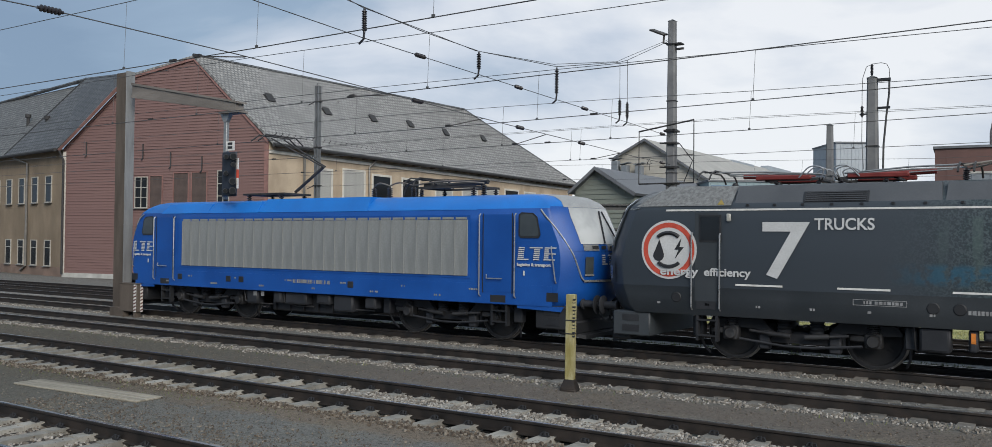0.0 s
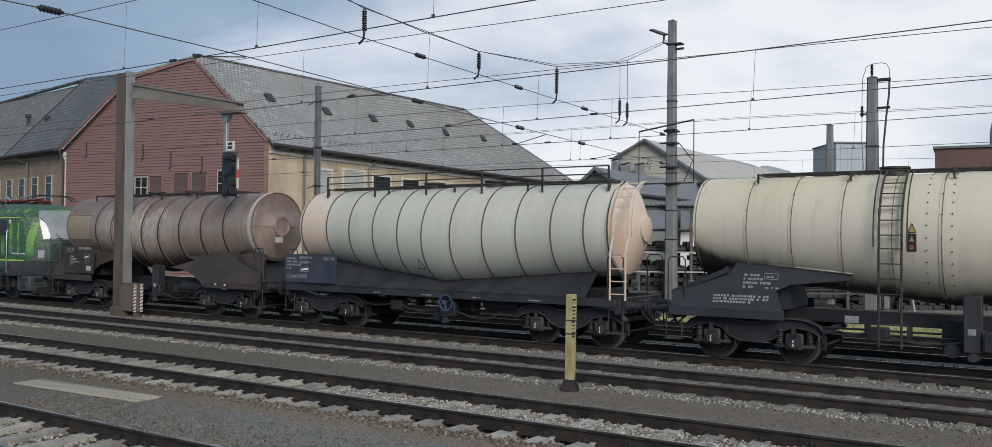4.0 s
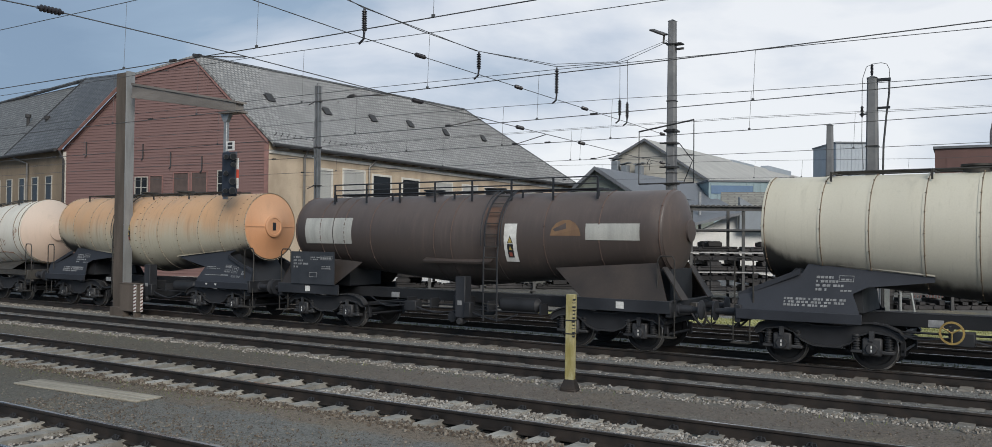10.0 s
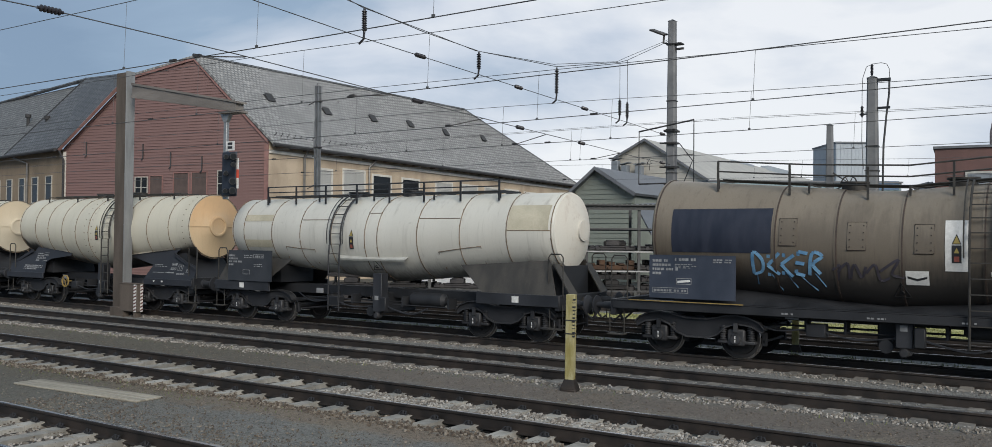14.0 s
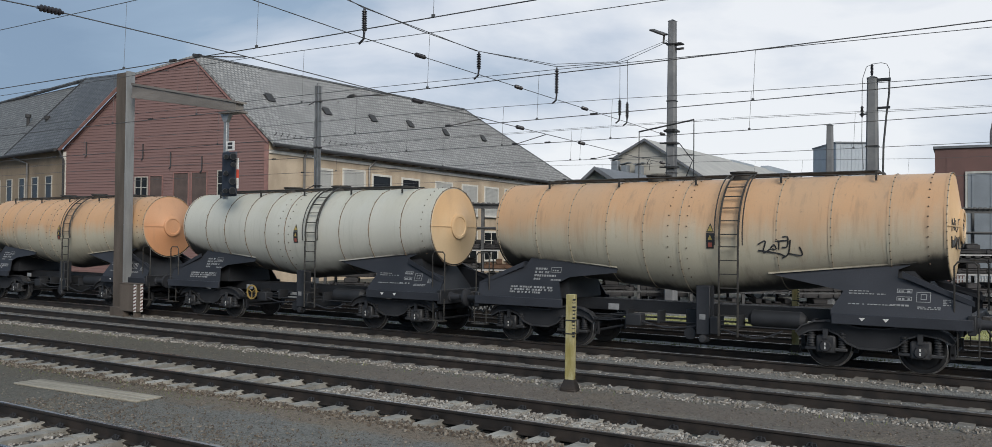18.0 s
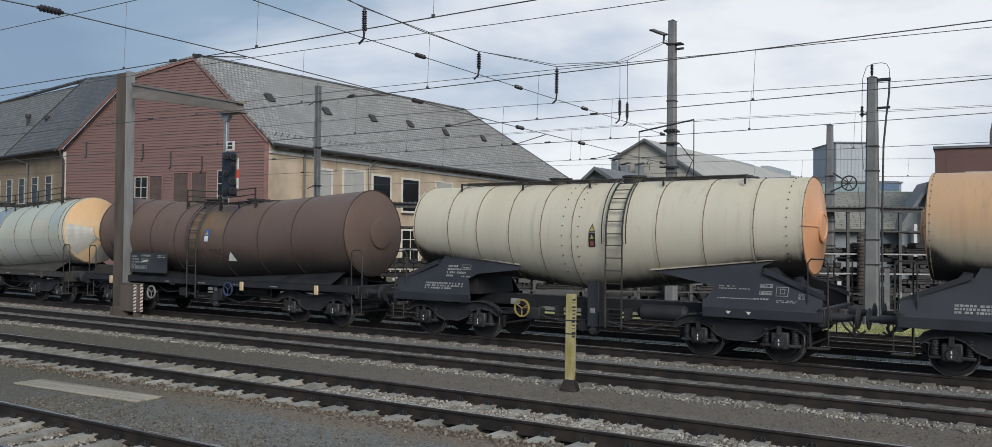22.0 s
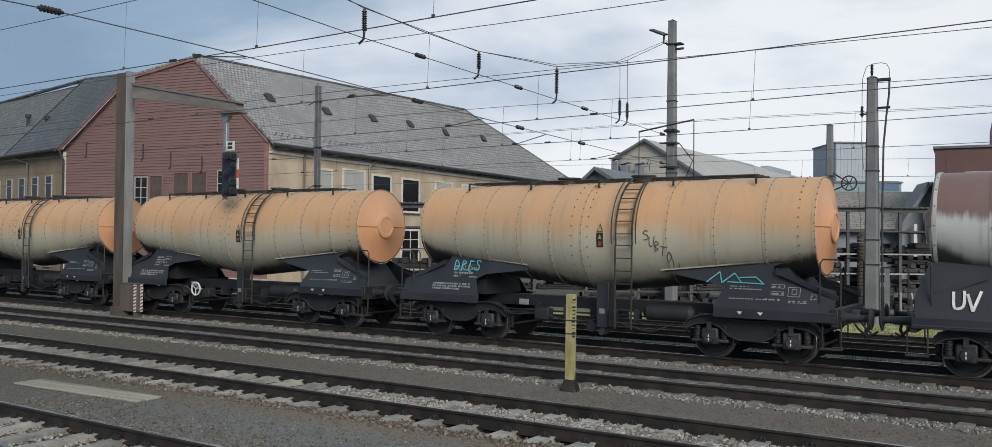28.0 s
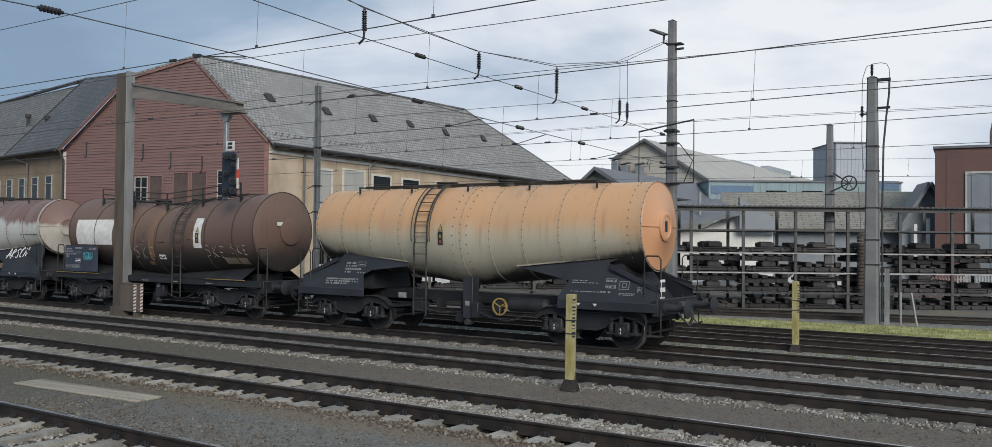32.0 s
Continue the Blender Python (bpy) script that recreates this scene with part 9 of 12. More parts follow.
disc = [(3.5 + 0.42 * math.cos(a), 2.72 + 0.40 * math.sin(a)) for a in (0, 0.45, 0.9, 1.35, 1.8, 2.25, 2.7, 3.1416)]
part("half_disc", Geo().add(t.line(disc, 0.010), [tuple(range(8))]), M_TAN, w, "faded tan half disc", smooth=False)
# 8, 9: clean cream
put(cone_wagon("pale cream tank wagon with yellowed crown", M_T_CREAM2, M_CAP_PALE, 109, wheel=M_OCHRE, signs=(0.31, 1.67)), 106.0)
put(cone_wagon("pale cream tank wagon with peach tank ends", M_T_CREAM2, M_CAP_PEACH, 110, wheel=M_OCHRE, signs=(0.36,), cap=True), 118.8)
# 10: long white with sloped saddles
M_YELLOWED = paint("yellowed_cream", (0.47, 0.43, 0.32), 0.6, 0, (0.52, 0.48, 0.37), 1.6, 30, 0.2, 0.04)
w, t = put(hopper_wagon("white tank wagon with rusty seams and black railing", M_T_WHITE2, M_T_BANANA, M_CRADLELT, 111, ribs=(-5.39, -4.05, -2.76, -1.42, -0.06, 0.41, 1.79, 3.19, 4.63), lad=-1.13, bar=(-1.14, 1.41), board=(-5.69, -3.71)), 132.1)
sign_stack(t, w, -0.58, 2.62)
for z0, z1 in ((2.30, 2.54), (3.12, 3.32)):
    part("yellowed_band", t.patch(-5.36, -4.08, z0, z1, 0.008, 2), M_YELLOWED, w, "yellowed cream band")
part("yellowed_patch", t.patch(4.66, 5.85, 2.85, 3.50, 0.008, 2), M_YELLOWED, w, "yellowed repaint")
for x0, x1, z in ((-2.72, -1.45, 3.15), (-0.03, 0.38, 3.33), (1.82, 3.16, 3.17), (4.66, 5.9, 2.85)):
    part("weld_line", Geo().tube(t.line([(x0, z), ((x0 + x1) / 2, z), (x1, z)], 0.006), 0.010, 5), M_SEAMLINE, w)
for pts in (((-3.54, 1.99), (-3.44, 2.34), (-2.85, 2.29), (-2.18, 2.26), (-2.27, 1.82)), ((2.50, 1.79), (2.47, 2.26), (3.2, 2.36), (3.83, 2.43), (3.83, 1.96))):
    part("weld_outline", Geo().tube(t.line(pts, 0.008), 0.012, 5), M_SEAMLINE, w)
warn_triangle(t, w, 0.20, 1.72, 0.34)
# 11: taupe with navy panel and sprayed words
w, t = put(sill_wagon("taupe-brown tank wagon with a navy panel and blue spray", M_T_TAUPE, [(-4.95, 1.28, 2.80), (-0.15, 1.28, 2.44), (0.15, 1.28, 2.44), (5.22, 1.28, 2.82)], 112, 6.63, 3.95, None, 0.3, 0.42, (-2.20, -0.95, 0.30, 1.75, 2.85, 3.6), 0, M_UNDERDK, (-4.98, -2.97, 1.32, 2.30, M_NAVY), 0.46, None, (-3.6, 4.4), 1.75, rib_mat=M_SEAMSOFT, rib_w=0.03), 145.85)
part("flank_panel", t.patch(-4.50, -2.25, 2.37, 3.34, 0.008, 4), M_NAVYOLD, w, "navy painted panel")
M_SPRAYBLUE = paint("blue_spray", (0.08, 0.21, 0.38), 0.6, 0, (0.16, 0.33, 0.50), 3, 30, 0.3, 0)
M_SPRAYDK = paint("dark_spray", (0.030, 0.026, 0.036), 0.6, 0, None, 3, 30, 0.3, 0)
scrawl(t, w, sprayed("DKKER", 0.66), -2.68, 1.92, 0.46, M_SPRAYBLUE, "blue spray letters with drips", 0.036)
scrawl(t, w, [[(0.2, 0.0), (0.15, -0.5)], [(0.9, 0.0), (1.25, -0.75)], [(1.6, 0.1), (2.0, -0.6)], [(2.2, 0.0), (2.9, -0.7)], [(2.9, 0.1), (3.3, -0.5)]], -2.68, 1.92, 0.46, M_SPRAYBLUE, "blue drips", 0.012)
scrawl(t, w, [[(0.0, 0.6), (0.35, 0.85), (0.2, 0.1)], [(0.2, 0.5), (0.7, 0.95), (0.75, 0.2)], [(0.8, 0.2), (1.0, 0.9), (1.3, 0.3), (1.5, 0.8)], [(1.5, 0.5), (1.9, 0.9), (2.1, 0.2), (2.5, 0.3)], [(2.1, 0.6), (2.9, 1.15), (2.6, 0.5), (3.1, 0.35)]], -1.0, 1.78, 0.44, M_SPRAYDK, "dark spray scribble", 0.026)
scrawl(t, w, sprayed("KITOS", 0.55), 2.50, 2.04, 0.36, M_SPRAYDK, "dark spray letters", 0.014)
scrawl(t, w, sprayed("REI", 0.72), 3.85, 2.08, 0.32, M_SPRAYDK, "dark spray letters", 0.016)
for x0, x1, z0 in ((-2.08, -1.72, 2.54), (-0.70, -0.34, 2.46), (0.56, 0.91, 2.41), (1.90, 2.23, 2.50)):
    hatch_plate(t, w, x0, x1, z0, z0 + 0.57, M_T_TAUPE, M_CRADLEBR)
sign_stack(t, w, 1.30, 2.56, True)
arrow_panel(t, w, 0.39, 0.81, 1.79, 2.07)
warn_triangle(t, w, 0.30, 1.54, 0.32)
part("white_strip", t.patch(1.87, 2.30, 2.0, 2.09, 0.010, 1), M_GREYPANEL, w)
part("plate", t.patch(2.44, 3.56, 1.74, 1.87, 0.010, 3), M_TAN, w, "pale inscribed plate")
part("dark_patch", t.patch(3.56, 4.66, 2.40, 3.24, 0.006, 3), M_T_BROWN2, w, "repainted dark flank panel")
part("yellow_line", Geo().box(-5.5, -2.8, -1.40, -1.385, 1.235, 1.255), M_OCHRE, w, smooth=False)
g = Geo()
rng = random.Random(5)
for i in range(9):
    a = 2.2 + i * 0.24
    for r0 in (0.55, 0.85):
        y, z = r0 * math.cos(a) , 2.82 + r0 * math.sin(a)
        pts = [(5.535 - r0 * 0.28, y + 0.11 * math.cos(k + rng.uniform(-0.3, 0.3)), z + 0.13 * math.sin(k)) for k in (0, 1.3, 2.6, 3.9, 5.2)]
        g.tube(pts, 0.016, 4)
part("spray_lettering", g, M_WHITE, w, "white spray scribbles on the tank end", smooth=False)
# 12..14
rng = random.Random(61)
g = Geo()
for k in range(9):
    y0, z0, r0 = rng.uniform(-0.92, -0.2), rng.uniform(2.55, 3.30), rng.uniform(0.09, 0.16)
    q = []
    for i in range(13):
        a = i * 0.55 + k
        y, z = y0 + r0 * math.cos(a) * (1 + 0.04 * i), z0 + r0 * 1.3 * math.sin(a)
        rad = math.hypot(y, z - 2.82)
        q.append((5.275 + max(0.0, min(0.26, (1.25 - rad) * 0.317)), y, z))
    g.tube(q, 0.030, 4)
part("spray_scribble", g, M_WHITE, w, "whitish looping spray on the tank end", smooth=False)
put(cone_wagon("tank wagon thick with orange dust", M_T_ORANGE, M_CAP_ORANGE, 113, cap=True, signs=(0.42,)), 158.9)
put(cone_wagon("greyish-white tank wagon with peach tank ends", M_T_WHITE, M_CAP_PEACH, 114, wheel=M_OCHRE, cap=True, signs=(0.33,)), 171.65)
w, t = put(cone_wagon("peach-dusted cream tank wagon with black spray marks", M_T_ORANGE2, M_CAP_PEACH, 115, cap=True, signs=(0.58,)), 184.3)
scrawl(t, w, [[(0.0, 0.55), (0.45, 0.75), (0.30, 0.1), (0.75, 0.30)], [(0.75, 0.35), (0.95, 0.55), (1.05, 0.30), (0.80, 0.30)], [(1.25, 0.75), (1.20, 0.25)], [(1.0, 0.75), (1.7, 0.80)], [(1.45, 1.0), (1.75, 1.0), (1.70, 0.45), (1.40, 0.40)], [(1.9, 0.85), (1.75, 0.05), (1.35, -0.25)], [(1.75, 0.05), (2.5, -0.05), (2.4, 0.45)], [(0.0, 0.2), (1.1, 0.05), (1.6, -0.15)]], 1.62, 2.36, 0.36, M_BLACK, "black spray scribble", 0.016)
g = Geo()
for txt, z in (("NUTS", 2.86), ("WOLO", 2.52)):
    for st in sprayed(txt, 0.72):
        pts = [(5.46 - abs(-0.85 + u * 0.30) * 0.17, -0.85 + u * 0.30, z + v * 0.24) for u, v in st]
        g.tube(pts, 0.014, 4)
part("spray_lettering", g, M_BLACK, w, "black spray letters on the tank end", smooth=False)
M_WHITEEND = tank_paint("white_end_ring", (0.56, 0.60, 0.60), (0.60, 0.63, 0.63), 2.0, 3.4, 0.6, dirty=0.1, wave=0.4)
# 15: pale blue-grey
w, t = put(sill_wagon("pale blue-grey tank wagon with blue wash marks and peach end", M_T_BLUEGREY, [(-4.80, 1.30, 2.79), (-0.15, 1.30, 2.46), (0.15, 1.30, 2.46), (5.20, 1.30, 2.82)], 116, 6.15, 3.85, M_CAP_PEACH, 0.62, 0.38, (-3.82, -2.68, -1.51, -0.32, 0.61, 1.81, 3.03, 4.25, 4.92), 0, M_CRADLELT, (-4.50, -2.45, 1.11, 1.82, M_BOARDGREY), 0.44, None, (-4.2, 4.2), None), 196.85)
M_GREYWHITE = tank_paint("repainted_grey_white", (0.44, 0.45, 0.42), (0.40, 0.43, 0.43), 1.8, 2.6, 0.6, dirty=0.15, wave=0.6)
M_PEACHRUST = tank_paint("peach_primer", (0.36, 0.29, 0.215), (0.41, 0.36, 0.29), 1.9, 2.6, 0.8, dirty=0.4, wave=0.9)
part("lower_band", t.patch(-2.10, 5.16, 1.42, 2.45, 0.005, 10), M_GREYWHITE, w, "repainted pale lower flank")
part("primer_patch", t.patch(-3.78, -2.11, 1.85, 2.48, 0.005, 3), M_PEACHRUST, w, "bare peach-brown primer")
part("end_band", t.patch(-4.76, -3.86, 1.62, 4.02, 0.010, 2, 30), M_WHITEEND, w, "white painted end ring")
M_BLUEWASH = tank_paint("blue_wash", (0.35, 0.39, 0.38), (0.17, 0.22, 0.32), 2.55, 3.3, 0.85, wave=1.5, dirty=0.9, dirt=(0.36, 0.385, 0.36))
M_BLUETINT = tank_paint("faint_blue_wash", (0.40, 0.42, 0.36), (0.31, 0.38, 0.40), 2.5, 3.0, 0.8, wave=1.2, dirty=0.4, dirt=(0.40, 0.36, 0.28))
M_CREAMPANEL = paint("cream_panel", (0.50, 0.485, 0.42), 0.6, 0, (0.44, 0.43, 0.38), 2.0, 30, 0.15, 0.04)
part("blue_wash", t.patch(-0.27, 0.58, 2.45, 3.66, 0.008, 3, 14), M_BLUEWASH, w, "washed-out blue streaks")
part("blue_wash", t.patch(4.27, 4.88, 2.47, 3.70, 0.008, 3, 14), M_BLUETINT, w, "faint blue wash")
part("flank_panel", t.patch(-3.74, -2.90, 2.72, 3.22, 0.010, 2), M_CREAMPANEL, w, "cream repainted panel")
part("flank_panel", t.patch(3.22, 4.08, 2.74, 3.26, 0.010, 2), M_CREAMPANEL, w, "cream repainted panel")
warn_triangle(t, w, -0.04, 1.79, 0.36)
g = Geo()
for a0, a1 in ((168, 232), (262, 300)):
    k = [radians(a0 + (a1 - a0) * i / 6) for i in range(7)]
    pts = [(5.30, 1.22 * math.cos(a), 2.82 + 1.22 * math.sin(a)) for a in k] + [(5.83, 0.42 * math.cos(a), 2.82 + 0.42 * math.sin(a)) for a in k[::-1]]
    g.add([(x + 0.014, y, z) for x, y, z in pts], [(i, i + 1, 12 - i, 13 - i) for i in range(6)])
part("white_sector", g, M_PALE, w, "white painted sectors of the end", smooth=False)
part("weld_outline", Geo().tube(t.line([(2.85, 1.52), (2.85, 1.82), (3.85, 1.84), (3.95, 1.58)], 0.010), 0.010, 4), M_SEAMLINE, w)
flank_text(t, w, 4.3, 1.50, 0.3, M_BLACK, 31, 0.06)
part("rust_bracket", Geo().box(3.86, 4.06, -1.36, -1.345, 0.98, 1.22), M_RUSTY, w, "rusty bracket on the sill", smooth=False)
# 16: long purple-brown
M_WORNTAN = tank_paint("worn_to_primer", (0.110, 0.075, 0.055), (0.200, 0.130, 0.080), 2.2, 3.0, 0.75, dirty=0.5, dirt=(0.085, 0.055, 0.043), wave=1.4, grime_shade=1.85)
w, t = put(sill_wagon("long purple-brown tank wagon with dull spray marks", M_T_BROWN2, [(-5.95, 1.29, 2.76), (-0.15, 1.29, 2.40), (0.15, 1.29, 2.40), (6.08, 1.29, 2.77)], 117, 7.3, 4.67, None, 0.28, 0.45, (-4.27, -2.97, -1.69, 0.81, 2.4, 3.9), 0, M_UNDERDK, (-3.90, -1.88, 1.36, 2.04, M_BOARDGREY), 0.42, None, (-1.7, 1.7), -0.57, rib_mat=M_SEAMSOFT, rib_w=0.03), 210.4)
part("warning_label", t.patch(-0.11, 0.11, 2.44, 2.83, 0.012), M_BLUESIGN, w, "blue and white warning label")
part("label_field", t.patch(-0.09, 0.09, 2.46, 2.63, 0.016), M_WHITE, w)
part("label_sign", Geo().add(t.line([(-0.08, 2.66), (0.08, 2.66), (0.0, 2.80)], 0.016), [(0, 1, 2)]), M_SIGNYEL, w, smooth=False)
part("worn_patch", t.patch(-0.95, 0.79, 1.75, 3.45, 0.004, 6, 16), M_WORNTAN, w, "paint worn to tan primer")
scrawl(t, w, sprayed("KITOS", 0.66), -0.40, 1.84, 0.36, M_SPRAYDK, "dull dark spray marks", 0.016)
scrawl(t, w, sprayed("KVOR", 0.8), -5.3, 2.08, 0.32, M_SPRAYDK, "dull dark spray marks", 0.024)
part("warning_triangle", Geo().add(t.line([(0.95, 1.85), (1.35, 1.85), (1.15, 2.15)], 0.012), [(0, 1, 2)]), M_WHITE, w, smooth=False)
handwheel(w, -2.72, 0.70, M_INK)
part("gusset_plate", Geo().plate([(-6.25, 1.25), (-5.9, 1.58), (-4.2, 1.58), (-4.33, 1.42), (-4.57, 1.0), (-4.80, 1.0), (-4.9, 1.25)], -1.36, 0.03), M_CRADLEBR, w, "brown gusset plate", smooth=False)
handwheel(w, 1.2, 0.95, M_DULLBLUE)
for x in (-5.14, 1.75, 5.0):
    part("hook", Geo().box(x, x + 0.17, -1.395, -1.345, 0.92, 1.2, 0.02), M_CAP_PEACH, w, "yellow lashing hook")
# 17, 18
put(cone_wagon("cream tank wagon with a bright orange end", M_T_CREAM, M_CAP_ORANGE, 118, wheel=M_OCHRE, cap=True, signs=(0.41,)), 224.15)
put(cone_wagon("cream tank wagon with broad orange dust", M_T_ORANGE2, M_CAP_SALMON, 119, cap=True, signs=(0.34,)), 237.05)
M_PALERAIL = paint("cream_railing", (0.30, 0.29, 0.26), 0.6, 0.1, None, 4, 60, 0.2, 0.1)
# 19: white with white railing
w, t = put(sill_wagon("white tank wagon with pale pink end and white railing", M_T_BANANA, banana(1.30, 4.95, 2.80, 2.46), 120, 6.35, 3.85, M_CAP_PINK, 0.62, 0.38, (-4.3, -3.2, -2.1, -1.0, -0.25, 0.75, 2.0, 3.2, 4.1), 0, M_CRADLELT, (-5.1, -3.5, 1.30, 1.92, M_BOARDGREY), 0.40, M_PALERAIL, (-4.0, 4.3), 0.55, ladder_mat=M_PALERAIL), 249.7)
sign_stack(t, w, 1.28, 2.45)
warn_triangle(t, w, -0.58, 2.10, 0.40)
part("arrow_mark", t.patch(-0.75, -0.42, 1.98, 2.04, 0.012), M_BLACK, w, smooth=False)
flank_text(t, w, 2.75, 2.72, 0.85, M_BLACK, 6, 0.035)
part("yellow_pipe", Geo().tube([(-3.0, -1.38, 1.2), (-1.6, -1.38, 0.92), (-0.6, -1.38, 0.92), (0.1, -1.38, 1.1)], 0.02, 6), M_YELLOW, w)
# 20..22
put(cone_wagon("cream tank wagon with orange dusted crown and end", M_T_ORANGE, M_CAP_ORANGE, 121, cap=True, signs=(0.34,)), 262.7)
put(cone_wagon("orange-dusted tank wagon with a white handwheel", M_T_ORANGE, M_CAP_ORANGE, 122, wheel=M_WHITE, cap=True, signs=(0.45,)), 275.45)
w, t = put(cone_wagon("orange-dusted tank wagon with black and turquoise spray words", M_T_ORANGE, M_CAP_ORANGE, 123, cap=True, signs=(0.37,)), 288.3)
scrawl(t, w, sprayed("SUBTOIL", 0.58, -0.55), 1.45, 2.62, 0.22, M_BLACK, "black spray word running downwards", 0.008)
M_TURQ = paint("turquoise_spray", (0.10, 0.38, 0.45), 0.6, 0, None, 3, 30, 0.2, 0)
scrawl(t, w, sprayed("DRES", 0.85), -4.15, 1.78, 0.26, M_TURQ, "turquoise spray word", 0.018, flank=(-1.34, SLANT, 1.0))
scrawl(t, w, [[(0, 0), (1.2, 1)], [(1.2, 1), (1.5, 0)], [(1.5, 0), (2.6, 0.9)], [(2.6, 0.9), (3.4, 0.0)], [(3.0, 0.5), (4.6, 0.6)], [(4.6, 0.6), (5.4, 0.0)], [(2.0, 0.1), (5.4, 0.0)]], 2.9, 1.70, 0.24, M_TURQ, "turquoise spray strokes", 0.012, flank=(-1.34, SLANT, 1.0))
# 23: white with dark red crown
w, t = put(cone_wagon("white tank wagon with dark red crown and white spray", M_T_REDTOP, M_CAP_RED, 124, lad=0.90, signs=(1.38,), cradle=M_CRADLE, e=5.40, ribs=(-4.39, -3.37, -2.30, -1.22, -0.16, 2.04, 3.17, 4.28)), 301.2)
warn_triangle(t, w, -0.48, 1.79, 0.36)
for x in (-5.36, 5.30):
    part("end_ring", t.band(x, 0.07, 0.02), M_PALE, w, "pale worn end ring")
for poly in ([(-5.70, 1.0), (-3.0, 1.0), (-3.2, 1.55), (-1.7, 1.86), (-2.0, 1.98), (-5.45, 2.28), (-5.70, 1.6)], [(5.70, 1.0), (3.1, 1.0), (2.9, 1.50), (1.9, 1.82), (2.1, 1.90), (5.35, 2.26), (5.62, 1.9)]):
    part("saddle_cover", Geo().plate(poly, -1.345, 0.02, SLANT, 1.0), M_CRADLE, w, "broad dark saddle sheet", smooth=False)
scrawl(t, w, sprayed("UV", 0.72), -5.05, 1.34, 0.34, M_WHITE, "white spray letters", 0.026, flank=(-1.37, SLANT, 1.0))
scrawl(t, w, [[(u + v * 0.22, v + u * 0.06) for u, v in s] for s in sprayed("ARSCH", 0.82)], 3.10, 1.66, 0.36, M_WHITE, "white spray letters", 0.026, flank=(-1.40, SLANT, 1.0))
scrawl(t, w, [[(-0.3, 0.25), (0.6, 0.30), (1.2, 0.25)], [(3.4, 0.5), (4.3, 0.62)]], 3.10, 1.66, 0.36, M_WHITE, "white spray strokes", 0.014, flank=(-1.37, SLANT, 1.0))
bars_panel(w, -4.3, 1.55, (0.4, 0.55, 0.6, 0.4), seed=77, y=-1.35, slope=SLANT, z0=1.0, h=0.04)
flank_text(t, w, 4.12, 2.61, 1.20, M_CRADLEBR, 8, 0.06)
handwheel(w, -1.84, 0.88, M_INK)
# 24: brown with white panels
w, t = put(sill_wagon("brown tank wagon with white panel and pale spray", M_T_BROWN, [(-4.92, 1.28, 2.79), (-0.15, 1.28, 2.42), (0.15, 1.28, 2.42), (5.20, 1.28, 2.80)], 125, 6.37, 3.9, None, 0.32, 0.42, (-2.05, -0.95, 0.28, 1.25, 2.85, 4.2), 0, M_UNDERDK, (-4.92, -2.88, 1.30, 2.25, M_NAVY), 0.40, None, (-3.6, 4.0), 1.65, rib_mat=M_SEAMSOFT, rib_w=0.03), 313.9)
part("flank_panel", t.patch(-4.42, -2.20, 2.29, 3.20, 0.008, 3), M_WHITE, w, "white painted panel")
part("panel_seam", t.band(-3.28, 0.03, 0.014), M_CRADLEBR, w)
sign_stack(t, w, 2.52, 2.72, True)
part("pale_band", t.band(-2.30, 0.42, 0.006, 0, 48, 55, 110), M_TAN, w, "tan worn band")
part("pale_band", t.band(0.05, 0.26, 0.006, 0, 48, -25, 110), M_TAN, w, "tan worn band")
for x0, x1, z0 in ((-2.08, -1.70, 2.52), (-0.75, -0.38, 2.41), (0.48, 0.85, 2.41), (1.97, 2.22, 2.52)):
    hatch_plate(t, w, x0, x1, z0, z0 + 0.55, M_T_BROWN, M_TAN)
M_CHALK = paint("pale_chalk_spray", (0.27, 0.24, 0.205), 0.8, 0, None, 3, 30, 0.3, 0)
scrawl(t, w, sprayed("SKE", 0.95), -2.13, 1.86, 0.38, M_CHALK, "thin pale spray letters", 0.011)
scrawl(t, w, sprayed("SKE", 1.05), -0.92, 1.84, 0.40, M_CHALK, "thin pale spray letters", 0.011)
scrawl(t, w, sprayed("SKE", 0.95), 2.84, 1.95, 0.36, M_CHALK, "thin pale spray letters", 0.011)
scrawl(t, w, sprayed("SKE", 0.95), 4.08, 2.07, 0.28, M_CHALK, "thin pale spray letters", 0.010)
scrawl(t, w, loops(6, 4), -3.72, 1.74, 0.26, M_TURQ, "turquoise spray strokes", 0.012, flank=(-1.408, 0, 1.0))
part("plate", t.patch(3.61, 4.64, 1.74, 1.95, 0.010, 3), M_PANELOLD, w, "pale inscribed plate")
part("plate", t.patch(-0.22, 0.06, 1.62, 1.76, 0.010, 1), M_TAN, w)
arrow_panel(t, w, 0.42, 0.76, 1.83, 1.99)
part("end_plate", Geo().box(5.52, 5.54, -0.55, -0.05, 2.98, 3.1), M_WHITE, w, "white end plate", smooth=False)
part("yellow_line", Geo().box(-5.5, -2.8, -1.40, -1.385, 1.235, 1.255), M_OCHRE, w, smooth=False)
part("yellow_line", Geo().box(3.1, 5.0, -1.40, -1.385, 1.235, 1.255), M_OCHRE, w, smooth=False)
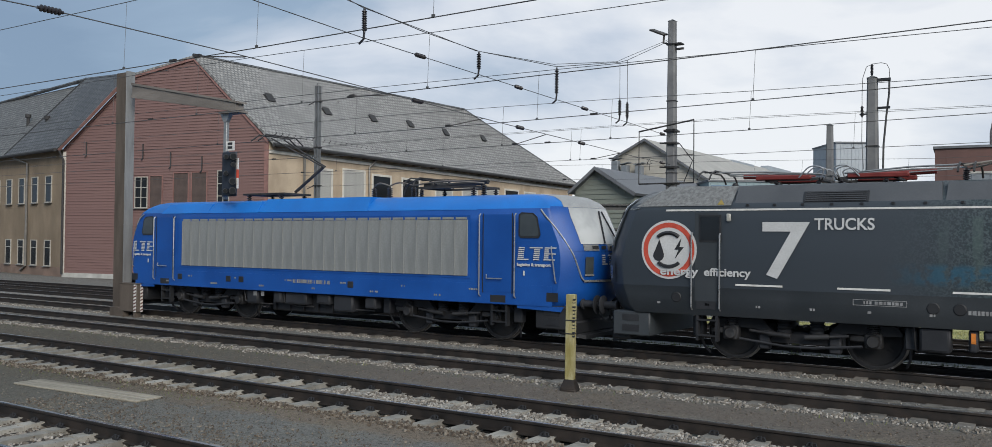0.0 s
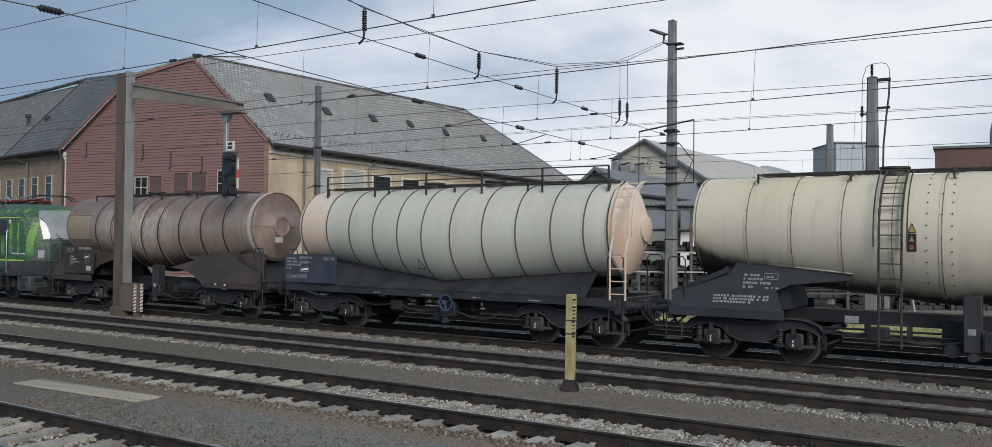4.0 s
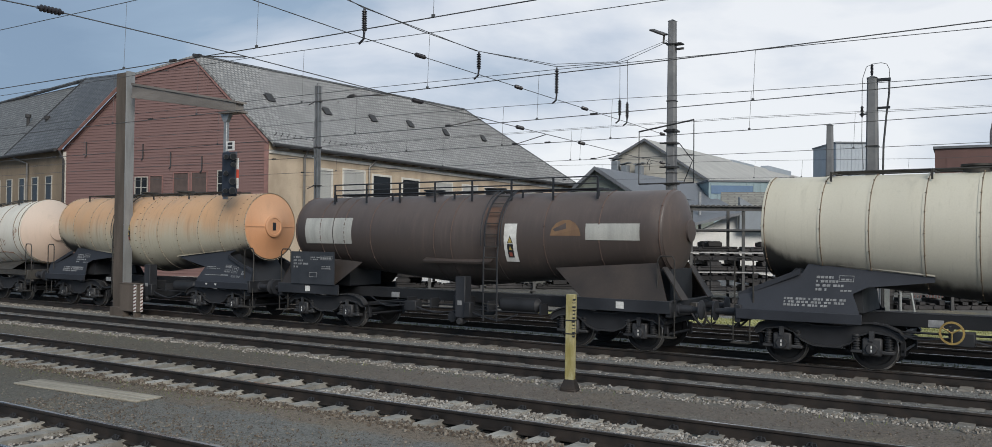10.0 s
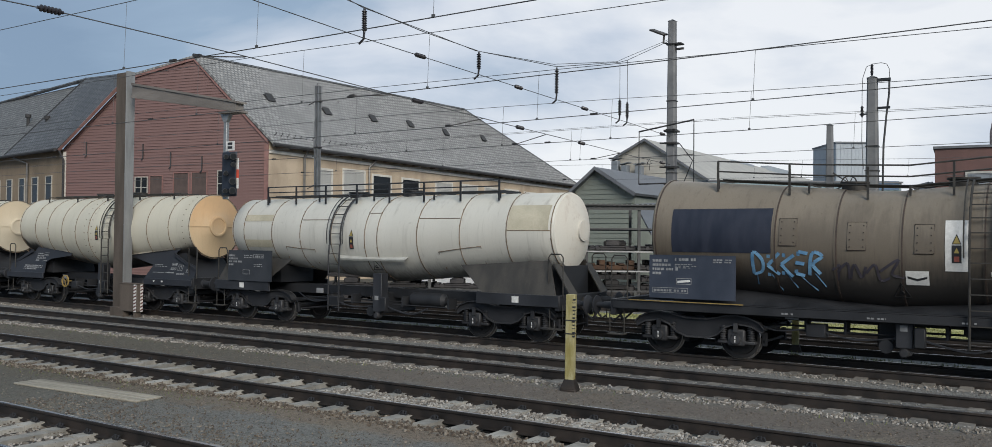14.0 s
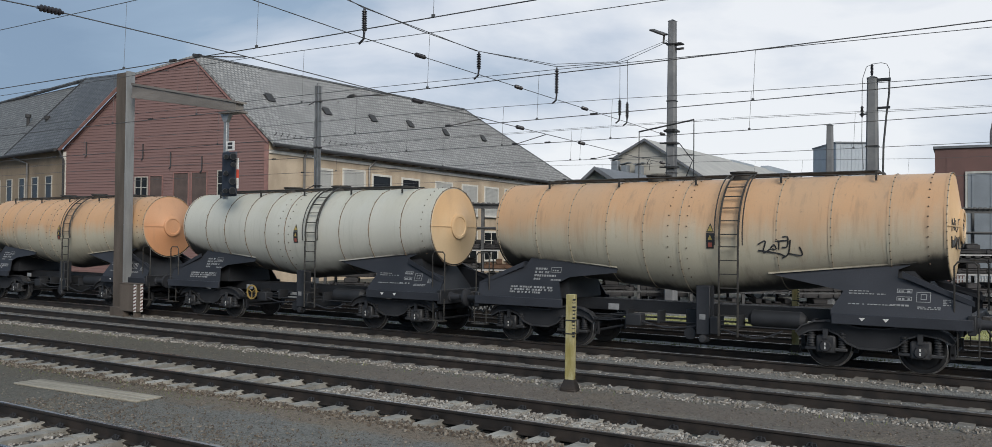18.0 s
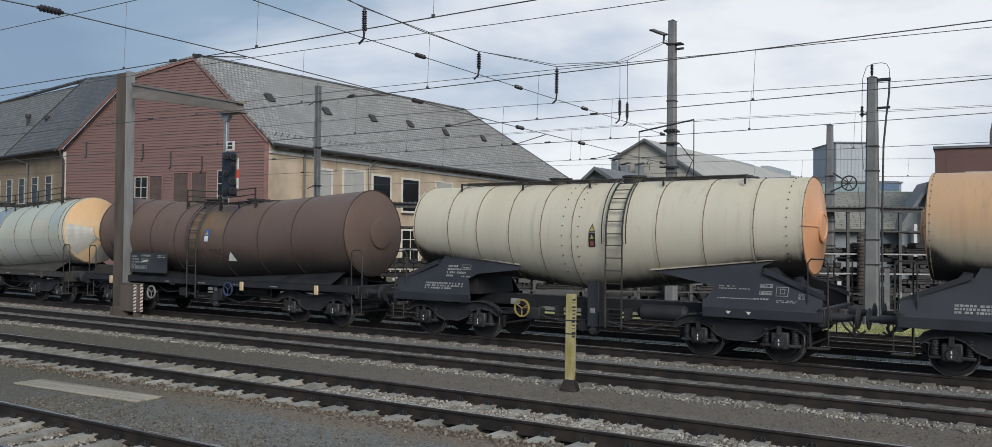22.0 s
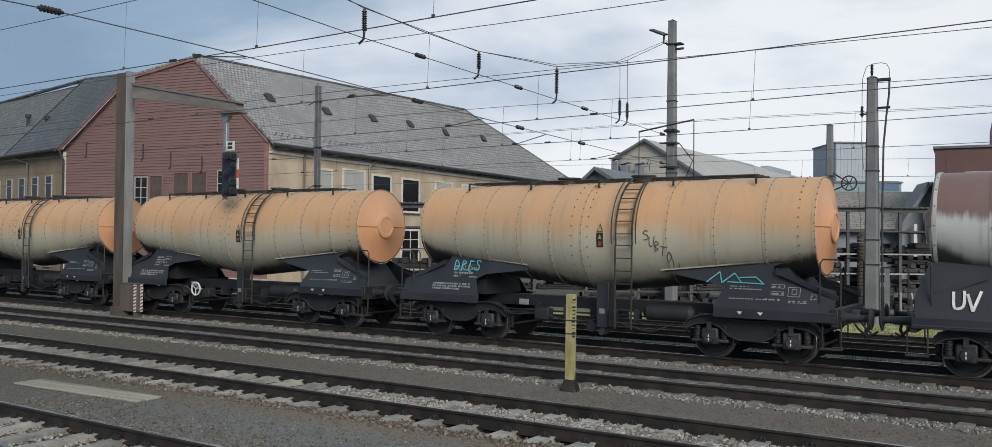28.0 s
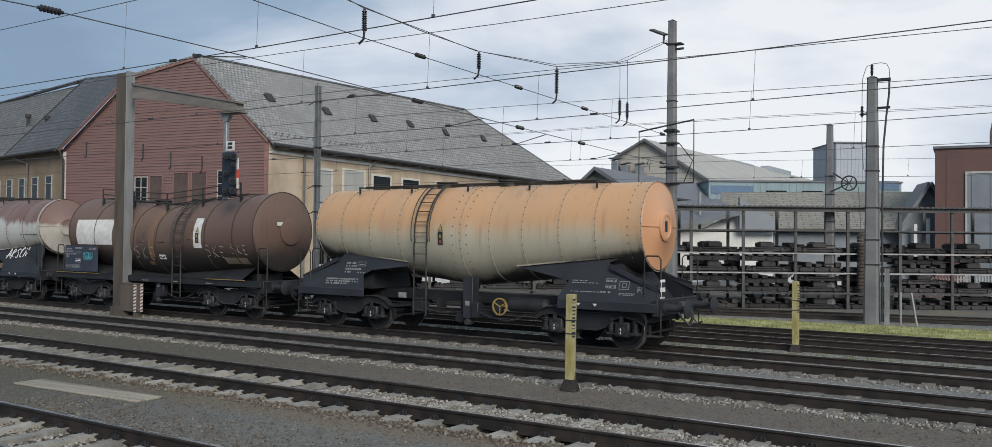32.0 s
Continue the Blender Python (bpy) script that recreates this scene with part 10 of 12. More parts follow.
# 25: last wagon
w, t = put(cone_wagon("last tank wagon, cream with orange dusted crown", M_T_ORANGE, M_CAP_ORANGE, 126, flip=True, wheel=M_OCHRE, signs=(0.43,), hatch=True), 326.95)
tb = part("tail_board", Geo().box(5.80, 5.84, -1.22, -0.98, 1.28, 1.72, 0.01), M_WHITE, w, "white and dark tail board")
for z in (1.32, 1.54):
    part("board_field", Geo().box(5.842, 5.846, -1.20, -1.0, z, z + 0.12), M_BLACK, tb, smooth=False)
    part("board_field", Geo().box(5.805, 5.835, -1.224, -1.221, z, z + 0.12), M_BLACK, tb, smooth=False)


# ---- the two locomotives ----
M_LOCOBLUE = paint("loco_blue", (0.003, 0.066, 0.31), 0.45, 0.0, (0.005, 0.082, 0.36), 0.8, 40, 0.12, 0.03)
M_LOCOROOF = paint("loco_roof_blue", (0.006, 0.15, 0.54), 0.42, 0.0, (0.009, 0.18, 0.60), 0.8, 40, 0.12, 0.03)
M_GRILLE = paint("grille_silver", (0.285, 0.295, 0.29), 0.5, 0.35, None, 1.6, 30, 0.14, 0.05, stretch=(3, 1, 0.4))
M_LOCOWHITE = paint("loco_white", (0.53, 0.54, 0.545), 0.4, 0, None, 1.5, 30, 0.08, 0.02)
M_CHROME = paint("bright_rail", (0.42, 0.43, 0.44), 0.3, 0.6, None, 3, 40, 0.1, 0.02)
M_SCREEN = glassy("windscreen_glass", (0.05, 0.06, 0.065), 0.03)
# pale screen: the bright sky reflection is put into the base colour
M_SCREENPALE = glassy("sky_painted_windscreen", (0.46, 0.48, 0.49), 0.10, 0.3)
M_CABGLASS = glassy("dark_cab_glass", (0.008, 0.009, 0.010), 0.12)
# mid-grey screen: part of its sky reflection is painted into the base
M_SCREENMID = glassy("sky_toned_windscreen", (0.25, 0.275, 0.29), 0.05)
M_ROOFPALE = paint("pale_cab_dome", (0.31, 0.32, 0.325), 0.45, 0.1, None, 3, 40, 0.15, 0.03)
M_VGREY = paint("loco_dark_grey", (0.036, 0.043, 0.050), 0.55, 0.0, (0.046, 0.053, 0.060), 0.8, 40, 0.12, 0.03)
M_VROOF = paint("loco_roof_grey", (0.080, 0.086, 0.096), 0.5, 0.1, None, 0.8, 40, 0.15, 0.05)
M_SPECK = paint("speckled_grey", (0.30, 0.31, 0.31), 0.6, 0, (0.10, 0.10, 0.10), 14, 60, 0.3, 0.1)
M_PANRED = paint("pantograph_red", (0.16, 0.022, 0.018), 0.5, 0.1, None, 3, 40, 0.2, 0.03)
M_BROWNMARK = paint("faded_brown_marking", (0.16, 0.085, 0.035), 0.6, 0, None, 5, 50, 0.3, 0.03)
M_LIME = paint("lime_line", (0.42, 0.52, 0.09), 0.5, 0, None, 3, 40, 0.15, 0.02)


def leafy(name):
    """Printed pattern of foliage in dark and bright greens that fades into grey."""
    m, nt, p, L = nodes_of(name)
    vec = coords(nt)
    sep = nt.nodes.new("ShaderNodeSeparateXYZ")
    L(vec, sep.inputs[0])
    a = noise_node(nt, vec, 23.0, 3, 0.75)
    b = noise_node(nt, vec, 4.0, 4, 0.6)
    x, z = sep.outputs["X"], sep.outputs["Z"]
    full = ranged(nt, x, 4.9, 6.3)
    start = ranged(nt, math_node(nt, "ADD", x, math_node(nt, "MULTIPLY", b, 1.6)), -2.4, 1.4)
    lite = blend(nt, full, (0.080, 0.110, 0.115), (0.056, 0.150, 0.066))
    c = blend(nt, ranged(nt, a, 0.46, 0.57), (0.006, 0.017, 0.020), lite)
    c = blend(nt, ranged(nt, b, 0.50, 0.70, 0.0, 0.55), c, (0.012, 0.036, 0.034))
    # upright lighter trunks of a printed wood, broken in height
    blk = None
    for k, (cx, half) in enumerate(((-1.76, 0.09), (-1.18, 0.09), (-0.67, 0.10), (0.44, 0.10), (1.52, 0.09), (2.3, 0.10), (3.3, 0.09), (4.9, 0.09), (6.32, 0.09), (6.90, 0.10), (7.49, 0.11), (8.03, 0.06), (8.62, 0.11))):
        d = math_node(nt, "ABSOLUTE", math_node(nt, "SUBTRACT", x, cx), 0.0)
        q = ranged(nt, d, half - 0.012, half + 0.012, 0.75 + 0.25 * (k % 2), 0.0)
        blk = q if blk is None else math_node(nt, "MAXIMUM", blk, q)
    blk = math_node(nt, "MULTIPLY", blk, ranged(nt, noise_node(nt, vec, 1.9, 2, 0.5), 0.40, 0.50, 0.25, 1.0))
    blk = math_node(nt, "MULTIPLY", blk, ranged(nt, z, 1.75, 2.0, 0.0, 1.0))
    blk = math_node(nt, "MULTIPLY", blk, math_node(nt, "MAXIMUM", ranged(nt, z, 3.08, 3.16, 1.0, 0.0), ranged(nt, math_node(nt, "ABSOLUTE", math_node(nt, "SUBTRACT", z, 3.58), 0.0), 0.07, 0.09, 0.85, 0.0)))
    blk = math_node(nt, "MULTIPLY", blk, ranged(nt, x, 4.8, 6.6, 0.55, 0.95))
    c = blend(nt, blk, c, blend(nt, full, (0.085, 0.135, 0.118), (0.118, 0.275, 0.032)))
    c = blend(nt, math_node(nt, "MULTIPLY", ranged(nt, a, 0.60, 0.68), ranged(nt, x, 4.6, 6.4, 0.15, 0.8)), c, (0.095, 0.205, 0.075))
    # bluish water low on the flank
    low = ranged(nt, math_node(nt, "ABSOLUTE", math_node(nt, "SUBTRACT", z, 2.0), 0.0), 0.10, 0.26, 1.0, 0.0)
    c = blend(nt, start, (0.040, 0.049, 0.060), c)
    c = blend(nt, math_node(nt, "MULTIPLY", math_node(nt, "MULTIPLY", low, ranged(nt, b, 0.40, 0.56)), math_node(nt, "MULTIPLY", ranged(nt, x, -2.9, -1.6, 0.0, 0.75), ranged(nt, x, 0.0, 3.0, 1.0, 0.45))), c, (0.016, 0.082, 0.135))
    L(c, p.inputs["Base Color"])
    p.inputs["Roughness"].default_value = 0.52
    return m


M_LEAF = leafy("leaf_print")


def interp(tab, z):
    if z <= tab[0][0]:
        return tab[0][1]
    for (a, va), (b, vb) in zip(tab, tab[1:]):
        if z <= b:
            return va + (vb - va) * (z - a) / (b - a)
    return tab[-1][1]


class Shell:
    """A loco body: side wall outline and nose outline, rounded in plan."""

    def __init__(self, width, nose, rounding):
        self.width, self.nose, self.rounding = width, nose, rounding

    def front(self, z, c, s, out=0.0):
        w = interp(self.width, z)
        x = interp(self.nose, z) - self.rounding * abs(c) ** 2.6 + out
        return Vector((s * x, c * (w + (out if abs(c) > 0.99 else 0)), z))

    def part_of_front(self, s, zs, cs, out=0.0):
        g = Geo()
        v = [self.front(z, c, s, out) for z in zs for c in cs]
        n = len(cs)
        f = [(i * n + j, i * n + j + 1, (i + 1) * n + j + 1, (i + 1) * n + j) for i in range(len(zs) - 1) for j in range(n - 1)]
        return g.add(v, f)

    def body(self, zs, x_mid=None):
        """Whole shell between two heights, both noses and both flanks."""
        cs = [-1, -0.96, -0.88, -0.75, -0.55, -0.3, 0, 0.3, 0.55, 0.75, 0.88, 0.96, 1]
        g = Geo()
        n = len(cs)
        for s in (-1, 1):
            a = self.part_of_front(s, zs, cs)
            g.add(a.v, a.f)
        m = len(zs) * n
        for e in (0, n - 1):
            for i in range(len(zs) - 1):
                g.add([g.v[i * n + e], g.v[m + i * n + e], g.v[m + (i + 1) * n + e], g.v[(i + 1) * n + e]], [(0, 1, 2, 3)])
        top = [g.v[(len(zs) - 1) * n + j] for j in range(n)] + [g.v[m + (len(zs) - 1) * n + j] for j in range(n)][::-1]
        g.add(top, [tuple(range(2 * n))])
        bot = [g.v[j] for j in range(n)] + [g.v[m + j] for j in range(n)][::-1]
        g.add(bot, [tuple(range(2 * n))[::-1]])
        return g


def side_plate(x0, x1, z0, z1, y=-1.49, t=0.012, b=0.0):
    return Geo().box(x0, x1, y - t, y, z0, z1, b)


def welded(geo_mesh):
    bm = bmesh.new()
    bm.from_mesh(geo_mesh)
    bmesh.ops.remove_doubles(bm, verts=bm.verts, dist=0.0005)
    bmesh.ops.recalc_face_normals(bm, faces=bm.faces)
    bm.to_mesh(geo_mesh)
    bm.free()
    geo_mesh.set_sharp_from_angle(angle=radians(40))
    return geo_mesh


LOCO_R = 0.61


def loco_bogie(w, x, base, mat_):
    """Locomotive bogie: box frame, wheelsets, axle boxes, coil springs, dampers, sand boxes, brake units."""
    h = base / 2
    g = Geo()
    for y in (-1.06, 0.92):
        g.plate([(-h - 0.55, 0.74), (-h - 0.45, 0.92), (-0.8, 0.94), (-0.55, 0.66), (0.55, 0.66), (0.8, 0.94), (h + 0.45, 0.92), (h + 0.55, 0.74), (h + 0.25, 0.72), (0.95, 0.74), (0.62, 0.46), (-0.62, 0.46), (-0.95, 0.74), (-h - 0.25, 0.72)], y, 0.14)
    g.box(-0.4, 0.4, -0.92, 0.92, 0.46, 0.70, 0.03)
    for s in (-1, 1):
        g.box(s * (h + 0.50) - 0.05, s * (h + 0.50) + 0.05, -0.92, 0.92, 0.72, 0.86)
        g.box(s * h * 0.55 - 0.35, s * h * 0.55 + 0.35, -0.5, 0.5, 0.35, 0.85, 0.05)
    b = part("bogie", g, mat_, w, "dark locomotive bogie", at=(x, 0, 0))
    for s in (-1, 1):
        ws = part("wheelset", shared("loco_wheelset", lambda: wheelset_geo(LOCO_R), [M_WHEEL, M_TREAD, M_TYRE]), None, b, "large wheelset with grey tyre rims", at=(s * h, 0, LOCO_R))
        SPINNERS.append((ws, w, x + s * h, LOCO_R))
        for y in (-1, 1):
            turn = pose(0, 0, 0, 0, 0, 0 if y < 0 else 180)
            part("axle_box", shared("loco_axle_box", lambda: Geo().box(-0.17, 0.17, -0.10, 0.12, -0.15, 0.17, 0.03).box(-0.46, -0.15, -0.06, 0.08, -0.02, 0.10, 0.02).lathe([(-0.16, 0.0), (-0.16, 0.11), (-0.11, 0.14), (0.0, 0.14)], (0, 0, 0), "y", 18), M_AXLEBOX), None, b, at=Matrix.Translation((s * h, y * 1.05, LOCO_R)) @ turn)
            part("coil_spring", shared("loco_coil", coil_geo, M_AXLEBOX), None, b, at=Matrix.Translation((s * h, y * 1.06, LOCO_R + 0.14)) @ Matrix.Diagonal((1.5, 1.5, 0.75, 1)))
        part("sand_box", Geo().box(s * (h + 0.72) - 0.13, s * (h + 0.72) + 0.13, -1.20, -0.98, 0.50, 0.96, 0.03).tube([(s * (h + 0.70), -1.08, 0.50), (s * (h + 0.66), -0.95, 0.26), (s * (h + 0.58), -0.80, 0.10)], 0.028, 6), M_UNDER, b, "sand box with bent pipe")
        part("brake_unit", Geo().box(s * (h - 0.74) - 0.12, s * (h - 0.74) + 0.12, -1.14, -0.96, 0.30, 0.72, 0.03).box(s * (h - 0.60) - 0.03, s * (h - 0.60) + 0.03, -0.95, -0.70, 0.42, 0.66, 0.01), M_UNDER, b, "brake unit beside the wheel")
        part("secondary_spring", Geo().lathe([(0.66, 0.0), (0.66, 0.15), (0.70, 0.16), (0.74, 0.13), (0.78, 0.16), (0.82, 0.13), (0.86, 0.16), (0.90, 0.13), (0.94, 0.16), (1.0, 0.15), (1.0, 0.0)], (s * 0.34, -0.98, 0), "z", 16), M_UNDER, b)
        part("damper", Geo().cyl((s * 0.15, -1.22, 0.62), (s * 0.62, -1.22, 0.66), 0.055, n=10).cyl((s * 0.62, -1.22, 0.66), (s * 1.02, -1.22, 0.70), 0.030, n=8), M_AXLEBOX, b, "grey hydraulic damper")
    part("pull_rod", Geo().tube([(-h + 0.2, -1.16, 0.50), (-0.3, -1.18, 0.40), (0.3, -1.18, 0.40), (h - 0.2, -1.16, 0.50)], 0.03, 6), M_UNDER, b)


def stripes_logo(w, x, z, wd, ht, rows, mat_, y=-1.505):
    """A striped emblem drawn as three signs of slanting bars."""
    em = None
    for n in range(3):
        g = Geo()
        for i in range(rows):
            z0 = z + ht * i / rows
            k = ht / rows * 0.58
            sh = 0.12 * ht * i / rows
            a, b = ((0.0, 0.16 if i else 0.30), (0.42, 0.58) if i < rows - 1 else (0.30, 0.64), (0.70, 1.0 if i in (0, rows // 2, rows - 1) else 0.82))[n]
            g.plate([(x + a * wd + sh, z0), (x + b * wd + sh, z0), (x + b * wd + sh + k * 0.12, z0 + k), (x + a * wd + sh + k * 0.12, z0 + k)], y, 0.004)
        ob = part("striped_emblem" if em is None else "emblem_sign", g, mat_, em or w, "white striped emblem" if em is None else "", smooth=False)
        em = em or ob


def word(w, text, x, z, wd, size, mat_, y=-1.506, label="lettering", shear=0.0, bold=0.005):
    me = lettering(text, size, 0.002, shear, 1.0, bold)
    xs = [v.co.x for v in me.vertices]
    k = wd / (max(xs) - min(xs))
    me.materials.clear()
    me.materials.append(mat_)
    o = part("lettering", me, None, w, label, at=Matrix.Translation((x - min(xs) * k, y, z)) @ Matrix.Diagonal((k, 1, 1, 1)))
    return o


def folded_pantograph(w, x, z, s=1):
    """A lowered pantograph: base on insulators, thick lower arm, thin upper arm, horned head."""
    for e in (-0.9, 0.9):
        for y in (-0.55, 0.55):
            insulator(w, (x + e, y, z - 0.36), (x + e, y, z - 0.04), 5, 0.075)
    g = Geo()
    for y in (-0.57, 0.57):
        g.box(x - 1.0, x + 1.0, y - 0.03, y + 0.03, z - 0.04, z + 0.02)
    for e in (-0.95, 0.95):
        g.box(x + e - 0.03, x + e + 0.03, -0.6, 0.6, z - 0.04, z + 0.02)
    part("pantograph_base", g, M_DARKSTEEL, w, "pantograph base frame", smooth=False)
    g = Geo().tube([(x + s * 0.75, 0, z + 0.06), (x - s * 1.0, 0, z + 0.15)], 0.065, 8)
    g.box(x + s * 0.75 - 0.18, x + s * 0.75 + 0.18, -0.45, 0.45, z + 0.0, z + 0.14, 0.03)
    g.cyl((x + s * 0.2, -0.28, z + 0.05), (x + s * 0.75, -0.28, z + 0.08), 0.06, n=8)
    part("lower_arm", g, M_DARKSTEEL, w, "thick lower pantograph arm")
    g = Geo()
    for y in (-1, 1):
        g.tube([(x - s * 1.0, y * 0.06, z + 0.16), (x + s * 0.2, y * 0.22, z + 0.22), (x + s * 1.05, y * 0.36, z + 0.22)], 0.022, 6)
    g.tube([(x - s * 0.9, 0, z + 0.06), (x + s * 0.9, 0, z + 0.18)], 0.016, 5)
    part("pantograph_arm", g, M_DARKSTEEL, w, "folded pantograph arm")
    g = Geo()
    for e in (-0.16, 0.16):
        c = x + s * 1.05 + e
        g.tube([(c, -0.98, z + 0.02), (c, -0.86, z + 0.18), (c, -0.65, z + 0.27), (c, 0.65, z + 0.27), (c, 0.86, z + 0.18), (c, 0.98, z + 0.02)], 0.024, 6)
    part("collector_head", g, M_DARKSTEEL, w, "pantograph collector head")
    g = Geo().tube(smooth_path([(x + s * 0.5, -0.35, z + 0.1), (x + s * 0.9, -0.5, z + 0.24), (x + s * 1.35, -0.6, z + 0.1), (x + s * 1.5, -0.62, z - 0.25)], 5), 0.022, 6)
    part("cable", g, M_BLACK, w, "curved roof cable")


def red_pantograph(w, x, s):
    """A lowered pantograph with a red lower arm; s: the way its head points."""
    for e in (0.1, 1.0):
        for y in (-0.5, 0.5):
            insulator(w, (x + s * e, y, 3.82), (x + s * e, y, 3.96), 4, 0.065)
    g = Geo()
    for y in (-0.52, 0.52):
        g.box(min(x, x + s * 1.25), max(x, x + s * 1.25), y - 0.03, y + 0.03, 3.96, 4.01)
    for e in (0.05, 1.2):
        g.box(x + s * e - 0.04, x + s * e + 0.04, -0.55, 0.55, 3.955, 4.0)
    part("pantograph_base", g, M_DARKSTEEL, w, "pantograph base frame", smooth=False)
    a = Geo().box(min(x + s * 0.25, x + s * 1.45), max(x + s * 0.25, x + s * 1.45), -0.60, -0.44, 3.985, 4.085, 0.02)
    a.box(min(x + s * 0.25, x + s * 1.45), max(x + s * 0.25, x + s * 1.45), 0.44, 0.60, 3.985, 4.085, 0.02)
    a.tube([(x + s * 0.3, 0, 4.06), (x + s * 1.9, 0, 4.12)], 0.055, 8)
    part("lower_arm", a, M_PANRED, w, "red lower pantograph arm")
    u = Geo()
    for y in (-0.30, 0.30):
        u.tube([(x + s * 0.1, y * 0.4, 4.12), (x + s * 1.4, y, 4.20), (x + s * 2.4, y * 1.3, 4.21)], 0.022, 6)
    u.tube([(x + s * 0.2, -0.1, 4.05), (x + s * 2.2, -0.1, 4.14)], 0.014, 5)
    part("pantograph_arm", u, M_GALV, w, "thin pale upper arm")
    hd = Geo()
    for e in (2.38, 2.66):
        c = x + s * e
        hd.tube([(c, -0.98, 4.02), (c, -0.84, 4.15), (c, -0.6, 4.23), (c, 0.6, 4.23), (c, 0.84, 4.15), (c, 0.98, 4.02)], 0.022, 6)
    hd.tube([(x + s * 2.38, -0.5, 4.21), (x + s * 2.66, -0.5, 4.21)], 0.02, 5)
    part("collector_head", hd, M_DARKSTEEL, w, "pantograph collector head")
    for k, y in enumerate((-0.55, -0.2, 0.4)):
        q = smooth_path([(x + s * 0.05, y, 3.98), (x - s * 0.02, y - 0.1, 4.20), (x + s * 0.25, y - 0.12, 4.25), (x + s * 0.5, y - 0.05, 4.02)], 5)
        part("cable", Geo().tube(q, 0.016, 5), M_CHROME, w, "pale looped cable")


def roof_gear(w, items, z):
    for i, (x, y) in enumerate(items):
        insulator(w, (x, y, z), (x, y, z + 0.34), 5, 0.085)
    g = Geo()
    for (xa, ya), (xb, yb) in zip(items, items[1:]):
        g.tube(smooth_path([(xa, ya, z + 0.36), ((xa + xb) / 2, (ya + yb) / 2 - 0.1, z + 0.45), (xb, yb, z + 0.36)], 4), 0.022, 6)
    part("roof_cable", g, M_BEAM, w, "brown roof cable")


def loco_end(w, half, s, body_mat):
    turn = pose(0, 0, 0, 0, 0, 0 if s > 0 else 180)
    x = half - 0.62
    for y in (-0.875, 0.875):
        part("buffer", shared("buffer", buffer_geo, M_UNDER), None, w, at=turn @ Matrix.Translation((x, y, 1.05)))
    part("coupling", shared("coupling", coupling_geo, M_DARKSTEEL), None, w, at=turn @ Matrix.Translation((x, 0, 1.0)))
    g = Geo().box(x - 0.5, x - 0.02, -1.25, 1.25, 0.30, 0.62, 0.04)
    g.slab([(x - 0.45, -1.2, 0.30), (x + 0.12, -0.9, 0.18), (x + 0.12, 0.9, 0.18), (x - 0.45, 1.2, 0.30)], (0, 0, 1), 0.10)
    part("rail_guard", g, M_UNDERDK, w, at=turn)
    g = Geo().box(x - 1.05, x - 0.12, -1.40, 1.40, 0.42, 0.985, 0.03)
    sk = part("end_skirt", g, body_mat, w, "dark corner skirt with foot recesses", at=turn)
    for y in (-1.412, 1.402):
        for z in (0.52, 0.76):
            part("foot_recess", Geo().box(x - 0.78, x - 0.36, y, y + 0.01, z, z + 0.15), M_BLACK, sk, smooth=False)
    for z in (0.52, 0.76):
        for y in (-1.2, 0.85):
            part("foot_recess", Geo().box(x - 0.118, x - 0.11, y, y + 0.35, z, z + 0.15), M_BLACK, sk, smooth=False)


def steps(w, x, z0, z1, mat_):
    g = Geo()
    for s in (-0.22, 0.22):
        g.box(x + s - 0.03, x + s + 0.03, -1.44, -1.30, z0, z1)
    n = max(2, int((z1 - z0) / 0.28))
    for i in range(n):
        z = z0 + (z1 - z0) * (i + 0.3) / n
        g.box(x - 0.22, x + 0.22, -1.46, -1.25, z, z + 0.03)
    part("cab_steps", g, mat_, w, "cab steps", smooth=False)


